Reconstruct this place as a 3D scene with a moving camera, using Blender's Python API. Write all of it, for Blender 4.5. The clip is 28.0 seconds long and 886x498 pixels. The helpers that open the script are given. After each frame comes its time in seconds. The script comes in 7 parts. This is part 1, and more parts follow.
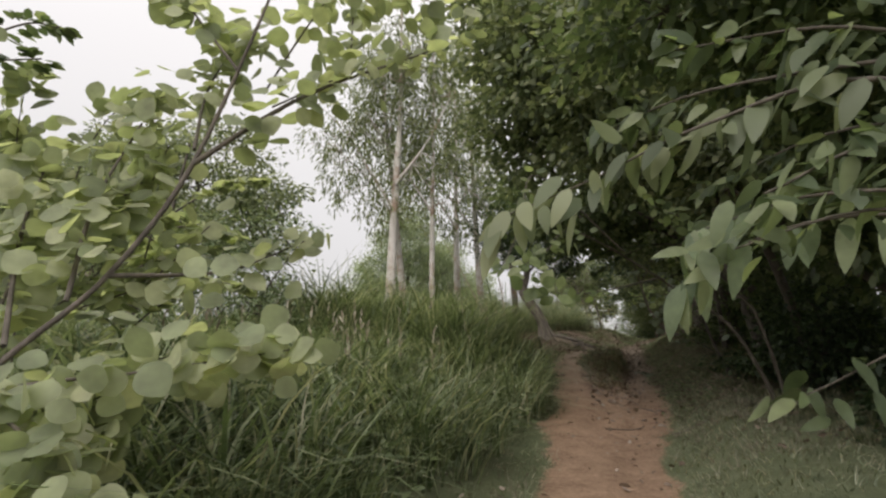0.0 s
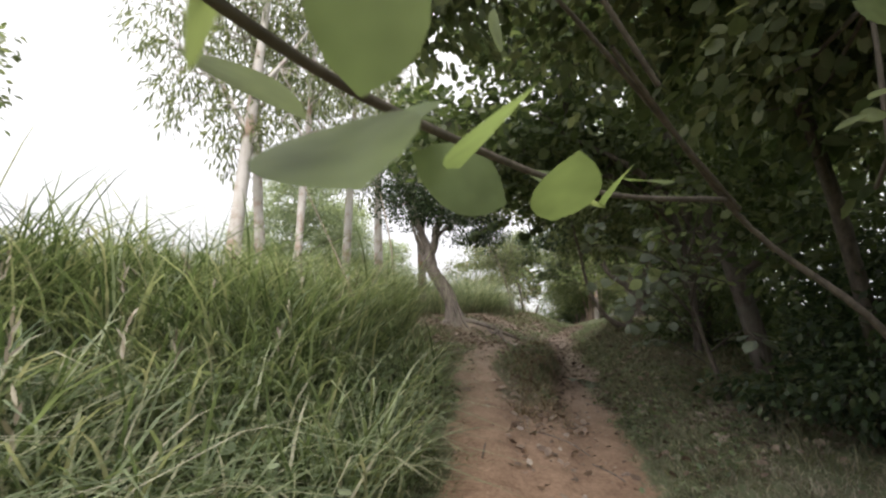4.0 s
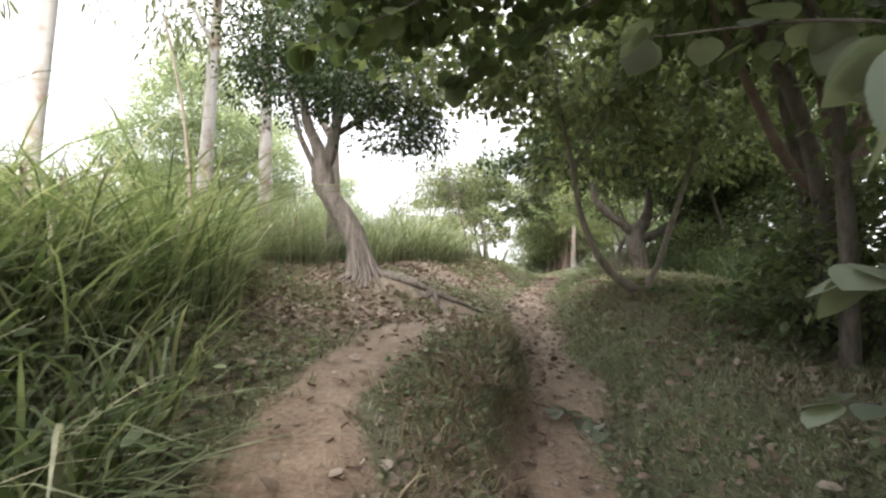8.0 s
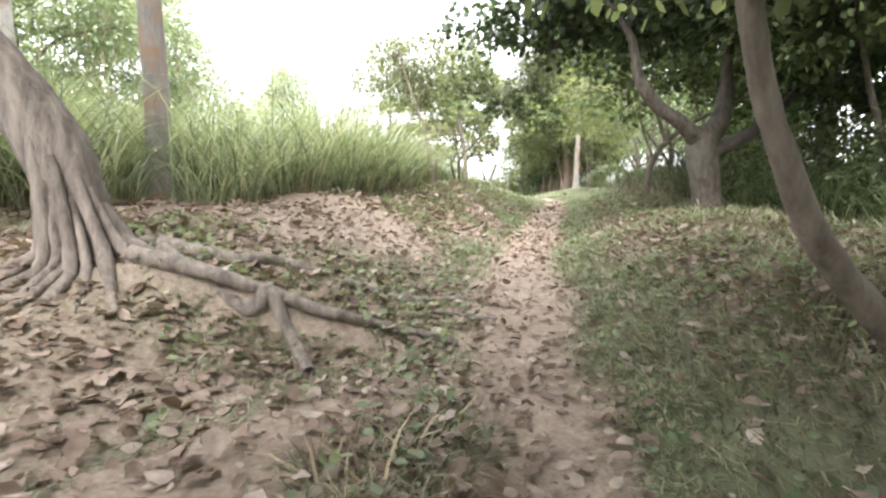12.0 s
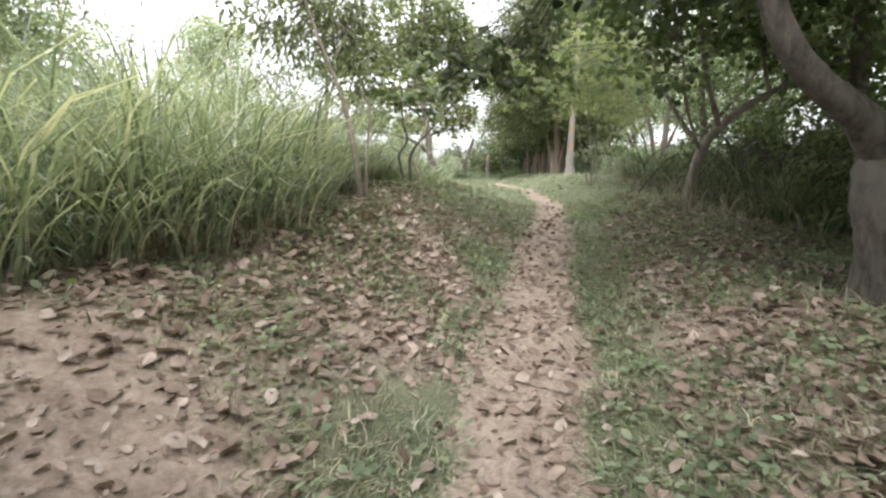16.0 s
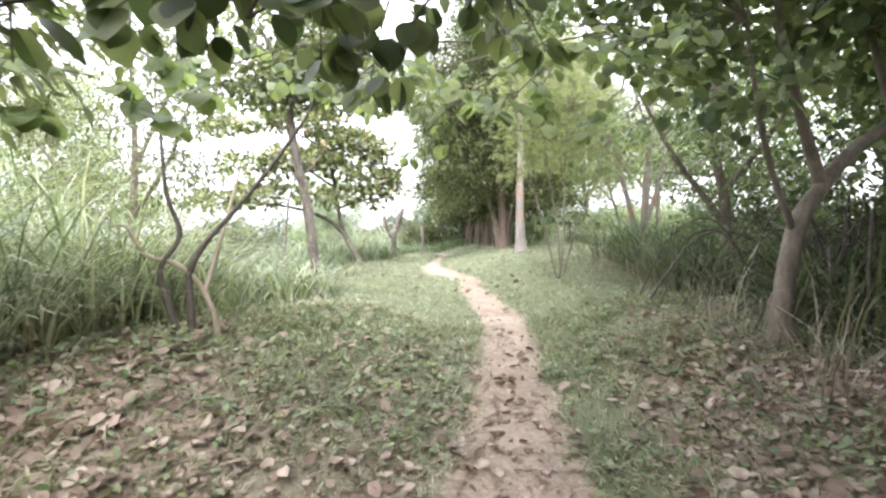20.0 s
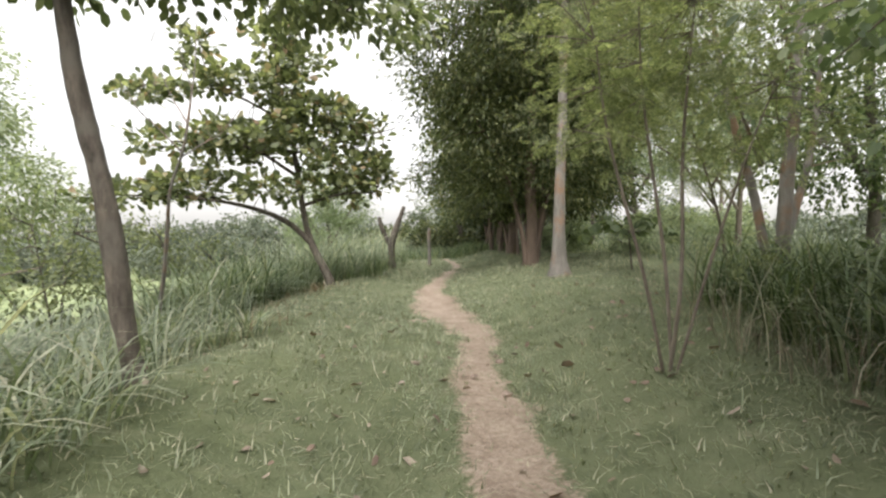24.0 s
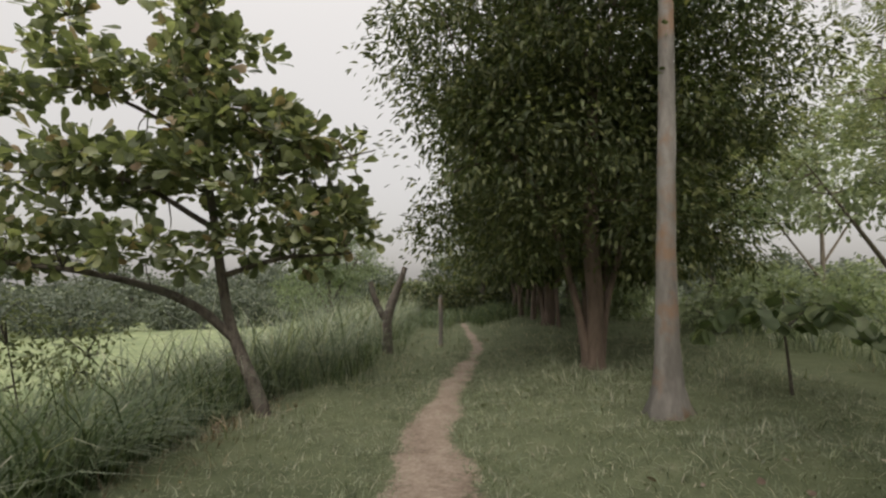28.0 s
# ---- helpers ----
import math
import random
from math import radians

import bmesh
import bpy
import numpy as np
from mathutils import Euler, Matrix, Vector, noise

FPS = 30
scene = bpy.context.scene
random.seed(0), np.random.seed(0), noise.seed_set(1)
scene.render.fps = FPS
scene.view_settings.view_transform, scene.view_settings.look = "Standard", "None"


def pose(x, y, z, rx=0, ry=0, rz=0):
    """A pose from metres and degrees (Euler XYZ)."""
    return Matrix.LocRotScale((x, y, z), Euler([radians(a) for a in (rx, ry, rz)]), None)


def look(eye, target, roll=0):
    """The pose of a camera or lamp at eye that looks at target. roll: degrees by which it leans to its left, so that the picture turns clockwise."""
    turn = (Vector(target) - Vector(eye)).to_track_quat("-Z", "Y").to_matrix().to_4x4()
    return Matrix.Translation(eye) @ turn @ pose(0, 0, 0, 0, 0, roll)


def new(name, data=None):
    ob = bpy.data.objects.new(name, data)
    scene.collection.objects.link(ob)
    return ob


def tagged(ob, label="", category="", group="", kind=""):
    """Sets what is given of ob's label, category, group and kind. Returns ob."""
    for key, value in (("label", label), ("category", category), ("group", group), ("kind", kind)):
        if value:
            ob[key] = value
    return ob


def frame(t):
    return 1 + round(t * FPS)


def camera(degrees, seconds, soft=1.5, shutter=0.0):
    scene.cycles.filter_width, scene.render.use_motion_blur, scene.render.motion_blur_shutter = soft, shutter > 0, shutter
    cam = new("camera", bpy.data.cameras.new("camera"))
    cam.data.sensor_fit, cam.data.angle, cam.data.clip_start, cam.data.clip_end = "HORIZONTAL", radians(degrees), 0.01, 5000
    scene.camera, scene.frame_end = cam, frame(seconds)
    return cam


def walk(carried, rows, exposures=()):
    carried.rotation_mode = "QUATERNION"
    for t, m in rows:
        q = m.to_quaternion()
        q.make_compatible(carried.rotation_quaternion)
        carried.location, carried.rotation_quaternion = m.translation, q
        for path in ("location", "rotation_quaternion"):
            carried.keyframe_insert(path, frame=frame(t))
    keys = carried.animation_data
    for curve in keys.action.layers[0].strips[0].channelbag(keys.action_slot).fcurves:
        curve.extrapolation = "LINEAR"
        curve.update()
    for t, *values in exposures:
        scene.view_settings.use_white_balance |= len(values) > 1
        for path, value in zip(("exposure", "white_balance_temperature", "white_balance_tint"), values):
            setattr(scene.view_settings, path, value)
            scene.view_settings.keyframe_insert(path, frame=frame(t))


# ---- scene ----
# camera and walk: t, x, y, z, then turns in degrees
cam = camera(80.86, 28.0, soft=2.35, shutter=0.15)
PATH = [
    (0.0, 1.79, 4.864, 1.635, 103.36, 1.49, -0.35),
    (0.5, 1.898, 5.315, 1.694, 103.73, 0.98, 1.82),
    (1.0, 1.957, 5.736, 1.729, 102.24, 0.75, 0.47),
    (1.5, 2.06, 6.184, 1.768, 100.53, 0.84, -1.14),
    (2.0, 2.261, 6.666, 1.813, 100.23, 0.85, -2.24),
    (2.5, 2.414, 7.262, 1.861, 100.45, 0.57, -5.17),
    (3.0, 2.612, 7.79, 1.93, 100.63, 0.24, -7.75),
    (3.5, 2.744, 8.363, 1.996, 100.84, -0.1, -8.86),
    (5.5, 3.57, 10.646, 2.228, 98.12, 0.18, -8.74),
    (6.0, 3.755, 11.24, 2.273, 97.37, 0.36, -11.05),
    (6.5, 4.002, 11.778, 2.323, 96.44, 0.34, -12.11),
    (7.0, 4.197, 12.354, 2.386, 95.42, 0.08, -11.71),
    (7.5, 4.486, 12.888, 2.426, 94.95, -0.27, -11.77),
    (8.0, 4.685, 13.487, 2.45, 94.36, -0.65, -11.93),
    (8.5, 4.947, 14.05, 2.482, 92.82, -1.27, -14.87),
    (9.0, 5.133, 14.622, 2.562, 91.04, -1.24, -13.82),
    (9.5, 5.316, 15.172, 2.623, 90.31, -1.58, -15.27),
    (10.0, 5.603, 15.724, 2.711, 89.64, -0.85, -15.59),
    (10.5, 5.791, 16.296, 2.795, 89.29, -0.59, -16.01),
    (11.0, 6.102, 16.855, 2.833, 88.63, 0.02, -15.63),
    (11.5, 6.246, 17.413, 2.867, 86.9, -0.09, -13.53),
    (13.5, 6.928, 19.212, 3.185, 80.19, -0.56, -12.04),
    (14.0, 7.052, 19.643, 3.292, 79.8, 0.13, -10.93),
    (14.5, 7.181, 20.129, 3.402, 79.82, -1.07, -12.76),
    (15.0, 7.434, 20.588, 3.487, 80.29, -1.17, -13.45),
    (15.5, 7.544, 21.092, 3.543, 80.84, -0.89, -13.09),
    (16.0, 7.752, 21.552, 3.619, 81.07, -0.63, -14.99),
    (16.5, 7.954, 21.994, 3.683, 81.19, -0.15, -15.54),
    (17.0, 8.196, 22.451, 3.756, 80.96, 0.44, -16.63),
    (17.5, 8.465, 22.876, 3.835, 81.71, 0.72, -17.61),
    (18.0, 8.653, 23.377, 3.895, 83.48, 0.61, -18.73),
    (18.5, 8.889, 23.865, 3.943, 84.93, 0.9, -19.01),
    (19.0, 9.074, 24.404, 3.964, 86.08, 1.19, -19.21),
    (19.5, 9.347, 24.88, 3.972, 87.31, 1.39, -20.93),
    (20.0, 9.585, 25.389, 3.97, 88.11, 1.6, -20.98),
    (20.5, 9.84, 25.917, 4.003, 88.08, 0.91, -20.61),
    (21.0, 10.083, 26.384, 4.051, 87.37, 1.25, -20.84),
    (21.5, 10.27, 26.886, 4.094, 87.49, 1.18, -20.25),
    (23.5, 11.191, 28.685, 4.145, 88.71, 0.57, -18.17),
    (24.0, 11.411, 29.148, 4.209, 87.82, 0.57, -18.4),
    (24.5, 11.632, 29.572, 4.287, 87.04, 0.59, -17.43),
    (25.0, 11.794, 30.043, 4.372, 87.63, 0.61, -16.06),
    (25.5, 12.037, 30.502, 4.457, 88.34, -0.08, -15.29),
    (26.0, 12.231, 30.999, 4.521, 88.89, -0.03, -13.6),
    (26.5, 12.451, 31.49, 4.579, 89.63, -0.33, -13.06),
    (27.0, 12.595, 32.003, 4.624, 91.3, 0.11, -14.42),
    (27.5, 12.71, 32.517, 4.649, 92.32, 0.15, -16.02),
    (28.0, 12.852, 33.044, 4.674, 93.03, 0.45, -15.99),
]
EXPOSURE = [(0.0, 0.1, 6600, 13), (2.0, 0.48, 6450, 13), (3.5, 0.9, 6400, 14), (5.5, 0.9, 6400, 15), (7.0, 1.33, 6350, 15), (8.5, 2.05, 6300, 14), (10.0, 2.5, 6250, 14), (11.0, 2.5, 6250, 14), (14.0, 2.05, 6150, 14), (16.0, 1.62, 6150, 13), (17.0, 1.62, 6150, 12), (19.0, 1.87, 6120, 13), (20.0, 2.25, 6050, 16), (21.0, 2.17, 6100, 15), (22.0, 1.8, 6300, 13), (24.0, 1.0, 6550, 11), (26.0, 0.5, 6700, 12), (28.0, -0.05, 6750, 12)]
walk(cam, [(t, pose(*p)) for t, *p in PATH], EXPOSURE)

# ---- world and light: a bright hazy overcast day ----
SUN_EL, SUN_AZ = 48.0, 200.0
world = bpy.data.worlds.new("overcast_sky")
world.use_nodes = True
scene.world = world
wn, wl = world.node_tree.nodes, world.node_tree.links
wn.clear()
sky = wn.new("ShaderNodeTexSky")
sky.sky_type, sky.sun_disc = "NISHITA", False
sky.sun_elevation, sky.sun_rotation = radians(SUN_EL), radians(SUN_AZ)
sky.air_density, sky.dust_density, sky.ozone_density = 1.0, 2.0, 1.0
hsv = wn.new("ShaderNodeHueSaturation")
hsv.inputs["Saturation"].default_value = 0.22
bg = wn.new("ShaderNodeBackground")
bg.inputs["Strength"].default_value = 0.29
haze = wn.new("ShaderNodeMix")
haze.data_type = "RGBA"
haze.inputs["Factor"].default_value = 0.75
haze.inputs["B"].default_value = (2.75, 2.7, 2.62, 1)
wo = wn.new("ShaderNodeOutputWorld")
wl.new(sky.outputs[0], hsv.inputs["Color"])
wl.new(hsv.outputs[0], haze.inputs["A"])
tc = wn.new("ShaderNodeTexCoord")
sep = wn.new("ShaderNodeSeparateXYZ")
climb = wn.new("ShaderNodeMapRange")
climb.inputs["From Min"].default_value, climb.inputs["From Max"].default_value = 0.0, 1.0
climb.inputs["To Min"].default_value, climb.inputs["To Max"].default_value = 0.55, 1.65
cover = wn.new("ShaderNodeMix")
cover.data_type, cover.blend_type = "RGBA", "MULTIPLY"
cover.inputs["Factor"].default_value = 1.0
wl.new(tc.outputs["Generated"], sep.inputs[0])
wl.new(sep.outputs["Z"], climb.inputs["Value"])
wl.new(haze.outputs["Result"], cover.inputs["A"])
wl.new(climb.outputs[0], cover.inputs["B"])
wl.new(cover.outputs["Result"], bg.inputs["Color"])
wl.new(bg.outputs[0], wo.inputs["Surface"])
sun_data = bpy.data.lights.new("sun", "SUN")
sun_data.energy, sun_data.angle, sun_data.color = 1.5, radians(40), (1.0, 0.95, 0.87)
sun = new("sun", sun_data)
sun_dir = Vector((math.sin(radians(SUN_AZ)) * math.cos(radians(SUN_EL)), math.cos(radians(SUN_AZ)) * math.cos(radians(SUN_EL)), math.sin(radians(SUN_EL))))
sun.matrix_world = look(sun_dir * 50, (0, 0, 0))


# ---- materials ----
def material(name):
    m = bpy.data.materials.new(name)
    m.use_nodes = True
    n, l = m.node_tree.nodes, m.node_tree.links
    n.clear()
    return m, n, l, n.new("ShaderNodeOutputMaterial")


def greyed(c, k, blue=0.0):
    g = 0.3 * c[0] + 0.6 * c[1] + 0.1 * c[2]
    r, g2, b = (v * (1 - k) + g * k for v in c)
    return r, g2, b * (1 - blue)


def ramp(n, stops):
    r = n.new("ShaderNodeValToRGB")
    e = r.color_ramp.elements
    while len(e) < len(stops):
        e.new(0.5)
    for k, (p, c) in zip(e, stops):
        k.position, k.color = p, (*c, 1)
    return r


def noise_tex(n, l, scale, detail=4, rough=0.6, space="Object"):
    tc = n.new("ShaderNodeTexCoord")
    t = n.new("ShaderNodeTexNoise")
    t.inputs["Scale"].default_value, t.inputs["Detail"].default_value, t.inputs["Roughness"].default_value = scale, detail, rough
    l.new(tc.outputs[space], t.inputs["Vector"])
    return t


def mix_rgb(n, l, fac, a, b, mode="MIX"):
    m = n.new("ShaderNodeMix")
    m.data_type, m.blend_type = "RGBA", mode
    for sock, v in ((m.inputs["Factor"], fac), (m.inputs["A"], a), (m.inputs["B"], b)):
        if isinstance(v, (int, float)):
            sock.default_value = v
        elif isinstance(v, tuple):
            sock.default_value = (*v, 1)
        else:
            l.new(v, sock)
    return m.outputs["Result"]


def leaf_material(name, stops, rough=0.5, through_light=0.4, blotch=6.0, grey=0.3, blue=0.25):
    """Leaves: every leaf its own tone along the ramp, blotched, glossy above, letting light through."""
    m, n, l, out = material(name)
    geo = n.new("ShaderNodeNewGeometry")
    r = ramp(n, [(p, greyed(c, grey, blue)) for p, c in stops])
    l.new(geo.outputs["Random Per Island"], r.inputs["Fac"])
    t = noise_tex(n, l, blotch, 3)
    tone = ramp(n, [(0.3, (0.62, 0.62, 0.62)), (0.7, (1.15, 1.15, 1.15))])
    l.new(t.outputs["Fac"], tone.inputs["Fac"])
    col = mix_rgb(n, l, 1.0, r.outputs["Color"], tone.outputs["Color"], "MULTIPLY")
    p = n.new("ShaderNodeBsdfPrincipled")
    p.inputs["Roughness"].default_value = rough
    p.inputs["Specular IOR Level"].default_value = 0.35
    tr = n.new("ShaderNodeBsdfTranslucent")
    warm = mix_rgb(n, l, 1.0, col, (1.2, 1.25, 0.72), "MULTIPLY")
    l.new(col, p.inputs["Base Color"])
    l.new(warm, tr.inputs["Color"])
    ms = n.new("ShaderNodeMixShader")
    ms.inputs["Fac"].default_value = through_light
    l.new(p.outputs[0], ms.inputs[1])
    l.new(tr.outputs[0], ms.inputs[2])
    l.new(ms.outputs[0], out.inputs["Surface"])
    return m


def bark_material(name, dark, light, scale=9.0, stretch=0.25, bump=0.5, patch=None):
    m, n, l, out = material(name)
    tc = n.new("ShaderNodeTexCoord")
    mp = n.new("ShaderNodeMapping")
    mp.inputs["Scale"].default_value = (1, 1, stretch)
    l.new(tc.outputs["Object"], mp.inputs["Vector"])
    t = n.new("ShaderNodeTexNoise")
    t.inputs["Scale"].default_value, t.inputs["Detail"].default_value, t.inputs["Roughness"].default_value = scale, 8, 0.7
    l.new(mp.outputs[0], t.inputs["Vector"])
    r = ramp(n, [(0.3, greyed(dark, 0.3)), (0.7, greyed(light, 0.3))])
    l.new(t.outputs["Fac"], r.inputs["Fac"])
    col = r.outputs["Color"]
    if patch:
        t2 = noise_tex(n, l, 2.2, 4)
        f = ramp(n, [(0.5, (0, 0, 0)), (0.62, (1, 1, 1))])
        l.new(t2.outputs["Fac"], f.inputs["Fac"])
        col = mix_rgb(n, l, f.outputs["Color"], col, patch)
    p = n.new("ShaderNodeBsdfPrincipled")
    p.inputs["Roughness"].default_value = 0.85
    l.new(col, p.inputs["Base Color"])
    b = n.new("ShaderNodeBump")
    b.inputs["Strength"].default_value, b.inputs["Distance"].default_value = bump, 0.03
    l.new(t.outputs["Fac"], b.inputs["Height"])
    l.new(b.outputs[0], p.inputs["Normal"])
    l.new(p.outputs[0], out.inputs["Surface"])
    return m


def ground_material():
    m, n, l, out = material("earth_litter_and_turf")
    earth_a = n.new("ShaderNodeAttribute")
    earth_a.attribute_name = "earth"
    litter_a = n.new("ShaderNodeAttribute")
    litter_a.attribute_name = "litter"
    red_a = n.new("ShaderNodeAttribute")
    red_a.attribute_name = "red"
    fine = noise_tex(n, l, 28, 8, 0.7)
    mid = noise_tex(n, l, 3.5, 6, 0.65)
    big = noise_tex(n, l, 0.35, 4)
    pale = ramp(n, [(0.25, (0.28, 0.22, 0.175)), (0.75, (0.52, 0.43, 0.36))])
    red = ramp(n, [(0.25, (0.27, 0.18, 0.125)), (0.75, (0.54, 0.375, 0.27))])
    l.new(fine.outputs["Fac"], pale.inputs["Fac"])
    l.new(fine.outputs["Fac"], red.inputs["Fac"])
    soil = mix_rgb(n, l, red_a.outputs["Fac"], pale.outputs["Color"], red.outputs["Color"])
    dry = ramp(n, [(0.3, (0.23, 0.175, 0.14)), (0.7, (0.50, 0.41, 0.335))])
    l.new(fine.outputs["Fac"], dry.inputs["Fac"])
    turf = ramp(n, [(0.3, (0.105, 0.125, 0.07)), (0.55, (0.175, 0.20, 0.115)), (0.75, (0.27, 0.275, 0.18))])
    l.new(mid.outputs["Fac"], turf.inputs["Fac"])
    far = ramp(n, [(0.35, (0.11, 0.13, 0.065)), (0.65, (0.19, 0.205, 0.12))])
    l.new(big.outputs["Fac"], far.inputs["Fac"])
    turf2 = mix_rgb(n, l, 0.4, turf.outputs["Color"], far.outputs["Color"])
    meadow_a = n.new("ShaderNodeAttribute")
    meadow_a.attribute_name = "meadow"
    grassy = ramp(n, [(0.35, (0.20, 0.25, 0.125)), (0.65, (0.33, 0.37, 0.20))])
    l.new(big.outputs["Fac"], grassy.inputs["Fac"])
    turf3 = mix_rgb(n, l, meadow_a.outputs["Fac"], turf2, grassy.outputs["Color"])
    c1 = mix_rgb(n, l, litter_a.outputs["Fac"], turf3, dry.outputs["Color"])
    # ragged edges: the masks are pushed by the middle noise
    add = n.new("ShaderNodeMath")
    add.operation = "MULTIPLY_ADD"
    add.inputs[1].default_value, add.inputs[2].default_value = 0.9, -0.45
    l.new(mid.outputs["Fac"], add.inputs[0])
    add2 = n.new("ShaderNodeMath")
    add2.operation = "ADD"
    l.new(add.outputs[0], add2.inputs[0])
    l.new(earth_a.outputs["Fac"], add2.inputs[1])
    add3 = n.new("ShaderNodeMath")
    add3.operation = "MULTIPLY_ADD"
    add3.inputs[1].default_value = 0.9
    l.new(fine.outputs["Fac"], add3.inputs[0])
    l.new(add2.outputs[0], add3.inputs[2])
    edge = ramp(n, [(0.72, (0, 0, 0)), (1.0, (1, 1, 1))])
    l.new(add3.outputs[0], edge.inputs["Fac"])
    worn = ramp(n, [(0.3, (0.62, 0.58, 0.55)), (0.6, (1.05, 1.03, 1.0))])
    l.new(mid.outputs["Fac"], worn.inputs["Fac"])
    soil = mix_rgb(n, l, 0.8, soil, worn.outputs["Color"], "MULTIPLY")
    col = mix_rgb(n, l, edge.outputs["Color"], c1, soil)
    p = n.new("ShaderNodeBsdfPrincipled")
    p.inputs["Roughness"].default_value = 0.95
    p.inputs["Specular IOR Level"].default_value = 0.15
    l.new(col, p.inputs["Base Color"])
    b = n.new("ShaderNodeBump")
    b.inputs["Strength"].default_value, b.inputs["Distance"].default_value = 0.9, 0.03
    hsum = n.new("ShaderNodeMath")
    hsum.operation = "ADD"
    l.new(fine.outputs["Fac"], hsum.inputs[0])
    l.new(mid.outputs["Fac"], hsum.inputs[1])
    l.new(hsum.outputs[0], b.inputs["Height"])
    l.new(b.outputs[0], p.inputs["Normal"])
    l.new(p.outputs[0], out.inputs["Surface"])
    return m


M_GROUND = ground_material()
M_TALL = leaf_material("tall_grass_green", [(0.0, (0.11, 0.16, 0.085)), (0.4, (0.235, 0.305, 0.175)), (0.78, (0.42, 0.48, 0.32)), (1.0, (0.62, 0.57, 0.43))], 0.36, 0.4, 6.0, 0.3, 0.0)
M_BANKG = leaf_material("bank_grass_green", [(0.0, (0.07, 0.11, 0.04)), (0.4, (0.17, 0.235, 0.10)), (0.78, (0.35, 0.41, 0.215)), (1.0, (0.55, 0.51, 0.36))], 0.38, 0.38, 6.0, 0.2, 0.0)
M_REED = leaf_material("dark_reed_green", [(0.0, (0.06, 0.10, 0.04)), (0.6, (0.13, 0.20, 0.075)), (1.0, (0.28, 0.32, 0.15))], 0.45, 0.35, 6.0, 0.25, 0.0)
M_DRY = leaf_material("dry_grass_straw", [(0.0, (0.22, 0.16, 0.095)), (0.6, (0.40, 0.32, 0.21)), (1.0, (0.54, 0.47, 0.33))], 0.8, 0.2, 6.0, 0.4, 0.0)
M_SHORT = leaf_material("short_grass_green", [(0.0, (0.13, 0.17, 0.085)), (0.5, (0.27, 0.33, 0.175)), (0.8, (0.43, 0.46, 0.285)), (1.0, (0.62, 0.55, 0.41))], 0.6, 0.32, 6.0, 0.35, 0.0)
M_VERGE = leaf_material("olive_short_grass", [(0.0, (0.13, 0.14, 0.07)), (0.5, (0.265, 0.285, 0.145)), (0.8, (0.44, 0.42, 0.26)), (1.0, (0.62, 0.53, 0.39))], 0.6, 0.32, 6.0, 0.2, 0.0)
M_ROUND = leaf_material("round_pale_leaf", [(0.0, (0.27, 0.33, 0.16)), (0.6, (0.42, 0.47, 0.24)), (1.0, (0.56, 0.58, 0.33))], 0.5, 0.55, 8.0, 0.3, 0.0)
M_FEATHER = leaf_material("feathery_leaflet", [(0.0, (0.19, 0.24, 0.11)), (0.6, (0.32, 0.37, 0.17)), (1.0, (0.50, 0.52, 0.25))], 0.5, 0.6, 2.0, 0.3, 0.0)
M_LITTER = leaf_material("fallen_leaf_brown", [(0.0, (0.15, 0.105, 0.08)), (0.3, (0.25, 0.185, 0.145)), (0.75, (0.36, 0.28, 0.23)), (1.0, (0.50, 0.42, 0.36))], 0.85, 0.12, 14.0, 0.0, 0.0)
M_FIG = leaf_material("fig_leaf", [(0.0, (0.05, 0.078, 0.034)), (0.6, (0.115, 0.15, 0.07)), (1.0, (0.25, 0.265, 0.135))], 0.4, 0.4)
M_RUST = leaf_material("dark_dry_tuft", [(0.0, (0.15, 0.105, 0.075)), (0.6, (0.33, 0.25, 0.175)), (1.0, (0.55, 0.45, 0.31))], 0.85, 0.25, 9.0, 0.0, 0.0)
M_DEEP = leaf_material("deep_green_leaf", [(0.0, (0.022, 0.050, 0.019)), (0.6, (0.054, 0.102, 0.036)), (1.0, (0.108, 0.156, 0.054))], 0.42, 0.3, 6.0, 0.3, 0.1)
M_MID = leaf_material("mid_green_leaf", [(0.0, (0.065, 0.105, 0.04)), (0.6, (0.145, 0.20, 0.08)), (1.0, (0.28, 0.335, 0.15))], 0.4, 0.5, 6.0, 0.25, 0.0)
M_LIGHT = leaf_material("light_green_leaf", [(0.0, (0.13, 0.20, 0.09)), (0.6, (0.24, 0.33, 0.155)), (1.0, (0.38, 0.45, 0.23))], 0.5, 0.45, 6.0, 0.3, 0.0)
# green lightened and flattened to carry the haze over the middle distance
M_HAZE_PALE = leaf_material("haze_paled_green_leaf", [(0.0, (0.26, 0.33, 0.20)), (0.6, (0.36, 0.43, 0.27)), (1.0, (0.48, 0.53, 0.36))], 0.6, 0.5, 2.0, 0.25, 0.0)
M_BANK = leaf_material("olive_green_leaf", [(0.0, (0.10, 0.14, 0.06)), (0.5, (0.20, 0.25, 0.115)), (1.0, (0.40, 0.44, 0.22))], 0.45, 0.5, 0.9, 0.3, 0.0)
M_OVER = leaf_material("bright_overhanging_leaf", [(0.0, (0.13, 0.19, 0.07)), (0.5, (0.24, 0.32, 0.12)), (1.0, (0.36, 0.43, 0.19))], 0.45, 0.6, 8.0, 0.25, 0.0)
M_GREY = leaf_material("grey_green_leaf", [(0.0, (0.11, 0.145, 0.095)), (0.6, (0.21, 0.255, 0.165)), (1.0, (0.33, 0.36, 0.25))], 0.5, 0.45)
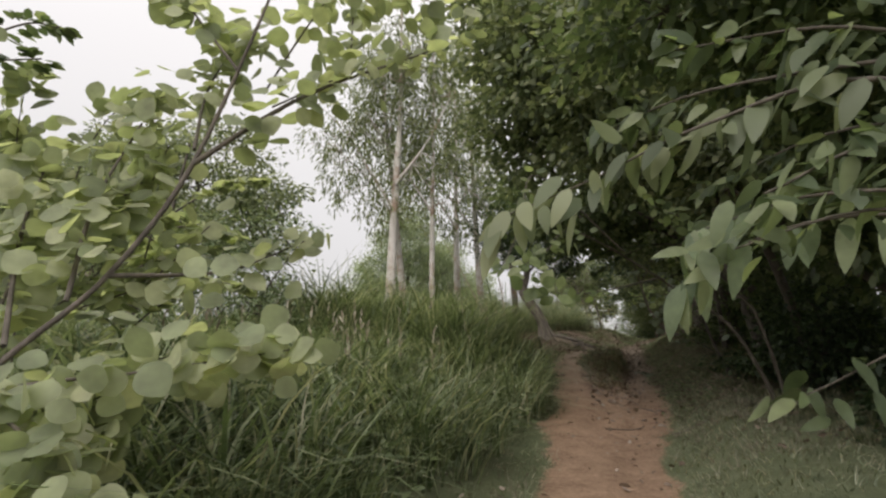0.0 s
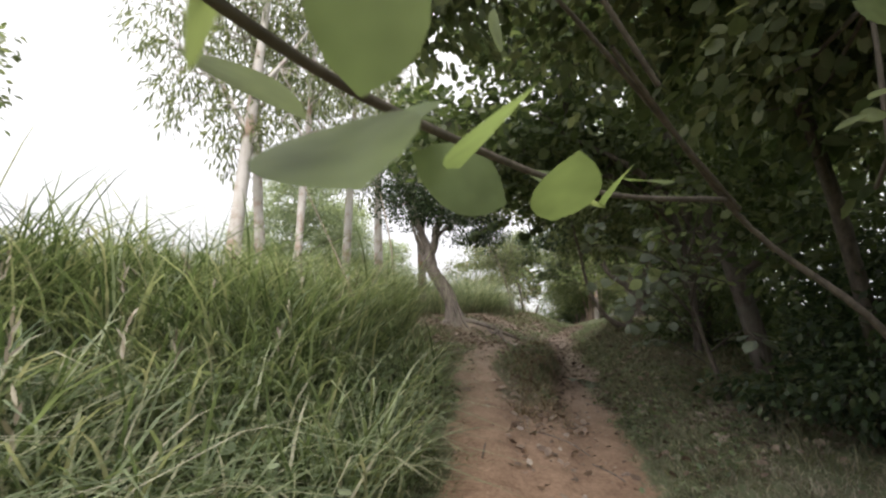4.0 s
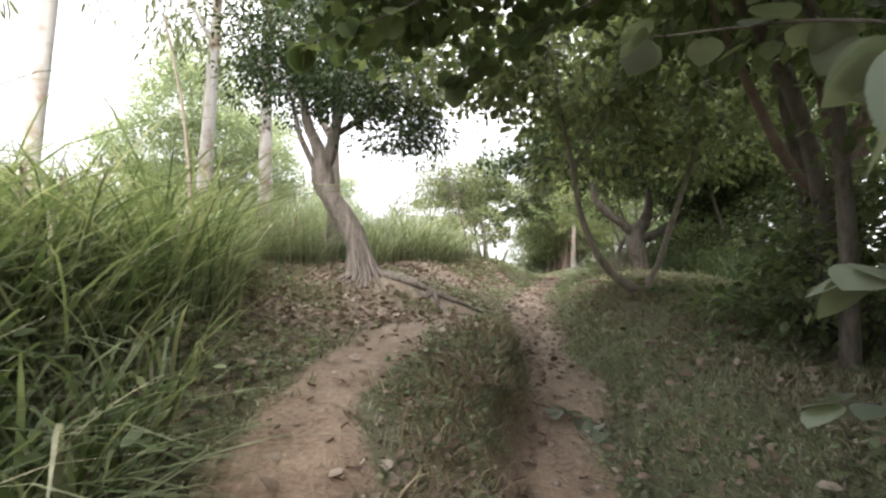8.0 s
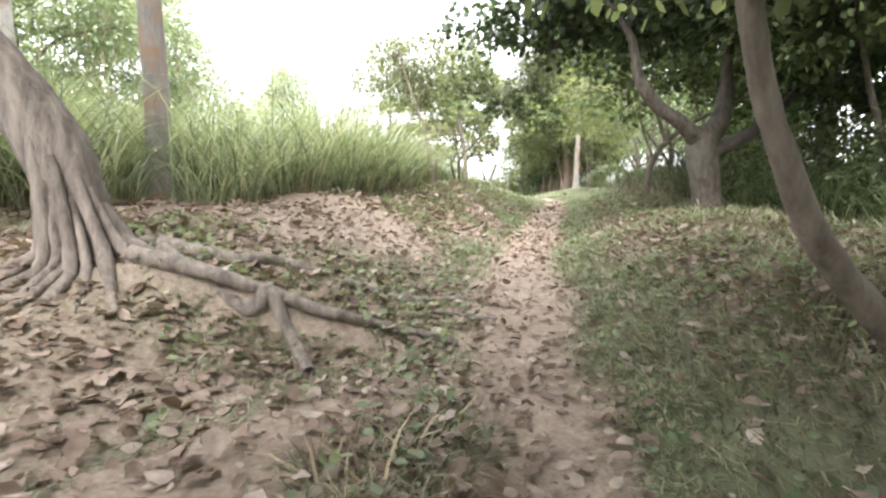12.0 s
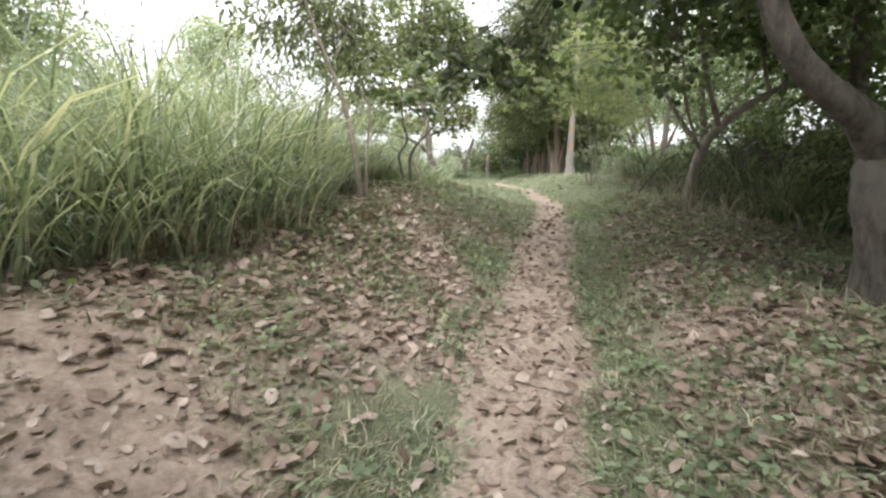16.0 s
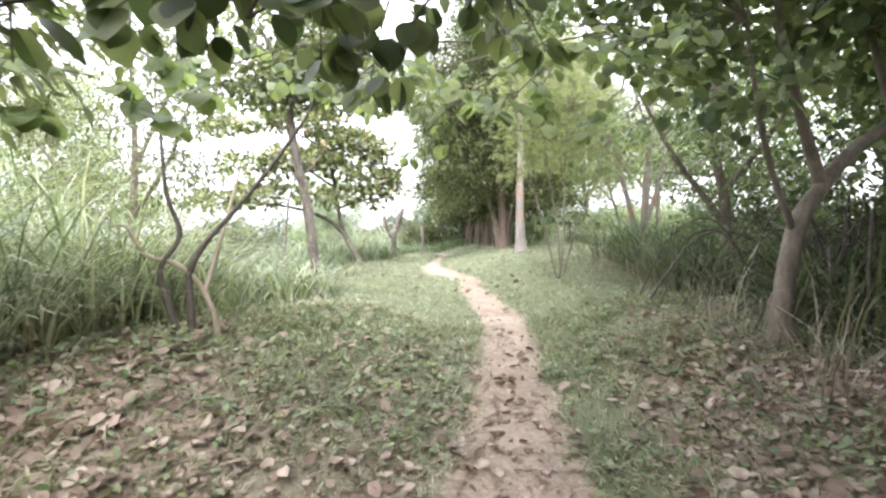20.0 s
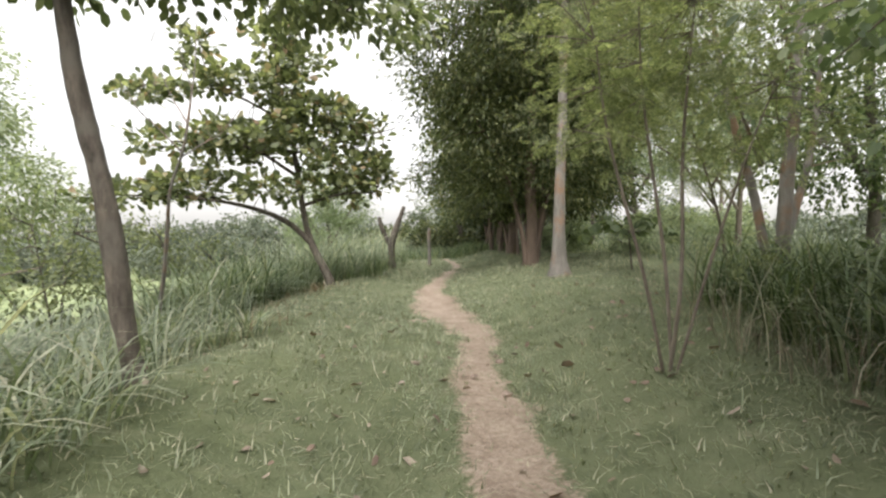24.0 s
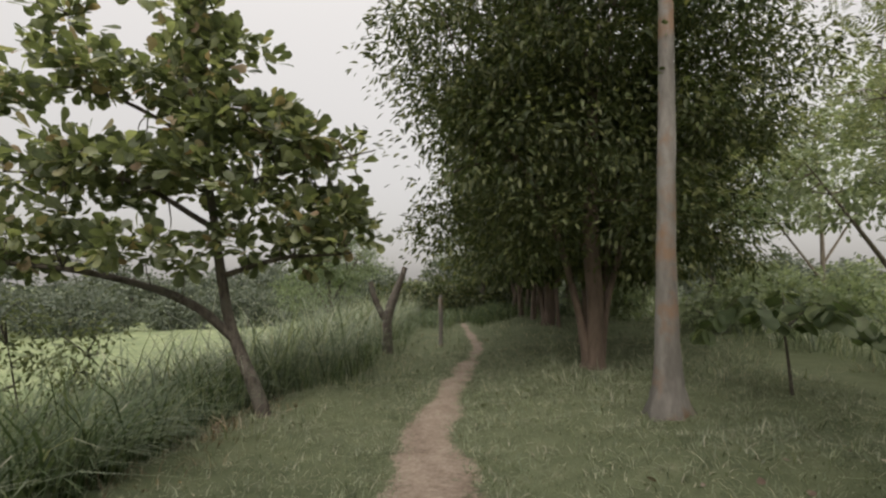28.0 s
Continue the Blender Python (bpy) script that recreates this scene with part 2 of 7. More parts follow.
M_ALMOND = leaf_material("almond_leaf", [(0.0, (0.10, 0.135, 0.065)), (0.6, (0.22, 0.265, 0.13)), (0.88, (0.44, 0.48, 0.25)), (1.0, (0.42, 0.25, 0.17))], 0.4, 0.48, 6.0, 0.3, 0.1)
M_PALE = leaf_material("pale_dull_leaf", [(0.0, (0.17, 0.22, 0.15)), (1.0, (0.25, 0.30, 0.20))], 0.35, 0.35, 5.0, 0.3, 0.0)
# far leaves greyed and paled: the air's haze is put into the colour
M_HAZE = leaf_material("haze_tinted_far_leaf", [(0.0, (0.11, 0.135, 0.105)), (0.6, (0.17, 0.20, 0.155)), (1.0, (0.24, 0.27, 0.20))], 0.9, 0.3, 0.4, 0.15, 0.0)
M_BARK = bark_material("grey_brown_bark", (0.035, 0.027, 0.02), (0.21, 0.165, 0.125), 16, 0.3, 1.0, (0.15, 0.135, 0.115))
M_ROOT = bark_material("rough_pale_bark", (0.07, 0.052, 0.038), (0.37, 0.30, 0.24), 15, 0.18, 1.0)
M_TAN = bark_material("tan_brown_bark", (0.10, 0.075, 0.052), (0.30, 0.235, 0.17), 14, 0.3, 0.5)
M_WHITE = bark_material("white_smooth_bark", (0.40, 0.34, 0.29), (0.66, 0.62, 0.57), 5, 0.2, 0.15, (0.34, 0.25, 0.19))
M_TRUNKW = bark_material("pale_trunk_bark", (0.14, 0.12, 0.10), (0.32, 0.285, 0.25), 7, 0.3, 0.4, (0.26, 0.17, 0.115))
M_RED = bark_material("reddish_bark", (0.10, 0.065, 0.045), (0.26, 0.165, 0.11), 8, 0.3, 0.7)
M_TWIG = bark_material("dark_twig_bark", (0.045, 0.035, 0.025), (0.15, 0.12, 0.085), 20, 0.5, 0.3)
M_STRAWB = bark_material("tan_stem_bark", (0.24, 0.18, 0.11), (0.46, 0.37, 0.25), 16, 0.3, 0.3)
M_STONE = bark_material("earth_clod", (0.22, 0.14, 0.10), (0.46, 0.33, 0.25), 9, 1.0, 0.7)


# ---- lie of the land ----
def interp(y, table):
    a = np.array(table, float)
    return np.interp(y, a[:, 0], a[:, 1])


TRAIL_X = [(-60, -14), (0, 0.2), (4, 1.5), (8, 2.8), (9.8, 3.48), (12.1, 4.42), (14.2, 5.45), (16.6, 6.05), (18.2, 6.8), (19.5, 7.15), (20.4, 7.4), (21.5, 7.8), (23.4, 8.6), (25.7, 9.75), (28, 11.0),
           (30.2, 12.12), (31.5, 12.55), (33.1, 13.0), (34.2, 13.5), (36.8, 13.8), (38.4, 14.2), (40, 14.9), (44, 16.8), (53, 19.4), (70, 24), (400, 90)]
TRAIL_Z = [(-60, -1.5), (4, 0.15), (8, 0.45), (12, 0.75), (14, 1.0), (16.3, 1.3), (17.9, 1.55), (20.1, 1.9), (22.9, 2.3), (25.6, 2.43), (28.1, 2.72), (31, 2.95), (33, 3.05), (46, 3.05), (60, 2.5), (140, 0.6), (400, 0)]
TRAIL_W = [(-60, 0.5), (9, 0.24), (14, 0.27), (17, 0.28), (20, 0.3), (23, 0.3), (26, 0.33), (27.5, 0.37), (29, 0.35), (30.5, 0.21), (33, 0.19), (35, 0.2), (36.6, 0.36), (38.6, 0.24), (40, 0.18), (44, 0.13), (60, 0.1), (400, 0.1)]
LEFT_X = [(-60, -15.2), (0, -0.9), (4, 0.9), (8, 2.45), (9.8, 3.05), (12.4, 3.55), (13.5, 3.95), (15.7, 4.42), (16.7, 4.58), (17.45, 4.98), (18.5, 5.44), (19.9, 6.2), (20.9, 7.2)]
LEFT_Z = [(-60, -1.45), (4, 0.2), (8, 0.5), (10, 0.64), (12.4, 0.95), (13.45, 1.1), (15.7, 1.5), (16.7, 1.8), (17.45, 1.97), (18.5, 2.08), (19.9, 2.08), (20.9, 2.05)]
MID_Z = [(-60, -1.4), (4, 0.22), (12, 0.8), (14, 1.08), (15.5, 1.32), (16.1, 1.45), (16.9, 1.80), (18, 2.05), (19.5, 2.05), (20.9, 2.04)]
BANK_L = [(-60, 0.8), (8, 0.85), (12, 0.85), (14, 0.85), (16, 0.9), (18, 0.75), (20, 0.6), (22, 0.62), (25, 0.65), (29, 0.58), (31, 0.35), (33, 0.2), (36, 0.06), (400, 0.0)]
WIDE_L = [(-60, 2.4), (14, 2.4), (20, 1.7), (22, 2.2), (25, 2.0), (29, 1.7), (33, 1.8), (400, 1.8)]
SLOPE_L = [(-60, 0.16), (14, 0.17), (17, 0.12), (20, 0.05), (30, 0.0), (32, -0.08), (34, -0.3), (400, -0.33)]
BANK_R = [(-60, 0.4), (14, 0.45), (18, 0.62), (20, 0.62), (22, 0.5), (24, 0.45), (28, 0.36), (37, 0.28), (400, 0.2)]
WIDE_R = [(-60, 1.2), (18, 0.9), (20, 0.9), (22, 1.5), (28, 1.5), (32, 1.0), (37, 1.6), (400, 2)]


def lattice(ix, iy, seed):
    h = (ix * 374761393 + iy * 668265263 + seed * 144665) & 0x7FFFFFFF
    h = ((h ^ (h >> 13)) * 1274126177) & 0x7FFFFFFF
    return ((h ^ (h >> 16)) & 0xFFFF) / 65535.0


def value_noise(x, y, cell, seed=0):
    gx, gy = np.asarray(x, float) / cell, np.asarray(y, float) / cell
    ix, iy = np.floor(gx).astype(np.int64), np.floor(gy).astype(np.int64)
    fx, fy = gx - ix, gy - iy
    fx, fy = fx * fx * (3 - 2 * fx), fy * fy * (3 - 2 * fy)
    a, b = lattice(ix, iy, seed), lattice(ix + 1, iy, seed)
    c, d = lattice(ix, iy + 1, seed), lattice(ix + 1, iy + 1, seed)
    return (a + (b - a) * fx) * (1 - fy) + (c + (d - c) * fx) * fy


def smooth(v):
    v = np.clip(v, 0, 1)
    return v * v * (3 - 2 * v)


def land(x, y):
    """Height of the ground."""
    x, y = np.asarray(x, float), np.asarray(y, float)
    xc, zc, w = interp(y, TRAIL_X), interp(y, TRAIL_Z), interp(y, TRAIL_W)
    two = smooth((20.9 - y) / 1.0)
    xl = np.where(y < 20.9, interp(y, LEFT_X), xc)
    zl = zc + (interp(y, LEFT_Z) - zc) * two
    zm = zc + (interp(y, MID_Z) - zc) * two
    # left of the left rut
    dl = np.maximum((xl - x) * 0.92 - np.where(y < 20.9, 0.25, w), 0)
    wide = interp(y, WIDE_L)
    bank = zc + interp(y, BANK_L)
    left = zl + (bank - zl) * smooth(dl / wide) + interp(y, SLOPE_L) * np.clip(dl - wide, 0, np.where(y > 31, 14.0, 1.8)) - 0.2 * np.clip(dl - wide - 2.6, 0, 12) * smooth((21 - y) / 5)
    # between the ruts
    span = np.maximum(xc - xl, 1e-3)
    f = np.clip((x - xl) / span, 0, 1)
    knee = np.maximum(1 - 1.75 * w / span, 0.56)
    up = zl + (zm - zl) * smooth((f - 0.12) / 0.3)
    between = np.where(f < knee, up, up + (zc - up) * smooth((f - knee) / np.maximum(0.55 * (1 - knee), 1e-3)))
    # right of the right rut
    dr = np.maximum((x - xc) * 0.92 - w, 0)
    wr = interp(y, WIDE_R)
    right = zc + interp(y, BANK_R) * smooth(dr / wr) - 0.10 * np.clip(dr - 9, 0, 35) * smooth((y - 16) / 10)
    z = np.where(x < xl, left, np.where(x < xc, between, right))
    off = np.minimum(np.maximum(dl, dr), 1.0)
    z = z + (value_noise(x, y, 0.9, 3) - 0.5) * 0.10 * (0.25 + off) + (value_noise(x, y, 0.27, 4) - 0.5) * 0.05 * (0.4 + 0.6 * off) + (value_noise(x, y, 4.0, 5) - 0.5) * 0.25 * off
    return z


def trail_masks(x, y):
    """How far a place is bare earth, leaf litter and red soil, each 0 to 1."""
    x, y = np.asarray(x, float), np.asarray(y, float)
    xc, w = interp(y, TRAIL_X), interp(y, TRAIL_W)
    ragged = (value_noise(x, y, 0.35, 11) - 0.5) * (0.2 - 0.06 * smooth((y - 22) / 6)) + (value_noise(x, y, 1.2, 12) - 0.5) * (0.2 - 0.08 * smooth((y - 22) / 6)) + 0.05 * smooth((y - 22) / 6)
    d = np.abs(x - xc) * 0.92 + ragged
    earth = smooth((w + 0.2 - d) / 0.34)
    xl = interp(y, LEFT_X)
    dl = np.abs(x - xl) * 0.92 + ragged
    d = d + (value_noise(x, y, 0.16, 14) - 0.5) * 0.16
    earth = np.maximum(earth, smooth((0.46 - dl) / 0.3) * smooth((20.8 - y) / 0.8))
    inside = (x > xl) & (x < xc) & (y < 20.5)
    earth = np.maximum(earth, np.where(inside, 0.75 * smooth((16.2 - y) / 1.5) + 0.15, 0))
    shade = smooth((y - 11) / 4) * smooth((30.3 - y) / 2.5)
    side = (x - xc) * 0.92
    spread = np.where(side < 0, smooth((side + 4.2) / 1.2), smooth((4.6 - side) / 1.5))
    litter = shade * spread * smooth((value_noise(x, y, 1.4, 13) - 0.12) / 0.4)
    litter = litter * smooth((np.abs(side - 0.1) - 0.5) / 0.7 + np.where(side < 0, 0.55, 0.1)) * (0.3 * smooth((y - 13) / 2) + 0.7 * smooth((y - 18) / 3))
    rise = smooth((y - 13.5) / 1.5) * smooth((23.5 - y) / 2) * smooth((xl - 0.25 - x) / 0.4) * smooth((x - 2.9) / 0.6)
    litter = np.maximum(litter, 0.85 * rise * smooth((value_noise(x, y, 0.9, 15) + 0.25) / 0.5))
    bare = smooth((1.7 - np.hypot((x - 5.9) * 0.75, (y - 23.3) * 1.1)) / 0.8) * 0.8
    earth = np.maximum(earth, bare)
    litter = litter * (1 - 0.75 * bare)
    return earth, litter, smooth((19.5 - y) / 7)


# ---- building helpers ----
def mesh_np(name, verts, faces, mats, smooth_faces=False, attributes=None):
    """A mesh from arrays: verts (n, 3); faces (m, 3) or (m, 4)."""
    me = bpy.data.meshes.new(name)
    verts, faces = np.asarray(verts, np.float32), np.asarray(faces, np.int32)
    m, k = faces.shape
    me.vertices.add(len(verts))
    me.vertices.foreach_set("co", verts.ravel())
    me.loops.add(m * k)
    me.loops.foreach_set("vertex_index", faces.ravel())
    me.polygons.add(m)
    me.polygons.foreach_set("loop_start", np.arange(0, m * k, k, dtype=np.int32))
    me.polygons.foreach_set("loop_total", np.full(m, k, np.int32))
    if smooth_faces:
        me.polygons.foreach_set("use_smooth", np.ones(m, bool))
    for mt in mats if isinstance(mats, (list, tuple)) else [mats]:
        me.materials.append(mt)
    for key, values in (attributes or {}).items():
        a = me.attributes.new(key, "FLOAT", "POINT")
        a.data.foreach_set("value", np.asarray(values, np.float32))
    me.update(calc_edges=True)
    me.validate()
    return me


def part(name, mesh, parent, label=""):
    """Links a mesh made in world places as one part under a thing."""
    ob = new(name, mesh)
    ob.parent = parent
    root = parent
    base = Vector((0, 0, 0))
    while root is not None:
        base += root.location
        root = root.parent
    mesh.transform(Matrix.Translation(-base))
    if label:
        ob["label"] = label
    return ob


def empty_at(name, x, y, z, label, category, group=""):
    ob = new(name)
    ob.location = (x, y, z)
    ob.empty_display_size = 0.2
    return tagged(ob, label, category, group)


def spline(points, steps):
    """Catmull-Rom through rows of numbers."""
    p = np.array(points, float)
    p = np.vstack([2 * p[0] - p[1], p, 2 * p[-1] - p[-2]])
    out = []
    for i in range(1, len(p) - 2):
        for t in np.linspace(0, 1, steps, endpoint=False):
            a, b, c, d = p[i - 1], p[i], p[i + 1], p[i + 2]
            out.append(0.5 * (2 * b + (c - a) * t + (2 * a - 5 * b + 4 * c - d) * t ** 2 + (3 * b - a - 3 * c + d) * t ** 3))
    out.append(p[-2])
    return np.array(out)


def tube(points, sides=10, steps=5, knots=0.06, seed=0, flutes=0):
    """Verts and quads of a tapering limb. points: rows of x, y, z, radius."""
    c = spline(points, steps)
    n = len(c)
    tang = np.gradient(c[:, :3], axis=0)
    tang /= np.linalg.norm(tang, axis=1)[:, None] + 1e-9
    ref = np.array([0.31, 0.95, 0.02])
    u = np.cross(tang, ref)
    u /= np.linalg.norm(u, axis=1)[:, None] + 1e-9
    v = np.cross(tang, u)
    rng = np.random.default_rng(seed + 91)
    ang = np.linspace(0, 2 * np.pi, sides, endpoint=False)
    bump = 1 + knots * (rng.random((n, sides)) - 0.5) * 2 + 0.8 * knots * np.sin(ang * 2 + seed + np.arange(n)[:, None] * 0.4)
    if flutes:
        fade = np.clip(1 - np.arange(n) / (0.42 * n), 0, 1)[:, None] ** 1.3
        bump = bump + fade * (0.28 * np.sin(ang * flutes + 0.7 * seed) + 0.18 * np.sin(ang * (flutes + 3) + 1.0))
    rad = np.maximum(c[:, 3], 0.002)[:, None] * bump
    ring = c[:, None, :3] + rad[..., None] * (np.cos(ang)[None, :, None] * u[:, None] + np.sin(ang)[None, :, None] * v[:, None])
    verts = ring.reshape(-1, 3)
    i, j = np.meshgrid(np.arange(n - 1), np.arange(sides), indexing="ij")
    a, b = i * sides + j, i * sides + (j + 1) % sides
    quads = np.stack([a, b, b + sides, a + sides], -1).reshape(-1, 4)
    top = len(verts)
    verts = np.vstack([verts, c[-1, :3] + tang[-1] * c[-1, 3] * 0.6])
    last = (n - 1) * sides
    cap = np.array([[last + k, last + (k + 1) % sides, top, top] for k in range(sides)])[:, :3]
    cap = np.column_stack([cap, cap[:, 2]])
    return verts, quads, cap


def join(pieces):
    """Joins (verts, faces) pieces of like faces into one pair of arrays."""
    vs, fs, k = [], [], 0
    for v, f in pieces:
        vs.append(v)
        fs.append(np.asarray(f) + k)
        k += len(v)
    return np.vstack(vs), np.vstack(fs)


def limb_mesh(name, points, mat, sides=10, steps=5, knots=0.06, seed=0, flutes=0):
    v, q, _ = tube(points, sides, steps, knots, seed, flutes)
    return mesh_np(name, v[:-1], q, mat, True)


LEAF = {
    "diamond": (np.array([(0, 0, 0), (0.27, 0.45, 0.05), (0, 1, -0.06), (-0.27, 0.45, 0.05)]), np.array([(0, 1, 2, 3)])),
    "lance": (np.array([(0, 0, 0), (0.17, 0.28, 0.05), (0.15, 0.62, 0.03), (0, 1, -0.12), (-0.15, 0.62, 0.03), (-0.17, 0.28, 0.05)]), np.array([(0, 1, 2, 3), (0, 3, 4, 5)])),
    "sickle": (np.array([(0, 0, 0), (0.10, 0.3, 0.01), (0.12, 0.65, 0.0), (0.05, 1, -0.02), (-0.07, 0.65, 0.0), (-0.10, 0.3, 0.01)]), np.array([(0, 1, 2, 3), (0, 3, 4, 5)])),
    "oval": (np.array([(0, 0, 0), (0.27, 0.25, 0.05), (0.29, 0.7, 0.04), (0, 1, -0.05), (-0.29, 0.7, 0.04), (-0.27, 0.25, 0.05)]), np.array([(0, 1, 2, 3), (0, 3, 4, 5)])),
    "round": (np.array([(0, 0.04, 0), (0.30, 0.0, 0.05), (0.50, 0.34, 0.09), (0.40, 0.74, 0.05), (0, 1, -0.06), (-0.40, 0.74, 0.05), (-0.50, 0.34, 0.09), (-0.30, 0.0, 0.05), (0, 0.5, 0.0)]),
              np.array([(0, 1, 2, 8), (8, 2, 3, 4), (0, 8, 6, 7), (8, 4, 5, 6)])),
    "paddle": (np.array([(0, 0, 0), (0.13, 0.3, 0.03), (0.31, 0.68, 0.06), (0.2, 0.95, 0.02), (0, 1, -0.03), (-0.2, 0.95, 0.02), (-0.31, 0.68, 0.06), (-0.13, 0.3, 0.03), (0, 0.6, 0.0)]),
               np.array([(0, 1, 2, 8), (8, 2, 3, 4), (0, 8, 6, 7), (8, 4, 5, 6)])),
}


def frond(pairs):
    """A feathered leaf: pairs of narrow leaflets along a midrib."""
    vs, qs = [], []
    for k in range(pairs):
        u = 0.12 + 0.86 * k / (pairs - 1)
        ln = 0.30 * math.sin(math.pi * min(0.22 + 0.75 * u, 0.97)) + 0.04
        for sgn in (-1, 1):
            b = np.array([0, u, -0.18 * u * u])
            d = np.array([sgn * 0.92, 0.38, -0.12])
            w = np.array([-sgn * 0.38, 0.92, 0.0]) * 0.05
            n = len(vs)
            vs += [b, b + d * ln * 0.45 + w, b + d * ln, b + d * ln * 0.45 - w]
            qs.append((n, n + 1, n + 2, n + 3))
    return np.array(vs), np.array(qs)


def fine_leaf(half, belly, droop, rows=8, fold=0.1):
    """A smooth leaf: half its width, where it is widest (0 to 1), how far the tip hangs, how far the halves fold up."""
    u = np.linspace(0, 1, rows)
    w = half * np.sin(np.pi * u ** (math.log(0.5) / math.log(belly))) ** 0.75
    w[0], w[-1] = 0.012, 0.006
    mid = np.stack([0 * u, u, -droop * u ** 2], 1)
    side = np.stack([w, u, -droop * u ** 2 + fold * w], 1)
    vs = np.stack([side * [-1, 1, 1], mid, side], 1).reshape(-1, 3)
    qs = [(3 * k + c, 3 * k + c + 1, 3 * k + c + 4, 3 * k + c + 3) for k in range(rows - 1) for c in (0, 1)]
    return vs, np.array(qs)


LEAF["oval_round"] = fine_leaf(0.36, 0.48, 0.08)
LEAF["fine_round"] = fine_leaf(0.47, 0.45, 0.08)
LEAF["fine_lance"] = fine_leaf(0.19, 0.38, 0.2)
LEAF["frond"] = frond(7)
LEAF["curled"] = (np.array([(0, 0, 0.0), (0.27, 0.2, 0.12), (0.33, 0.66, 0.15), (0.06, 1, 0.02), (-0.27, 0.78, 0.13), (-0.31, 0.3, 0.09)]), np.array([(0, 1, 2, 3), (0, 3, 4, 5)]))


def unit(a):
    return a / (np.linalg.norm(a, axis=-1, keepdims=True) + 1e-9)


def scatter(shape, pos, axis, normal, size):
    """Leaves of one shape: axis runs from stalk to tip, normal is the upper face's way."""
    base, quads = LEAF[shape]
    axis = unit(axis)
    side = unit(np.cross(axis, normal))
    nor = np.cross(side, axis)
    v = pos[:, None] + size[:, None, None] * (base[None, :, 0:1] * side[:, None] + base[None, :, 1:2] * axis[:, None] + base[None, :, 2:3] * nor[:, None])
    f = quads[None] + (np.arange(len(pos)) * len(base))[:, None, None]
    return v.reshape(-1, 3), f.reshape(-1, 4)


def crown_leaves(lobes, clusters, per, shape, size, rng, spread=0.32, droop=0.5, hollow=0.45, flat=0.55, lump=1.0):
    """Leaves in clumps over several lobes (x, y, z, rx, ry, rz): an uneven outline with gaps. Returns verts, faces and the clumps' middles."""
    lobes = np.array(lobes, float)
    vol = lobes[:, 3] * lobes[:, 4] * lobes[:, 5]
    pick = rng.choice(len(lobes), clusters, p=vol ** 0.75 / (vol ** 0.75).sum())
    way = unit(rng.normal(size=(clusters, 3)))
    r = (hollow + (1 - hollow) * rng.random(clusters) ** 0.6) * (1 + 0.12 * lump * np.clip(rng.normal(size=clusters), -1.5, 1.2))
    mid = lobes[pick, :3] + way * r[:, None] * lobes[pick, 3:]
    n = clusters * per
    m = np.repeat(mid, per, axis=0)
    out = np.repeat(way, per, axis=0)
    sc = np.repeat(0.6 + 0.8 * rng.random(clusters), per) * spread
    off = unit(rng.normal(size=(n, 3))) * (rng.random(n) ** 0.45 * 1.75 * sc)[:, None] * np.array([1, 1, flat])
    axis = unit(off) * 0.8 + out * 0.5 + rng.normal(size=(n, 3)) * 0.5
    axis[:, 2] -= droop
    normal = rng.normal(size=(n, 3)) * 0.55 + np.array([0, 0, 1.0])
    v, f = scatter(shape, m + off, axis, normal, size * (0.65 + 0.6 * rng.random(n)))
    return v, f, mid


def twig_pieces(starts, mids, rng, r=0.012):
    """Thin twigs from points of the limbs to the clumps."""
    pieces = []
    for m in mids:
        s = starts[np.argmin(((starts - m) ** 2).sum(1))]
        h = (s + m) / 2 + rng.normal(size=3) * 0.12 * np.linalg.norm(m - s)
        v, q, _ = tube([(*s, r * 1.6), (*h, r), (*m, r * 0.4)], 4, 3, 0.1, 1)
        pieces.append((v[:-1], q))
    return join(pieces)


def tree(name, label, base, trunk, limbs, lobes, clusters, per, shape, size, leaf_mat, bark, seed, twigs=40, flutes=0, sides=12, knots=0.06, group="", category="tree", twig_r=0.01, **kw):
    """base: x, y, z of the foot; trunk and limbs: rows of x, y, z, radius from the foot; lobes likewise from the foot."""
    rng = np.random.default_rng(seed)
    b = np.array(base, float)
    thing = empty_at(name, *base, label, category, group)
    ends = []

    def shifted(rows):
        a = np.array(rows, float)
        a[:, :3] += b
        return a

    t = shifted(trunk)
    part("trunk", limb_mesh("trunk", t, bark, sides, 6, knots, seed, flutes), thing)
    ends.append(spline(t, 4)[len(t):, :3])
    for k, li in enumerate(limbs):
        a = shifted(li)
        part("limb", limb_mesh("limb", a, bark, 8, 5, knots, seed + k + 1), thing)
        ends.append(spline(a, 4)[2:, :3])
    if clusters:
        L = np.array(lobes, float)
        L[:, :3] += b
        v, f, mids = crown_leaves(L, clusters, per, shape, size, rng, **kw)
        if twigs:
            tv, tq = twig_pieces(np.vstack(ends), mids[rng.permutation(len(mids))[:twigs]], rng, twig_r)
            tagged(part("twigwork", mesh_np("twigwork", tv, tq, bark, True), thing), "fine bare twigs among the leaves", kind="stuff")
        part("crown", mesh_np("crown", v, f, leaf_mat), thing)
    return thing


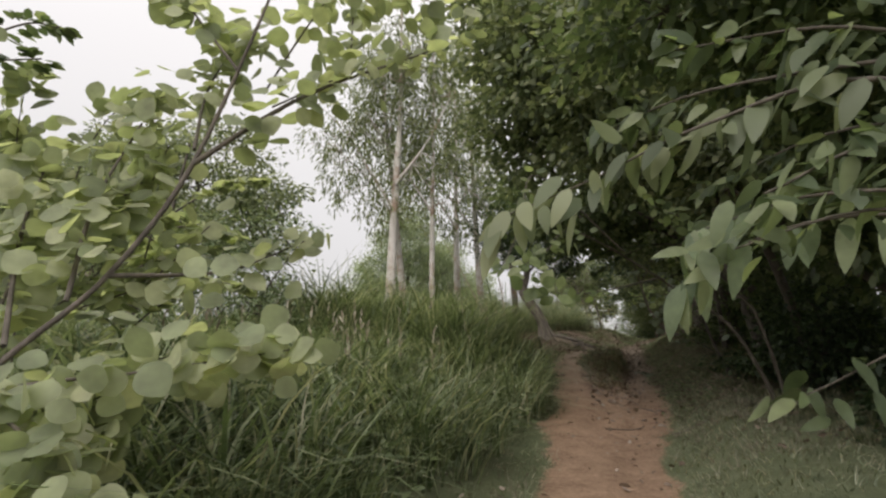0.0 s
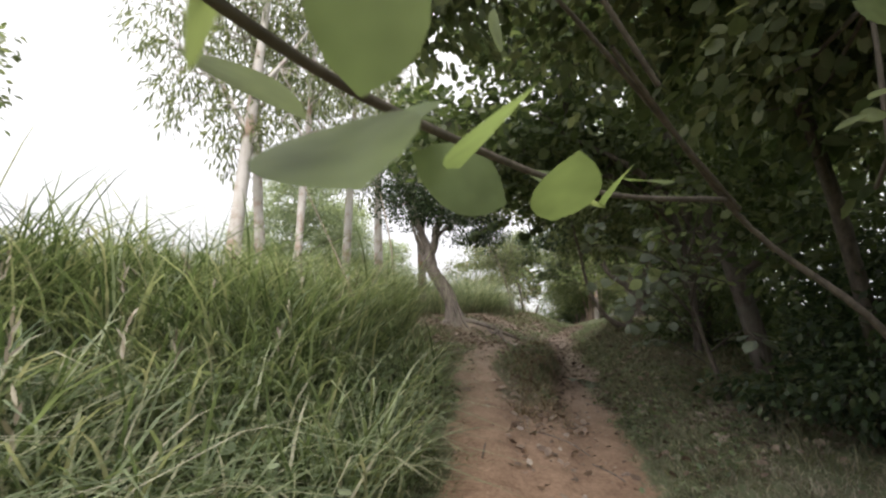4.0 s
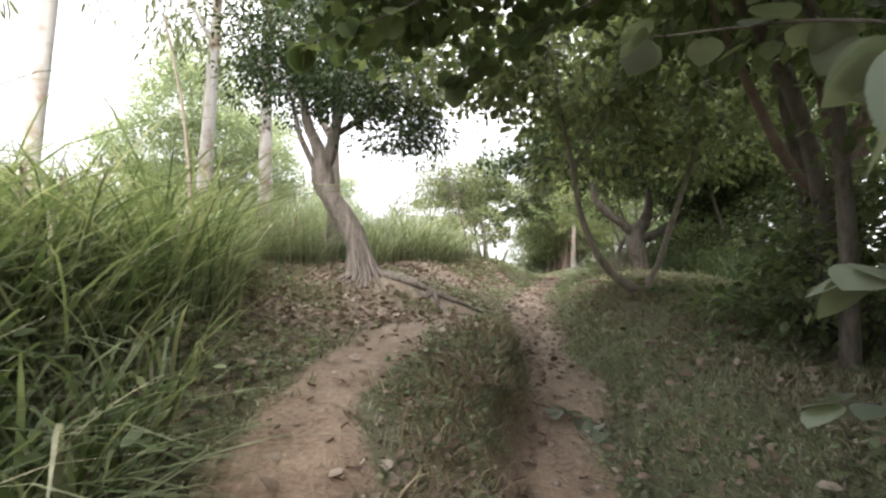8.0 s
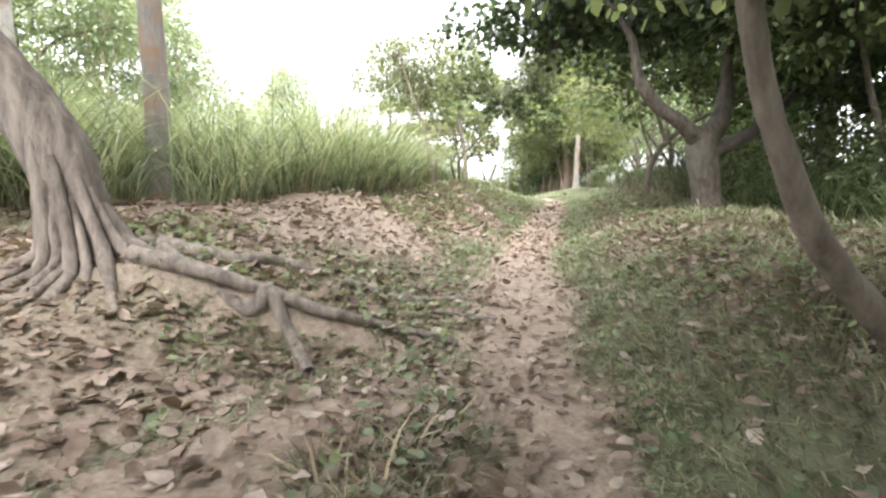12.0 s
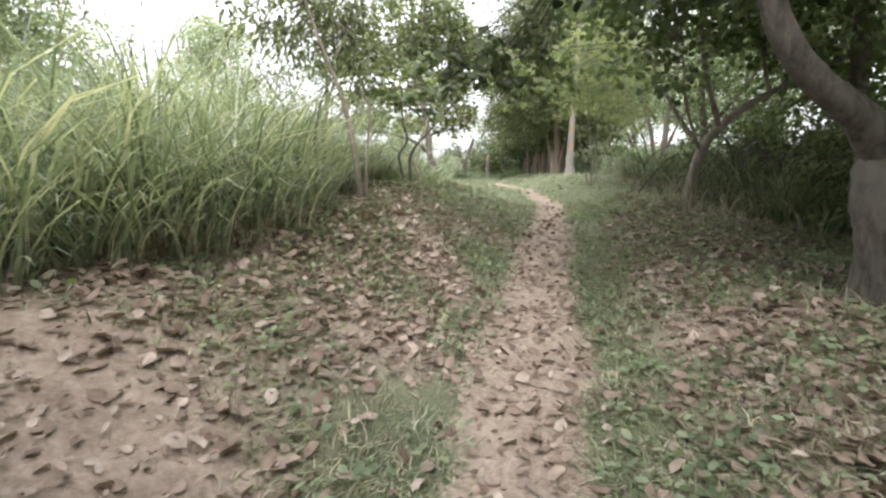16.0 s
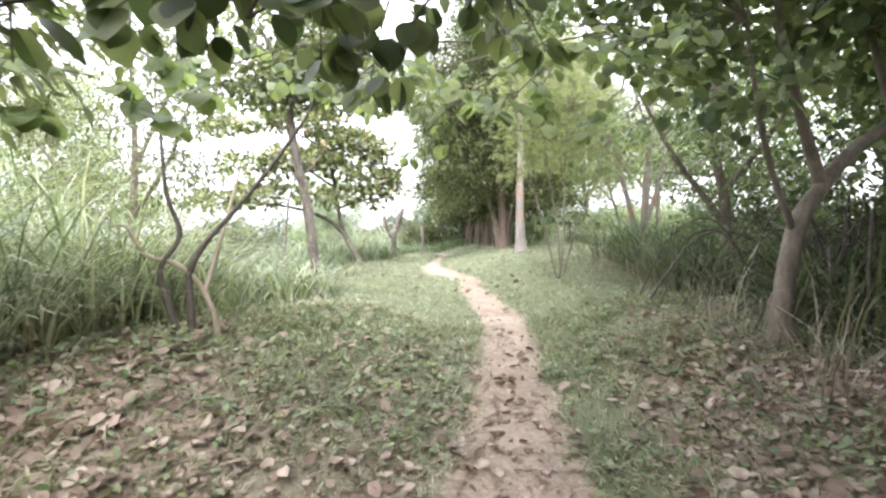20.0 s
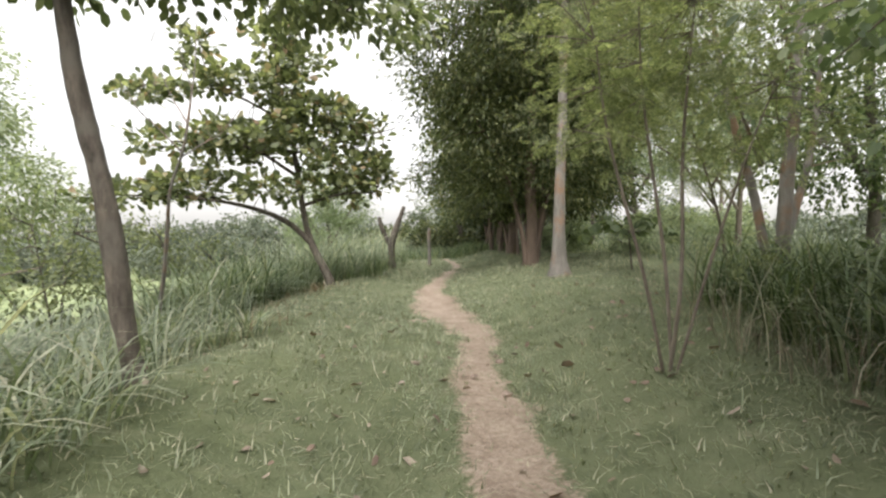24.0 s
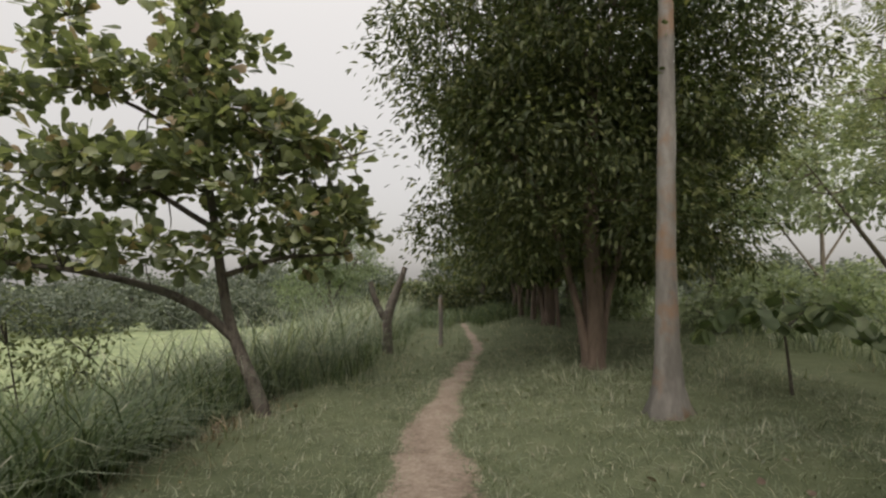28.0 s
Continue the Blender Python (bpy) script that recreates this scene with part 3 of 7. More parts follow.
def blades(pos, height, width, lean, azimuth, segs, droop):
    """Grass blades as tapering, curving ribbons. All arrays of n."""
    n = len(pos)
    s = np.linspace(0, 1, segs + 1)
    d = np.stack([np.cos(azimuth), np.sin(azimuth), np.zeros(n)], 1)
    side = np.stack([-np.sin(azimuth), np.cos(azimuth), np.zeros(n)], 1)
    along = (lean[:, None] * s ** 1.0 * 0.35 + droop[:, None] * s ** 2.4) * height[:, None]
    upw = (s - 0.55 * droop[:, None] * s ** 3.0) * height[:, None]
    c = pos[:, None] + along[..., None] * d[:, None] + upw[..., None] * np.array([0, 0, 1.0])
    w = width[:, None] * np.array([(1 - k) ** 0.7 * (0.75 + 0.5 * k) + 0.04 for k in s])[None]
    lft, rgt = c - side[:, None] * w[..., None] * 0.5, c + side[:, None] * w[..., None] * 0.5
    v = np.stack([lft, rgt], 2).reshape(n, -1, 3)
    q = np.array([(2 * k, 2 * k + 1, 2 * k + 3, 2 * k + 2) for k in range(segs)])
    f = q[None] + (np.arange(n) * 2 * (segs + 1))[:, None, None]
    return v.reshape(-1, 3), f.reshape(-1, 4)


def grass_stuff(name, label, x, y, rng, mat, height, width, segs=4, spread=0.12, per=14, lean=0.5, droop=0.35, category="grass", sink=0.03):
    """Tufts at the given places, each of several blades; one object of stuff."""
    n = len(x) * per
    cx, cy = np.repeat(x, per), np.repeat(y, per)
    a = rng.random(n) * 2 * np.pi
    rr = spread * np.sqrt(rng.random(n))
    px, py = cx + rr * np.cos(a), cy + rr * np.sin(a)
    tuft = np.repeat(0.7 + 0.6 * rng.random(len(x)), per)
    h = height * tuft * (0.45 + 0.75 * rng.random(n))
    pos = np.stack([px, py, land(px, py) - sink], 1)
    az = a + rng.normal(size=n) * 0.7
    v, f = blades(pos, h, width * (0.6 + 0.8 * rng.random(n)), lean * rng.random(n) * 1.6, az, segs, np.clip(droop * (0.3 + 1.4 * rng.random(n)), 0, 0.95))
    return tagged(new(name, mesh_np(name, v, f, mat)), label, category, kind="stuff")


def sow(rng, n, x0, x1, y0, y1, density):
    """Random places in a box, kept with the chance that density(x, y) gives."""
    x, y = x0 + (x1 - x0) * rng.random(n), y0 + (y1 - y0) * rng.random(n)
    keep = rng.random(n) < density(x, y)
    return x[keep], y[keep]


def side_of(x, y):
    """Metres to the right of the trail's middle line (left: minus)."""
    return (x - interp(y, TRAIL_X)) * 0.92


# ---- the ground: one sheet to the horizon ----
def build_ground():
    ys = np.concatenate([np.linspace(-60, 2, 16)[:-1], np.arange(2, 46, 0.1), np.linspace(46, 80, 40), np.geomspace(84, 900, 24)])
    near = np.arange(-4.5, 4.51, 0.09)
    far_l, far_r = -np.geomspace(4.8, 700, 44)[::-1], np.geomspace(4.8, 700, 44)
    ds = np.concatenate([far_l, near, far_r])
    Y, D = np.meshgrid(ys, ds, indexing="ij")
    X = interp(Y, TRAIL_X) - 0.55 * smooth((21 - Y) / 3) + D
    Z = land(X, Y)
    # the valley beyond the bank, and the wide land round about
    n, m = Y.shape
    v = np.stack([X, Y, Z], -1).reshape(-1, 3)
    i, j = np.meshgrid(np.arange(n - 1), np.arange(m - 1), indexing="ij")
    a = i * m + j
    q = np.stack([a, a + 1, a + m + 1, a + m], -1).reshape(-1, 4)
    e, li, rd = trail_masks(X, Y)
    me = mesh_np("ground", v, q, M_GROUND, True, {"earth": e.ravel(), "litter": li.ravel(), "red": rd.ravel(), "meadow": np.maximum(smooth((-side_of(X, Y) - 5 - 3 * value_noise(X, Y, 6.0, 71)) / 4) * smooth((Y - 28 - 7 * value_noise(X, Y, 7.0, 72)) / 9), (0.25 + 0.4 * value_noise(X, Y, 9.0, 73)) * smooth((np.abs(side_of(X, Y)) - 4.5) / 4)).ravel()})
    return tagged(new("ground", me), "reddish earth and rough turf with a worn footpath", "ground", kind="structure")


build_ground()


def foot(x, y, sink=0.06):
    return (x, y, float(land(x, y)) - sink)


# ---- trees, along the walk ----
# gum trees with white trunks on the bank
for k, (gx, gy, lean, r, hgt) in enumerate([(0.45, 19.1, 0.35, 0.15, 9.5), (0.75, 20.3, -0.5, 0.12, 9.0), (1.6, 19.5, 0.2, 0.085, 8.6), (2.45, 23.0, 0.15, 0.12, 8.5), (3.35, 23.9, -0.1, 0.13, 8.0)]):
    hgt = hgt * 1.15
    tree("eucalyptus_tree", "tall slender gum tree with smooth white trunk and drooping leaves", foot(gx, gy),
         [(0, 0, 0, r * 1.25), (0.02, 0, 1.2, r), (lean * 0.3, 0.05, 3.0, r * 0.85), (lean * 0.6, 0.1, 5.0, r * 0.65), (lean, 0, 7.0, r * 0.45), (lean * 1.2, 0, hgt, r * 0.15)],
         [[(lean * 0.45, 0, 3.8, r * 0.4), (lean * 0.5 - 0.8, 0.2, 5.2, r * 0.25), (lean - 1.5, 0.3, 6.2, r * 0.1)], [(lean * 0.55, 0, 4.6, r * 0.4), (lean + 0.8, -0.3, 5.8, r * 0.22), (lean + 1.5, -0.3, 7.2, r * 0.1)]],
         [(lean - 1.5, 0, 5.2, 0.9, 0.9, 1.2), (lean - 1.9, 0, 6.8, 0.9, 0.9, 1.0), (lean + 0.9, -0.2, 5.4, 0.9, 0.9, 1.5), (lean, 0.2, 7.4, 1.5, 1.4, 1.8), (lean - 0.4, 0, 3.9, 0.8, 0.7, 0.8), (lean, 0, 9.0, 1.3, 1.3, 1.5)],
         230, 20, "sickle", 0.19, M_GREY, M_WHITE, 100 + k, twigs=110, group="gum trees on the bank", spread=0.17, droop=1.4, flat=1.5, hollow=0.3, sides=12)

# dense dark trees left of the first rise
for k, (gx, gy, s) in enumerate([(-2.6, 13.8, 0.86), (-5.2, 15.5, 1.1), (-5.8, 11.5, 0.9), (-8.5, 17.5, 1.2)]):
    tree("bank_tree", "leafy deep green tree with low spreading crown", foot(gx, gy),
         [(0, 0, 0, 0.13 * s), (0.1, 0, 1.0, 0.11 * s), (-0.1, 0.1, 2.2, 0.09 * s), (0.1, 0, 3.6 * s, 0.04)],
         [[(0, 0, 1.2, 0.06), (0.7, 0.2, 2.0, 0.04), (1.2, 0.3, 2.6, 0.02)], [(0, 0, 1.5, 0.06), (-0.8, -0.2, 2.3, 0.04), (-1.4, 0, 3.0, 0.02)]],
         [(0, 0, 3.3 * s, 1.5 * s, 1.5, 1.0 * s), (1.1, -0.2, 2.1, 0.9, 1.0, 0.5), (-1.2, 0, 2.5, 1.3, 1.2, 0.8), (0.3, 0, 4.5 * s, 1.0, 0.9, 0.6), (-1.4, 0.2, 4.0 * s, 1.1, 1.1, 0.6), (1.2, 0.2, 3.4 * s, 0.8, 0.8, 0.4)],
         420, 46, "diamond", 0.095, M_BANK, M_BARK, 140 + k, twigs=50, group="trees below the bank", spread=0.2)

# the tree whose trunk bends and whose root crosses the path
bent = tree("bent_tree", "old tree with a bent fluted pale trunk and small dark leaves", foot(5.15, 21.15, 0.14),
            [(0.04, 0, -0.3, 0.27), (0.02, 0, -0.02, 0.2), (-0.03, 0, 0.22, 0.165), (-0.09, 0, 0.45, 0.155), (-0.18, 0, 0.72, 0.16), (-0.37, 0, 1.04, 0.155), (-0.57, 0, 1.33, 0.15), (-0.66, 0, 1.58, 0.155), (-0.67, 0, 1.8, 0.125), (-0.77, 0, 2.08, 0.085), (-0.9, 0.05, 2.4, 0.07), (-1.1, 0.1, 3.3, 0.035)],
            [[(-0.66, 0, 1.66, 0.12), (-0.54, 0, 1.97, 0.1), (-0.49, 0, 2.3, 0.085), (-0.3, 0.05, 3.2, 0.04)], [(-0.72, 0, 1.6, 0.06), (-0.93, 0, 2.02, 0.042), (-1.0, 0, 2.2, 0.036), (-1.2, 0.05, 3.0, 0.018)],
             [(-0.5, 0.05, 2.2, 0.05), (0.05, 0.1, 2.6, 0.035), (0.6, 0.1, 2.8, 0.015)]],
            [(0.35, 0, 2.5, 0.8, 0.9, 0.5), (-1.2, 0.1, 3.0, 0.9, 1.0, 0.6), (-0.5, 0.1, 3.6, 1.6, 1.6, 1.0), (0.5, 0.3, 3.2, 0.9, 1.0, 0.7), (-0.2, -0.5, 2.7, 0.8, 0.6, 0.4), (0.85, 0.1, 2.3, 0.4, 0.5, 0.3)],
            480, 44, "diamond", 0.075, M_DEEP, M_ROOT, 160, twigs=70, flutes=6, sides=22, spread=0.2)
# roots that run down the trunk's foot and splay on the ground
for k, (a, top, ln, r) in enumerate([(3.3, 0.72, 0.32, 0.034), (3.75, 0.62, 0.42, 0.03), (4.05, 0.8, 0.3, 0.036), (4.35, 0.5, 0.4, 0.028), (4.62, 0.66, 0.34, 0.034), (4.9, 0.45, 0.3, 0.026), (5.2, 0.6, 0.34, 0.032), (5.55, 0.5, 0.3, 0.03), (5.95, 0.42, 0.4, 0.03), (2.6, 0.5, 0.4, 0.03), (0.3, 0.35, 0.5, 0.032), (3.55, 0.4, 0.52, 0.024), (4.5, 0.3, 0.55, 0.024)]):
    ca, sa = math.cos(a), math.sin(a)
    gz = [float(land(5.15 + q * ca, 21.15 + q * sa)) for q in (0.26, 0.26 + 0.45 * ln, 0.26 + ln)]
    z0 = float(land(5.15, 21.15)) - 0.14
    lean = -0.13 * top
    part("root", limb_mesh("root", [(5.15 + lean * 1.4 + 0.15 * ca, 21.15 + 0.15 * sa, z0 + top, r * 0.8), (5.15 + lean * 0.5 + 0.205 * ca, 21.15 + 0.205 * sa, z0 + top * 0.55, r), (5.15 + 0.26 * ca, 21.15 + 0.26 * sa, gz[0] + 0.05, r * 1.15),
                                    (5.15 + (0.26 + 0.45 * ln) * ca, 21.15 + (0.26 + 0.45 * ln) * sa, gz[1] + 0.01, r * 0.85), (5.15 + (0.26 + ln) * ca, 21.15 + (0.26 + ln) * sa, gz[2] - 0.015, r * 0.4)], M_ROOT, 8, 6, 0.14, 300 + k), bent)

tree("straight_tree", "straight slim tree with reddish bark at its foot", foot(4.64, 24.14),
     [(0, 0, -0.05, 0.2), (0, 0, 0.3, 0.15), (0.02, 0, 1.2, 0.125), (-0.02, 0, 2.4, 0.11), (0.05, 0, 3.4, 0.09), (0.1, 0, 5.5, 0.05)],
     [[(0, 0, 2.5, 0.08), (-0.35, 0, 3.2, 0.06), (-0.6, 0, 4.6, 0.03)], [(0.03, 0, 3.0, 0.06), (0.6, -0.2, 3.7, 0.04), (1.2, -0.3, 4.2, 0.02)]],
     [(-0.5, 0, 5.0, 1.3, 1.3, 0.9), (0.6, -0.2, 4.7, 1.2, 1.2, 0.8)], 200, 34, "oval", 0.085, M_MID, M_TRUNKW, 170, twigs=40, sides=16, spread=0.22)

# trees that arch over the path on its right
CANOPY = "trees arching over the path"
tree("shade_tree", "low dark tree hanging thick foliage over the path", foot(7.6, 10.6),
     [(0, 0, 0, 0.13), (-0.2, 0.1, 0.9, 0.11), (-0.5, 0.3, 1.9, 0.09), (-0.6, 0.5, 3.2, 0.05)],
     [[(-0.3, 0.1, 1.2, 0.06), (-1.2, 0.2, 1.9, 0.045), (-2.2, 0.3, 2.8, 0.025)], [(-0.4, 0.2, 1.6, 0.06), (0.3, -0.9, 2.6, 0.04), (0.4, -2.0, 3.2, 0.02)]],
     [(-0.6, 0.2, 3.3, 1.7, 2.2, 1.5), (0.2, -2.2, 2.8, 1.6, 1.6, 1.7), (0.9, 0, 1.6, 1.2, 2.0, 1.4), (-1.3, 1.6, 3.8, 1.3, 1.5, 1.1), (-0.2, 0.6, 5.6, 2.2, 2.4, 1.6), (-1.0, -0.6, 2.2, 0.9, 1.2, 0.8)],
     560, 36, "oval", 0.15, M_MID, M_BARK, 180, twigs=60, group=CANOPY, spread=0.26)
tree("shade_tree", "low dark tree hanging thick foliage over the path", foot(8.2, 15.2),
     [(0, 0, 0, 0.15), (-0.2, 0, 1.0, 0.12), (-0.6, 0, 2.2, 0.1), (-1.2, 0.1, 3.6, 0.05)],
     [[(-0.4, 0, 1.6, 0.07), (-1.3, 0.4, 2.9, 0.05), (-2.4, 0.7, 3.6, 0.025)], [(-0.3, 0, 1.4, 0.06), (0.5, -0.8, 2.2, 0.04), (0.9, -1.4, 3.0, 0.02)]],
     [(-1.9, 0.2, 4.0, 1.7, 1.9, 1.0), (-0.3, 0.2, 3.5, 1.8, 2.2, 1.5), (0.9, -0.5, 2.0, 1.3, 2.0, 1.5), (-2.9, 1.2, 4.4, 1.0, 1.3, 0.7), (-1.2, 0.3, 6.2, 2.6, 2.4, 1.7), (-3.2, 0.4, 5.8, 1.5, 1.7, 1.0), (-0.7, -1.3, 2.4, 1.0, 0.7, 0.8), (-0.1, -1.5, 1.6, 0.8, 0.6, 0.7)],
     480, 38, "oval", 0.14, M_MID, M_BARK, 181, twigs=60, group=CANOPY, spread=0.26)
tree("forked_tree", "young tree forking at the ground into two slanting stems", foot(8.38, 19.18),
     [(0.12, 0, -0.02, 0.1), (-0.02, 0, 0.06, 0.09), (-0.18, 0, 0.15, 0.075), (-0.36, 0, 0.27, 0.05), (-0.57, 0, 0.48, 0.042), (-0.7, 0, 0.71, 0.038), (-0.8, 0, 0.95, 0.034), (-0.87, 0, 1.25, 0.032), (-0.93, 0, 1.6, 0.028), (-1.1, 0, 2.4, 0.02), (-1.15, 0, 3.2, 0.014)],
     [[(0.08, 0, 0.02, 0.07), (0.07, 0, 0.2, 0.045), (0.2, 0, 0.43, 0.038), (0.35, -0.02, 0.85, 0.034), (0.46, -0.04, 1.17, 0.031), (0.6, -0.05, 1.53, 0.028), (0.8, -0.1, 2.3, 0.022), (0.85, -0.1, 3.2, 0.014)], [(-0.92, 0, 1.55, 0.022), (-0.6, 0, 2.1, 0.016), (-0.2, 0, 2.8, 0.008)]],
     [(-1.1, 0, 2.9, 1.5, 1.4, 0.8), (0.6, -0.2, 2.9, 1.4, 1.4, 0.8), (-0.3, 0.6, 2.1, 1.1, 1.0, 0.5), (-2.0, 0.6, 3.1, 1.0, 1.2, 0.6), (1.3, 0.2, 2.2, 0.9, 0.9, 0.5)],
     330, 28, "oval", 0.11, M_BANK, M_TAN, 182, twigs=60, group=CANOPY, spread=0.26)
tree("thicket_tree", "slim many-stemmed tree in a thicket", foot(12.9, 22.4),
     [(0, 0, 0, 0.08), (0, 0, 0.5, 0.07), (0.1, 0, 1.2, 0.06), (0.1, 0, 3.0, 0.03)],
     [[(0, 0, 0.4, 0.05), (-0.5, 0.1, 1.0, 0.04), (-0.9, 0.2, 2.4, 0.02)], [(0.1, 0, 0.5, 0.05), (0.6, -0.2, 1.1, 0.04), (1.1, -0.3, 2.5, 0.02)]],
     [(-0.4, 0, 2.9, 1.7, 1.7, 0.9), (0.9, -0.6, 2.0, 1.4, 1.5, 1.0), (-1.2, 0.3, 2.5, 1.0, 1.0, 0.6)],
     260, 38, "oval", 0.10, M_MID, M_BARK, 183, twigs=50, group=CANOPY, spread=0.24)
broad = tree("broad_tree", "thick-trunked tree with a heavy limb over the path", foot(11.45, 24.03),
     [(0.02, 0, -0.08, 0.27), (0.0, 0, 0.2, 0.2), (-0.03, 0, 0.5, 0.18), (-0.1, 0, 0.85, 0.19), (-0.1, 0, 1.1, 0.18), (0.12, 0, 1.35, 0.13), (0.26, 0.05, 1.75, 0.1), (0.3, 0.1, 2.3, 0.07), (0.5, 0.2, 3.6, 0.04)],
     [[(-0.1, 0, 1.0, 0.13), (-0.42, 0, 1.3, 0.11), (-0.75, 0.05, 1.52, 0.09), (-1.02, 0.1, 1.85, 0.075), (-1.15, 0.2, 2.5, 0.05), (-1.6, 0.5, 3.2, 0.02)], [(-0.02, 0, 0.95, 0.12), (0.5, 0.0, 1.15, 0.1), (1.1, 0.1, 1.5, 0.08), (1.9, 0.2, 2.2, 0.04)]],
     [(-0.9, 0.8, 3.3, 1.7, 1.8, 0.8), (0.8, 0.3, 3.6, 2.0, 1.9, 1.1), (2.2, 0, 2.6, 1.4, 1.5, 1.0), (-1.9, 1.8, 3.2, 1.1, 1.3, 0.5), (0.4, -0.9, 2.9, 1.5, 0.9, 0.7), (1.6, -0.6, 1.9, 0.9, 0.8, 0.5)],
     520, 30, "round", 0.10, M_DEEP, M_BARK, 184, twigs=70, group=CANOPY, spread=0.28, flutes=5, sides=18)
slant = tree("slanting_tree", "slim tree with a slanting pale trunk and crossing branches", foot(13.27, 28.05),
     [(0.0, 0, -0.05, 0.115), (-0.02, 0, 0.28, 0.08), (0.06, 0, 0.7, 0.068), (0.2, 0, 1.0, 0.062), (0.4, 0, 1.2, 0.06), (0.72, -0.02, 1.47, 0.052), (1.3, -0.05, 1.78, 0.045), (2.1, -0.1, 2.15, 0.035), (3.0, -0.2, 2.6, 0.02)],
     [[(0.42, 0, 1.2, 0.05), (0.24, 0, 1.62, 0.042), (0.1, 0, 1.98, 0.035), (0.03, 0.05, 2.5, 0.025), (0.05, 0.1, 3.3, 0.012)], [(0.12, 0, 0.85, 0.03), (-0.08, 0, 1.25, 0.024), (-0.22, 0, 1.65, 0.02), (-0.3, 0.05, 2.4, 0.012)], [(1.2, -0.05, 1.75, 0.035), (1.05, 0, 2.3, 0.028), (0.95, 0.1, 3.0, 0.014)],
      [(1.6, -0.08, 1.95, 0.03), (1.75, 0.1, 2.5, 0.022), (1.6, 0.2, 3.2, 0.012)]],
     [(0.2, 0.2, 3.1, 1.5, 1.5, 0.7), (1.8, -0.2, 3.0, 1.5, 1.5, 0.9), (-0.7, 0.5, 3.2, 0.9, 1.0, 0.6), (3.0, 0.3, 2.2, 1.0, 1.3, 0.8), (-0.4, 0.1, 2.0, 0.4, 0.4, 0.55)],
     340, 22, "round", 0.10, M_MID, M_TAN, 185, twigs=70, group=CANOPY, spread=0.26, sides=14)
# far side of the path: feathery sapling, pale trunk, spreading figs
tree("feathery_sapling", "many-stemmed feathery light green sapling", foot(13.9, 31.92),
     [(0, 0, 0, 0.015), (0.1, 0, 0.7, 0.015), (0.2, 0.1, 1.6, 0.011), (0.3, 0.1, 2.6, 0.005)],
     [[(-0.03, 0, 0, 0.012), (-0.2, 0, 0.7, 0.013), (-0.4, 0.1, 1.6, 0.009), (-0.5, 0.1, 2.2, 0.004)], [(0.03, 0, 0, 0.012), (0.05, 0.1, 0.8, 0.013), (-0.05, 0.2, 1.9, 0.009), (-0.1, 0.2, 2.8, 0.004)], [(0.05, 0, 0, 0.011), (0.25, -0.1, 0.8, 0.011), (0.55, -0.1, 1.5, 0.008), (0.8, -0.1, 2.0, 0.004)]],
     [(0.2, 0.3, 2.4, 0.8, 0.75, 0.7), (0.85, 0.1, 1.8, 0.75, 0.7, 0.5), (-0.25, 0.35, 1.9, 0.6, 0.5, 0.55), (0.5, 0.0, 0.88, 0.5, 0.35, 0.07), (0.1, 0.3, 3.2, 0.9, 0.8, 0.6), (-0.5, 0.4, 2.6, 0.6, 0.6, 0.5), (0.9, 0.5, 2.7, 0.7, 0.7, 0.6)],
     420, 10, "frond", 0.115, M_FEATHER, M_TAN, 186, twigs=160, twig_r=0.0035, sides=7, category="sapling", spread=0.13, flat=0.25, droop=0.25, hollow=0.2)
tree("feathery_tree", "slim tree with airy feathery light green foliage", foot(17.5, 34.8),
     [(0, 0, -0.05, 0.03), (-0.1, 0, 0.8, 0.022), (-0.5, -0.05, 1.8, 0.018), (-1.1, -0.1, 3.0, 0.013), (-1.4, -0.1, 4.4, 0.006)],
     [[(-0.2, 0, 1.2, 0.02), (-1.1, -0.1, 1.9, 0.013), (-2.1, -0.1, 2.2, 0.005)], [(-0.3, 0, 1.5, 0.02), (0.1, -0.2, 2.3, 0.013), (0.3, -0.2, 3.0, 0.006)], [(-0.7, -0.05, 2.2, 0.016), (-1.4, -0.4, 2.9, 0.01), (-1.9, -0.5, 3.6, 0.005)]],
     [(-2.0, -0.1, 2.2, 0.55, 0.6, 0.4), (-1.1, -0.2, 2.5, 0.9, 0.8, 0.6), (-0.2, -0.2, 2.6, 0.8, 0.8, 0.7), (-1.6, -0.2, 3.4, 0.9, 0.9, 0.6), (-0.7, -0.1, 3.7, 0.9, 0.9, 0.6), (-0.6, -0.2, 1.6, 0.7, 0.6, 0.35), (-1.3, -0.2, 4.4, 0.7, 0.7, 0.5)],
     520, 10, "frond", 0.11, M_FEATHER, M_TAN, 220, twigs=170, twig_r=0.0035, sides=9, spread=0.15, flat=0.3, droop=0.3, hollow=0.15)
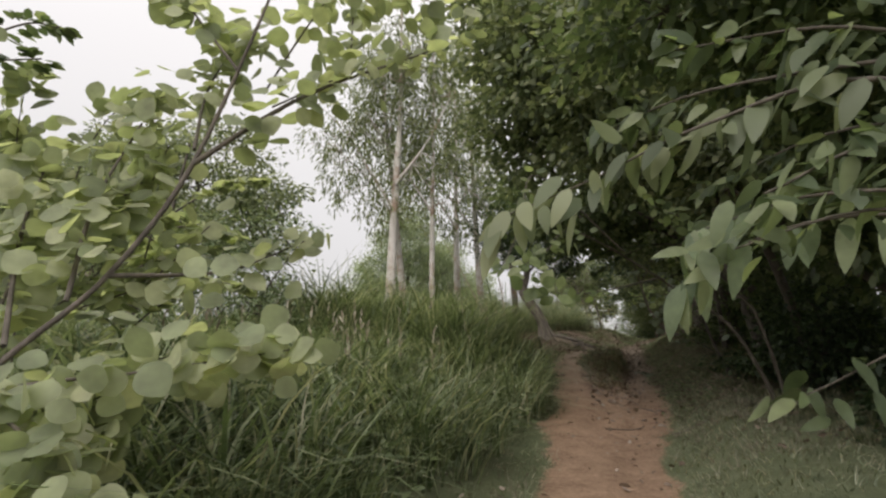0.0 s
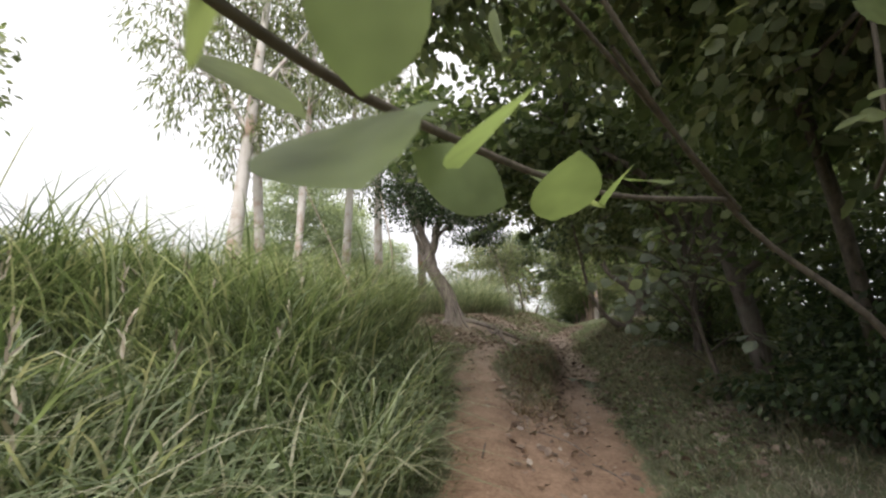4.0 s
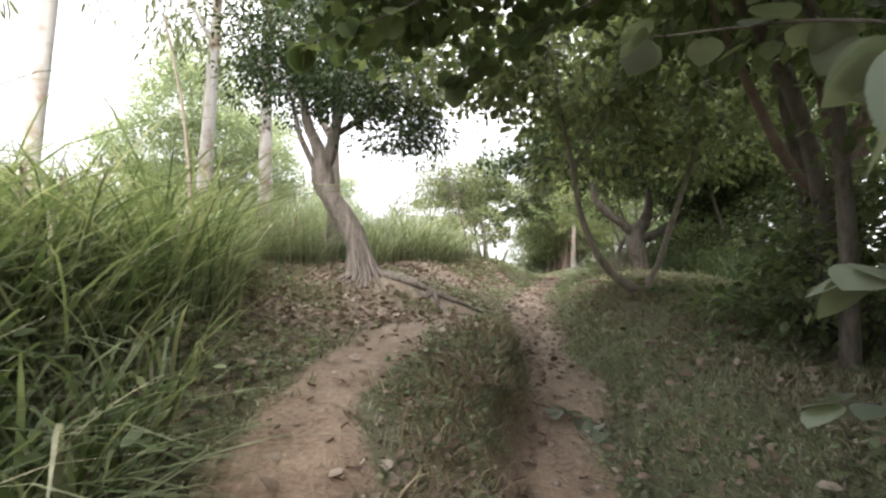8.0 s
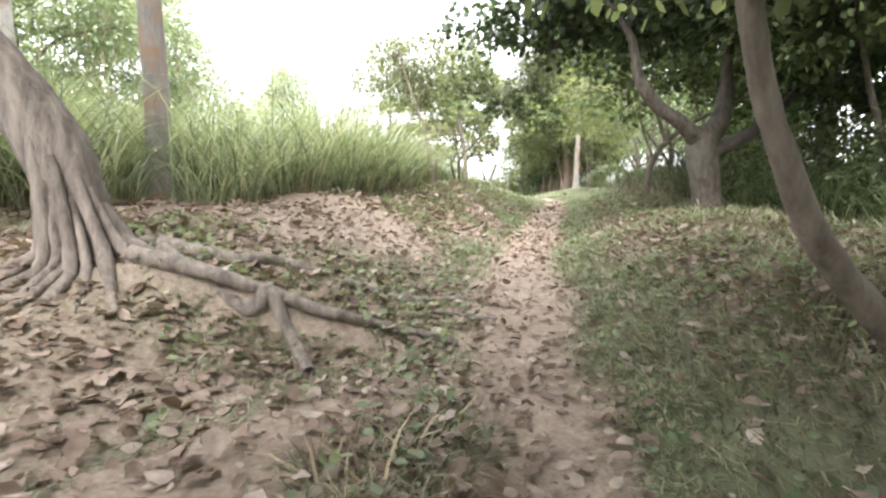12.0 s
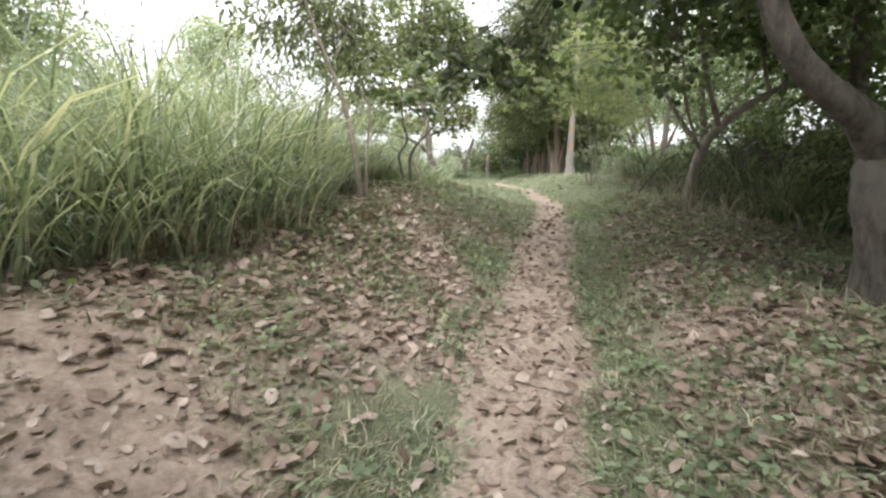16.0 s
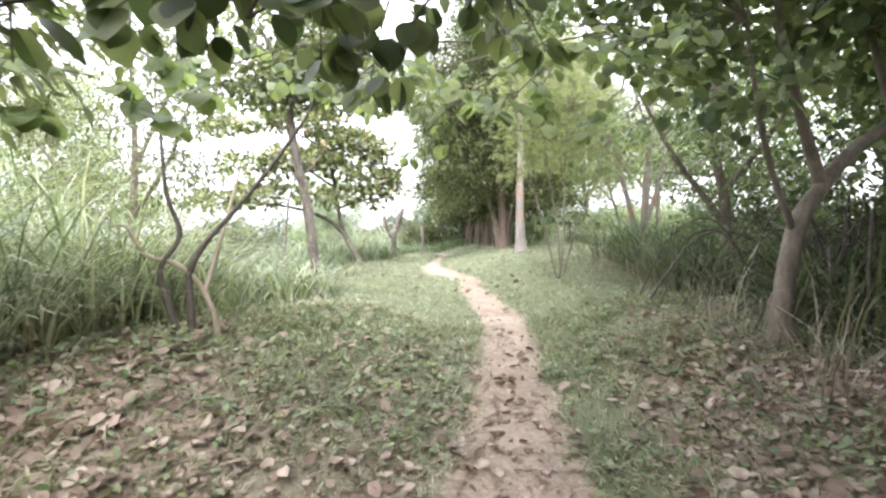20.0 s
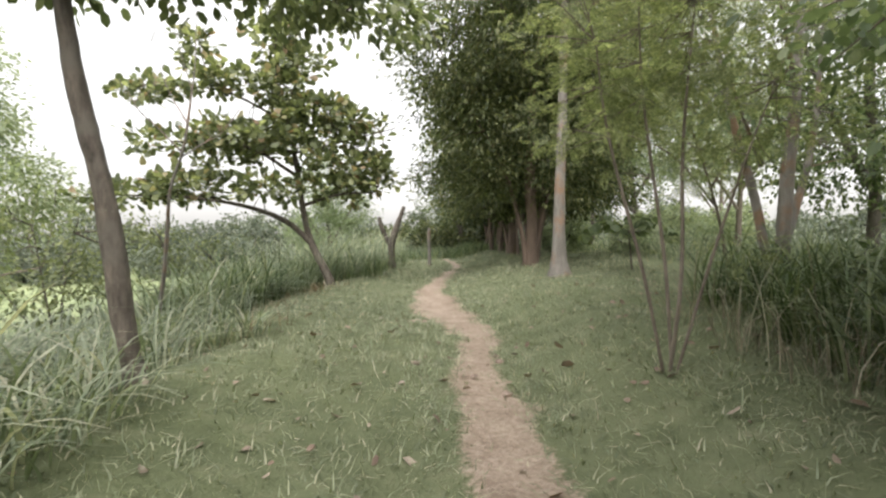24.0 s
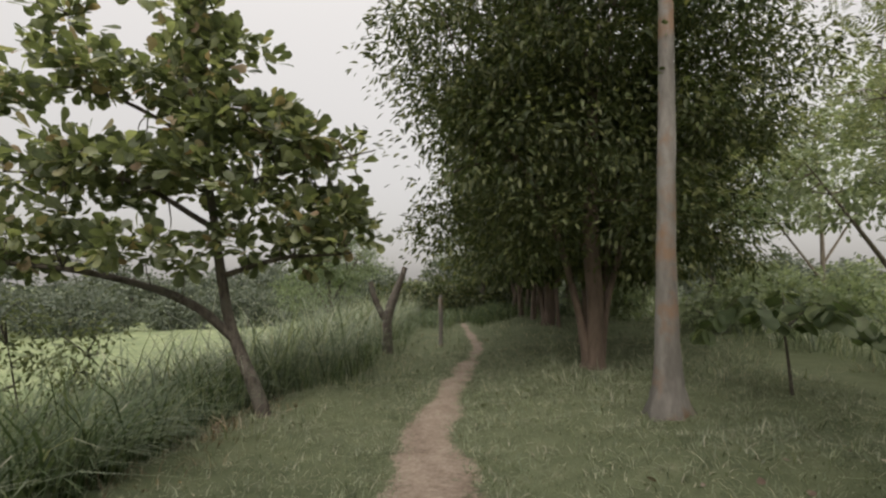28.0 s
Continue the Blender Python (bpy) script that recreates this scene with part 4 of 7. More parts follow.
tree("pale_trunk_tree", "straight tree with a pale smooth flared trunk", foot(16.27, 37.25),
     [(0, 0, -0.05, 0.25), (0, 0, 0.15, 0.18), (0.0, 0, 0.5, 0.125), (0.02, 0, 1.6, 0.095), (0.08, 0, 3.2, 0.076), (0.12, 0, 5.0, 0.06), (0.1, 0, 8.5, 0.04)],
     [[(0.1, 0, 5.2, 0.05), (-0.35, 0, 5.9, 0.035), (-0.8, 0.2, 6.8, 0.02)], [(0.1, 0, 4.9, 0.045), (0.8, 0.2, 5.0, 0.04), (1.8, 0.3, 5.4, 0.02)]],
     [(0.3, 0.2, 6.4, 1.6, 1.6, 1.5), (1.3, 0.2, 5.0, 1.1, 1.2, 0.7), (-0.3, 0, 8.2, 1.4, 1.4, 1.2)], 330, 44, "diamond", 0.10, M_MID, M_TRUNKW, 187, twigs=60, sides=18, flutes=5, spread=0.26)
for k, (gx, gy, s) in enumerate([(17.0, 39.7, 1.0), (18.6, 42.5, 1.05), (19.8, 46.5, 1.0), (21.5, 50.5, 1.0)]):
    tree("fig_tree", "wide dark fig tree with ribbed reddish trunk and dense crown", foot(gx, gy),
         [(0, 0, -0.05, 0.24), (0, 0, 0.25, 0.14), (0.05, 0, 1.0, 0.12), (0, 0, 2.0, 0.11), (0.1, 0, 4.5 * s, 0.07)],
         [[(-0.1, 0, 0.1, 0.07), (-0.2, 0.1, 1.0, 0.055), (-0.6, 0.2, 2.4, 0.05), (-1.5, 0.3, 3.8, 0.03)], [(0.15, 0.05, 0.1, 0.06), (0.3, 0, 1.2, 0.05), (0.9, 0, 2.6, 0.045), (1.9, 0, 3.6, 0.02)], [(0.3, 0.3, 0.0, 0.06), (0.5, 0.4, 1.5, 0.05), (0.9, 0.6, 3.0, 0.03)]],
         [(2.4, 0, 4.6, 1.6, 1.6, 1.3), (-1.6, 0.2, 4.6, 1.5, 1.5, 1.2), (0, 0, 3.6 * s, 2.3, 2.3, 1.5), (-0.3, -0.2, 5.4 * s, 2.5, 2.5, 1.7), (0.3, 0, 7.4 * s, 1.9, 1.9, 1.4), (1.8, 0.2, 3.6, 1.5, 1.6, 1.2), (-1.5, -0.2, 3.2, 1.2, 1.4, 0.9), (0.2, 0, 2.1, 2.0, 1.9, 0.7), (-1.2, 0.8, 2.0, 1.2, 1.2, 0.7), (1.6, 0.4, 2.0, 1.4, 1.4, 0.7)],
         1500 if k == 0 else 520, 42 if k == 0 else 38, "lance" if k == 0 else "diamond", 0.115 if k == 0 else 0.17, M_FIG, M_RED, 190 + k, twigs=60, flutes=7, sides=20, group="fig trees along the bank", spread=0.28)
tree("almond_tree", "leaning young almond tree with tiers of large paddle leaves", foot(12.59, 39.41, 0.2),
     [(0, 0, -0.05, 0.1), (-0.12, 0.05, 0.4, 0.08), (-0.42, 0.3, 1.1, 0.07), (-0.55, 0.3, 1.7, 0.055), (-0.7, 0.25, 2.8, 0.045), (-1.0, 0.3, 4.2, 0.025), (-1.0, 0.4, 5.0, 0.01)],
     [[(-0.4, 0.28, 1.05, 0.06), (-0.9, 0.2, 1.5, 0.05), (-1.7, 0.2, 1.8, 0.038), (-2.7, 0.4, 1.95, 0.024), (-3.8, 0.8, 2.0, 0.01)], [(-0.55, 0.3, 1.8, 0.035), (0.1, 0.1, 2.0, 0.025), (0.8, 0, 2.05, 0.012)], [(-0.7, 0.25, 2.4, 0.035), (-1.6, 0.2, 2.9, 0.025), (-2.9, 0.6, 3.0, 0.012)], [(-0.7, 0.2, 2.8, 0.025), (0.1, 0, 3.0, 0.018), (1.2, -0.2, 3.3, 0.008)],
      [(-0.85, 0.25, 3.4, 0.03), (-2.0, 0.6, 4.0, 0.02), (-3.4, 1.0, 4.1, 0.01)], [(-2.0, 0.6, 4.0, 0.016), (-2.3, 0.8, 4.5, 0.012), (-2.4, 0.8, 5.0, 0.006)]],
     [(-3.6, 0.8, 2.0, 0.9, 0.8, 0.2), (-2.6, 0.4, 2.15, 0.9, 0.8, 0.24), (-1.4, 0, 2.1, 0.9, 0.9, 0.24), (0.2, 0, 2.1, 0.8, 0.8, 0.2), (-2.9, 0.6, 3.0, 0.8, 0.8, 0.24), (-1.6, 0.2, 3.1, 1.0, 1.0, 0.3), (-0.4, 0.1, 2.9, 0.9, 0.9, 0.26), (0.7, -0.1, 3.1, 0.5, 0.5, 0.2),
      (-3.3, 1.0, 4.0, 0.6, 0.6, 0.2), (-2.2, 0.6, 4.2, 0.7, 0.7, 0.3), (-1.1, 0.3, 4.1, 0.9, 0.9, 0.32), (-0.3, 0.2, 3.7, 0.6, 0.6, 0.25), (-2.4, 0.8, 4.9, 0.4, 0.4, 0.35), (-1.0, 0.4, 5.0, 0.6, 0.6, 0.4), (1.2, -0.2, 3.3, 0.3, 0.3, 0.1), (0.25, 0.0, 2.55, 0.8, 0.8, 0.3), (0.8, 0.0, 2.35, 0.5, 0.5, 0.25), (-0.6, 0.2, 3.4, 0.8, 0.8, 0.4), (0.35, 0.0, 3.5, 0.6, 0.6, 0.3), (-1.9, 0.3, 2.6, 0.6, 0.6, 0.25), (-0.7, 0.3, 4.6, 0.6, 0.6, 0.35)],
     430, 15, "paddle", 0.18, M_ALMOND, M_BARK, 200, twigs=190, twig_r=0.007, spread=0.11, flat=0.5, droop=-0.15, hollow=0.2)
tree("slim_tree", "slim leaning tree with reddish brown trunk", foot(10.55, 32.92),
     [(0.01, 0, -0.08, 0.1), (0, 0, 0.15, 0.08), (-0.04, 0, 0.5, 0.07), (-0.08, 0, 0.95, 0.068), (-0.14, 0, 1.4, 0.062), (-0.21, 0, 1.75, 0.06), (-0.28, 0, 2.2, 0.052), (-0.3, -0.05, 2.8, 0.042), (-0.2, -0.1, 3.8, 0.025)],
     [[(-0.2, -0.1, 2.6, 0.05), (-0.45, -0.1, 3.0, 0.035), (-0.6, -0.1, 3.5, 0.02)], [(-0.2, -0.1, 2.5, 0.03), (0.6, 0.4, 3.0, 0.02), (1.7, 1.2, 3.2, 0.008)]],
     [(1.2, 1.1, 3.25, 0.7, 0.6, 0.25), (1.9, 1.4, 3.2, 0.5, 0.5, 0.2), (-0.4, 0.2, 3.0, 0.7, 0.6, 0.4), (0.3, 0.2, 3.2, 0.8, 0.8, 0.4), (-0.1, 0.2, 3.9, 1.0, 1.0, 0.45)],
     290, 24, "oval", 0.1, M_BANK, M_BARK, 201, twigs=60, spread=0.2)
tree("slanting_sapling", "thin leaning sapling with narrow grey-green leaves", foot(8.41, 27.6),
     [(0, 0, -0.02, 0.04), (-0.05, 0, 0.45, 0.034), (-0.13, 0, 0.92, 0.03), (-0.2, 0, 1.2, 0.025), (-0.31, 0, 1.5, 0.021), (-0.42, 0, 1.77, 0.018), (-0.52, 0, 2.05, 0.015), (-0.8, 0, 2.9, 0.007)],
     [[(-0.25, 0.3, 1.7, 0.02), (0.05, 0.4, 2.3, 0.014), (0.3, 0.4, 3.0, 0.007)], [(0.05, 0, 0, 0.02), (0.06, 0, 0.6, 0.016), (0.1, 0, 1.1, 0.012), (0.0, 0, 1.3, 0.006)]],
     [(-0.4, 0.6, 2.0, 0.6, 0.6, 0.4), (-0.8, 0.6, 2.3, 0.7, 0.7, 0.5), (0.15, 0.45, 1.7, 0.4, 0.4, 0.4), (-0.1, 0.5, 2.6, 0.7, 0.7, 0.5)], 190, 16, "lance", 0.1, M_GREY, M_TAN, 202, twigs=90, twig_r=0.005, category="sapling", spread=0.18, droop=0.6)
tree("twisted_sapling", "pair of thin twisted dark stems from one root", foot(9.23, 29.0),
     [(0.03, 0, -0.02, 0.034), (0.03, 0, 0.2, 0.027), (0.03, 0, 0.44, 0.023), (0.12, 0, 0.62, 0.019), (0.3, -0.05, 0.82, 0.016), (0.5, -0.12, 1.06, 0.014), (0.68, -0.18, 1.3, 0.012), (0.8, -0.2, 1.5, 0.01), (0.78, -0.2, 1.62, 0.006)],
     [[(-0.03, 0, -0.02, 0.034), (-0.07, 0, 0.15, 0.025), (-0.125, 0, 0.38, 0.02), (-0.125, 0, 0.5, 0.018), (-0.015, 0, 0.69, 0.017), (-0.08, 0, 0.95, 0.013), (-0.1, 0, 1.4, 0.008)], [(0.42, -0.1, 0.97, 0.007), (0.5, -0.1, 0.98, 0.004)]],
     [(0.3, 0.2, 1.95, 0.7, 0.6, 0.25), (0.9, 0.1, 2.0, 0.7, 0.7, 0.22)], 0, 12, "round", 0.1, M_OVER, M_TWIG, 203, twigs=0, sides=8, category="sapling", spread=0.22)

# ---- grasses ----
G = np.random.default_rng(11)
# tall grass on the bank left of the first rise
BANKX = ([13.5, 16, 17.5, 19, 20, 22], [2.3, 3.2, 3.7, 3.8, 3.6, 3.2])
x, y = sow(G, 9000, -7, 4.5, 6.0, 18.5, lambda x, y: np.where((x < interp(y, LEFT_X) - np.interp(y, [8, 10, 12], [1.15, 0.8, 0.5]) - 0.35 * value_noise(x, y, 0.8, 31)) & ~((y > 17.0) & (x > 3.3)), (0.15 + 0.85 * smooth((3.5 + x) / 4)) * (0.25 + 0.75 * smooth((value_noise(x, y, 0.55, 35) - 0.3) / 0.3)), 0))
grass_stuff("bank_grass", "tall arching green grass on the bank", x, y, G, M_BANKG, 0.9, 0.027, 5, 0.17, 9, 0.8, 0.85)
x, y = sow(G, 2100, -3.0, 4.2, 13.5, 22.0, lambda x, y: np.where(x < np.interp(y, BANKX[0], BANKX[1]) - 0.3 * value_noise(x, y, 0.6, 36), 0.3 + 0.7 * smooth((x + 2) / 2), 0))
grass_stuff("bank_grass", "high drooping grass on the top of the bank", x, y, G, M_BANKG, 1.4, 0.028, 6, 0.2, 10, 0.7, 0.85)
x, y = sow(G, 2500, 5.2, 14, 8.5, 24, lambda x, y: np.where((side_of(x, y) > 1.3 + 0.6 * value_noise(x, y, 0.9, 37)) & (side_of(x, y) < 5.0), 0.75, 0))
grass_stuff("shade_grass", "loose dark grass under the trees", x, y, G, M_VERGE, 0.27, 0.013, 3, 0.16, 10, 0.9, 0.8)
x, y = sow(G, 1900, 9.5, 16, 16.5, 27, lambda x, y: np.where((side_of(x, y) > 2.7 + 0.9 * value_noise(x, y, 1.0, 98)) & (side_of(x, y) < 6) & (np.hypot(x - 11.45, y - 24.0) > 0.4), 0.8, 0))
grass_stuff("wood_edge_grass", "tall green grass along the edge of the wood", x, y, G, M_REED, 0.8, 0.02, 5, 0.16, 12, 0.7, 0.75)
x, y = sow(G, 3000, -2, 9.1, 22.0, 31.5, lambda x, y: np.where((x < np.interp(y, [22, 24.5, 26, 28, 29.2, 30.2, 31.5], [2.8, 6.0, 7.3, 7.7, 8.3, 8.8, 9.0])) & (np.hypot(x - 4.64, y - 24.1) > 0.7), 1.0, 0))
grass_stuff("reed_grass", "tall upright reed-like grass stand", x, y, G, M_TALL, 1.5, 0.023, 5, 0.24, 12, 0.6, 0.8)
edge_x = lambda y: np.interp(y, [22, 24.5, 26, 28, 29.2, 30.2, 31.5], [2.8, 6.0, 7.3, 7.7, 8.3, 8.8, 9.0])
x, y = sow(G, 3000, 2.0, 9.4, 22.5, 31.5, lambda x, y: np.where((x < edge_x(y) + 0.35) & (x > edge_x(y) - 0.4) & (np.hypot(x - 4.64, y - 24.1) > 0.7), 1.0, 0))
grass_stuff("reed_skirt", "pale bent reed blades hanging over the stand's edge", x, y, G, M_TALL, 0.95, 0.022, 6, 0.2, 10, 0.8, 0.9)
grass_stuff("reed_litter", "dead brown reed blades at the stand's foot", x[::2], y[::2], G, M_RUST, 0.5, 0.012, 4, 0.22, 10, 1.0, 0.9)
x, y = sow(G, 2600, 12.8, 22, 26, 35, lambda x, y: np.where((side_of(x, y) > 2.0 + 0.8 * value_noise(x, y, 1.0, 33)) & (side_of(x, y) < 5.5) & (np.hypot(x - 13.9, y - 32) > 0.6) & (np.hypot(x - 13.4, y - 27.6) > 0.5) & (y < 34), 0.8, 0))
grass_stuff("verge_grass", "tall grass along the wooded verge", x, y, G, M_REED, 0.95, 0.022, 6, 0.14, 13, 0.7, 0.8)
x, y = sow(G, 2600, 2, 13.0, 30.5, 38.5, lambda x, y: np.where((side_of(x, y) < -2.5 - 0.5 * value_noise(x, y, 0.8, 34)) & (side_of(x, y) > -8), 0.8, 0))
grass_stuff("slope_weeds", "pale green tall weeds on the slope", x, y, G, M_TALL, 0.9, 0.022, 4, 0.22, 10, 0.9, 0.9)
x, y = sow(G, 2600, 4, 18.0, 37.0, 43, lambda x, y: np.where((side_of(x, y) < -2.3 - 0.5 * value_noise(x, y, 0.8, 34)) & (side_of(x, y) > -5.2), 0.8 * smooth((side_of(x, y) + 5.2) / 1.5), 0))
grass_stuff("slope_reeds", "dark green reeds on the slope below the path", x, y, G, M_REED, 1.15, 0.02, 4, 0.22, 14, 0.8, 0.8)
x, y = sow(G, 2600, 8, 22.0, 40.5, 62, lambda x, y: np.where((side_of(x, y) < -2.0 - 0.4 * value_noise(x, y, 0.8, 38)) & (side_of(x, y) > -5.5), 0.9, 0))
grass_stuff("bank_mound_grass", "high light green grass on the bank beside the far path", x, y, G, M_TALL, 1.75, 0.024, 4, 0.25, 13, 0.6, 0.75)
x, y = sow(G, 1200, 9, 20.0, 40.0, 56, lambda x, y: np.where(np.abs(side_of(x, y) + 1.95) < 0.35, 0.9, 0))
grass_stuff("slope_reeds", "dark green reeds at the foot of the bank's high grass", x, y, G, M_REED, 0.8, 0.02, 4, 0.2, 12, 0.8, 0.8)
x, y = sow(G, 420, 6, 13.5, 33.0, 40.5, lambda x, y: np.where(np.abs(side_of(x, y) + 2.25 - 0.5 * value_noise(x, y, 0.7, 39)) < 0.4, 0.75, 0))
grass_stuff("edge_grass", "dry reddish-brown grass along the bank's edge", x, y, G, M_RUST, 0.26, 0.012, 4, 0.2, 9, 0.9, 0.8)
x, y = sow(G, 700, 6.5, 11.5, 29.5, 34.5, lambda x, y: np.where((side_of(x, y) < -1.9 - 0.5 * value_noise(x, y, 0.6, 97)) & (side_of(x, y) > -4.2) & (np.hypot(x - 10.55, y - 32.9) > 0.25), 0.8, 0))
grass_stuff("edge_grass", "broad-bladed green grass at the edge of the bank", x, y, G, M_TALL, 0.55, 0.022, 5, 0.16, 11, 0.8, 0.8)
# short grass over everything but the bare earth
def turf_density(x, y):
    e, li, rd = trail_masks(x, y)
    return np.clip(1 - 1.05 * e, 0, 1) * (1 - 0.6 * li) * np.clip(0.4 + 0.6 * value_noise(x, y, 0.7, 41) + 0.5 * smooth((y - 26) / 3), 0, 1) + 0.7 * smooth((0.45 - np.abs(np.abs(side_of(x, y)) - interp(y, TRAIL_W) - 0.3)) / 0.3) * np.clip(1 - 2 * e, 0, 1)
x, y = sow(G, 34000, -1, 20, 7, 44, lambda x, y: np.where((side_of(x, y) > -4.0) & (side_of(x, y) < np.where(y > 29, 4.6, 3.5)), turf_density(x, y), 0))
grass_stuff("turf", "short rough grass beside the footpath", x, y, G, M_SHORT, 0.1, 0.011, 2, 0.12, 8, 0.9, 0.8)
x, y = sow(G, 52000, 1, 20, 12, 43, lambda x, y: np.where((side_of(x, y) > -3.8) & (side_of(x, y) < np.where(y > 29, 4.4, 2.6)), turf_density(x, y), 0))
grass_stuff("turf", "fine short grass beside the footpath", x, y, G, M_SHORT, 0.085, 0.009, 1, 0.14, 9, 1.3, 0.5)
# taller tufts in the lawn and at the path's edges
x, y = sow(G, 12000, 2, 20, 8, 44, lambda x, y: np.where((side_of(x, y) > -3.6) & (side_of(x, y) < np.where(y > 29, 4.6, 3.2)), np.where((x > interp(y, LEFT_X)) & (x < interp(y, TRAIL_X) + 0.3) & (y < 19), 0.0, 1.0) * np.clip(1 - 1.8 * trail_masks(x, y)[0], 0, 1) * smooth((value_noise(x, y, 1.1, 44) - 0.4) / 0.3) * (1 - 0.2 * trail_masks(x, y)[1]), 0))
grass_stuff("grass_tufts", "longer tufts of rough grass beside the footpath", x, y, G, M_SHORT, 0.13, 0.01, 3, 0.13, 10, 0.9, 0.75)
x, y = sow(G, 5000, 8, 30, 38, 64, lambda x, y: np.where((side_of(x, y) > -2.6) & (side_of(x, y) < 6) & (np.abs(side_of(x, y)) > 0.35), 0.7, 0))
grass_stuff("turf", "short grass on the far part of the bank", x, y, G, M_SHORT, 0.22, 0.016, 2, 0.25, 9, 0.8, 0.7)

x, y = sow(G, 15000, 3, 12.5, 8.5, 27, lambda x, y: np.where((side_of(x, y) > 0.25) & (side_of(x, y) < 2.8), np.clip(1 - 1.6 * trail_masks(x, y)[0], 0, 1) * (0.35 + 0.65 * value_noise(x, y, 0.6, 42)), 0))
grass_stuff("turf", "short green grass at the shaded path side", x, y, G, M_VERGE, 0.11, 0.011, 2, 0.12, 6, 1.1, 0.8)

# ---- fallen leaves ----
def litter_stuff(name, label, n, x0, x1, y0, y1, density, size, rng):
    x, y = sow(rng, n, x0, x1, y0, y1, density)
    k = len(x)
    pos = np.stack([x, y, land(x, y) + 0.012 + 0.02 * rng.random(k)], 1)
    a = rng.random(k) * 2 * np.pi
    axis = np.stack([np.cos(a), np.sin(a), rng.normal(size=k) * 0.35], 1)
    nor = np.stack([rng.normal(size=k) * 0.5, rng.normal(size=k) * 0.5, np.ones(k)], 1)
    flip = np.where(rng.random(k) < 0.5, -1.0, 1.0)
    v, f = scatter("curled", pos, axis, nor * flip[:, None], size * (0.45 + 1.3 * rng.random(k) ** 1.8))
    return tagged(new(name, mesh_np(name, v, f, M_LITTER)), label, "fallen leaves", kind="stuff")


def litter_density(x, y):
    e, li, rd = trail_masks(x, y)
    rut = smooth((0.42 - np.abs(x - interp(y, LEFT_X))) / 0.2) * (y < 19.5)
    between = (x > interp(y, LEFT_X) + 0.2) & (x < interp(y, TRAIL_X) - 0.1) & (y < 20.5) & (y > 13.5)
    clean = smooth((y - 15.5) / 3)
    return np.clip(0.14 * between + 0.8 * li * (1 - 0.8 * e) * (0.35 + 0.65 * clean) + (0.35 + 0.65 * clean) * (0.12 + 0.2 * smooth((y - 17) / 3)) * e * smooth((y - 7) / 5) * smooth((32 - y) / 6) + 0.012, 0, 1) * (1 - 0.75 * rut)


litter_stuff("leaf_litter", "dry brown leaves fallen on the ground", 300000, 1, 17, 9, 36, lambda x, y: np.where(np.abs(side_of(x, y)) < 5, litter_density(x, y), 0), 0.06, G)


# ---- undergrowth and trees behind ----
def shrub(name, label, x, y, lobes, clusters, per, shape, size, mat, seed, stems=4, bark=M_TWIG, category="shrub", group="", **kw):
    """A bush: several stems from one root, leaves down to the ground."""
    rng = np.random.default_rng(seed)
    b = foot(x, y)
    L = np.array(lobes, float)
    limbs = []
    for k in range(stems):
        q = L[k % len(L)]
        tip = q[:3] + rng.normal(size=3) * q[3:] * 0.4
        limbs.append([(0.04 * k, 0.02, 0, 0.022), (tip[0] * 0.3, tip[1] * 0.3, tip[2] * 0.45, 0.016), (*tip, 0.005)])
    return tree(name, label, b, limbs[0], limbs[1:], lobes, clusters, per, shape, size, mat, bark, seed, twigs=min(clusters // 4, 40), sides=6, category=category, group=group, **kw)


S = np.random.default_rng(23)
UNDER = "undergrowth along the wooded side"
for k, (ux, uy, s) in enumerate([(5.6, 7.6, 1.0), (6.6, 9.0, 1.1), (7.3, 12.6, 1.0), (8.6, 16.6, 0.9), (12.8, 22.0, 1.1), (13.8, 24.5, 1.2), (14.9, 26.6, 1.1), (16.2, 29.0, 1.2), (17.2, 31.4, 1.1), (9.3, 14.4, 1.3), (9.8, 12.0, 1.3)]):
    shrub("undergrowth_shrub", "dark tangled leafy bush under the trees", ux, uy,
          [(0, 0, 0.7 * s, 0.9 * s, 0.9 * s, 0.65 * s), (0.6, 0.3, 1.2 * s, 0.9, 0.9, 0.7 * s), (0.2, 0.5, 0.4, 1.1, 1.1, 0.4)], 170, 36, "diamond", 0.10, M_DEEP if k in (0, 1, 2, 9, 10) else M_MID, 300 + k, group=UNDER, spread=0.2)
# the two farther bushes take the leaf colour with haze in it
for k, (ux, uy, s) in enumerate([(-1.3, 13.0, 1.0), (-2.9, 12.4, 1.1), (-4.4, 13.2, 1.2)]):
    shrub("bank_bush", "airy pale green bush in front of the bank trees", ux, uy, [(0, 0, 1.3 * s, 1.0, 0.9, 0.45), (0.5, 0.2, 2.0 * s, 0.8, 0.8, 0.4), (-0.6, 0, 1.9 * s, 0.9, 0.8, 0.4), (0, 0, 0.7, 1.1, 1.0, 0.4)], 210, 30, "diamond", 0.075, M_HAZE_PALE if k else M_LIGHT, 315 + k, group="bushes below the bank", spread=0.22, flat=0.4)
BACK = "trees behind the wooded side"
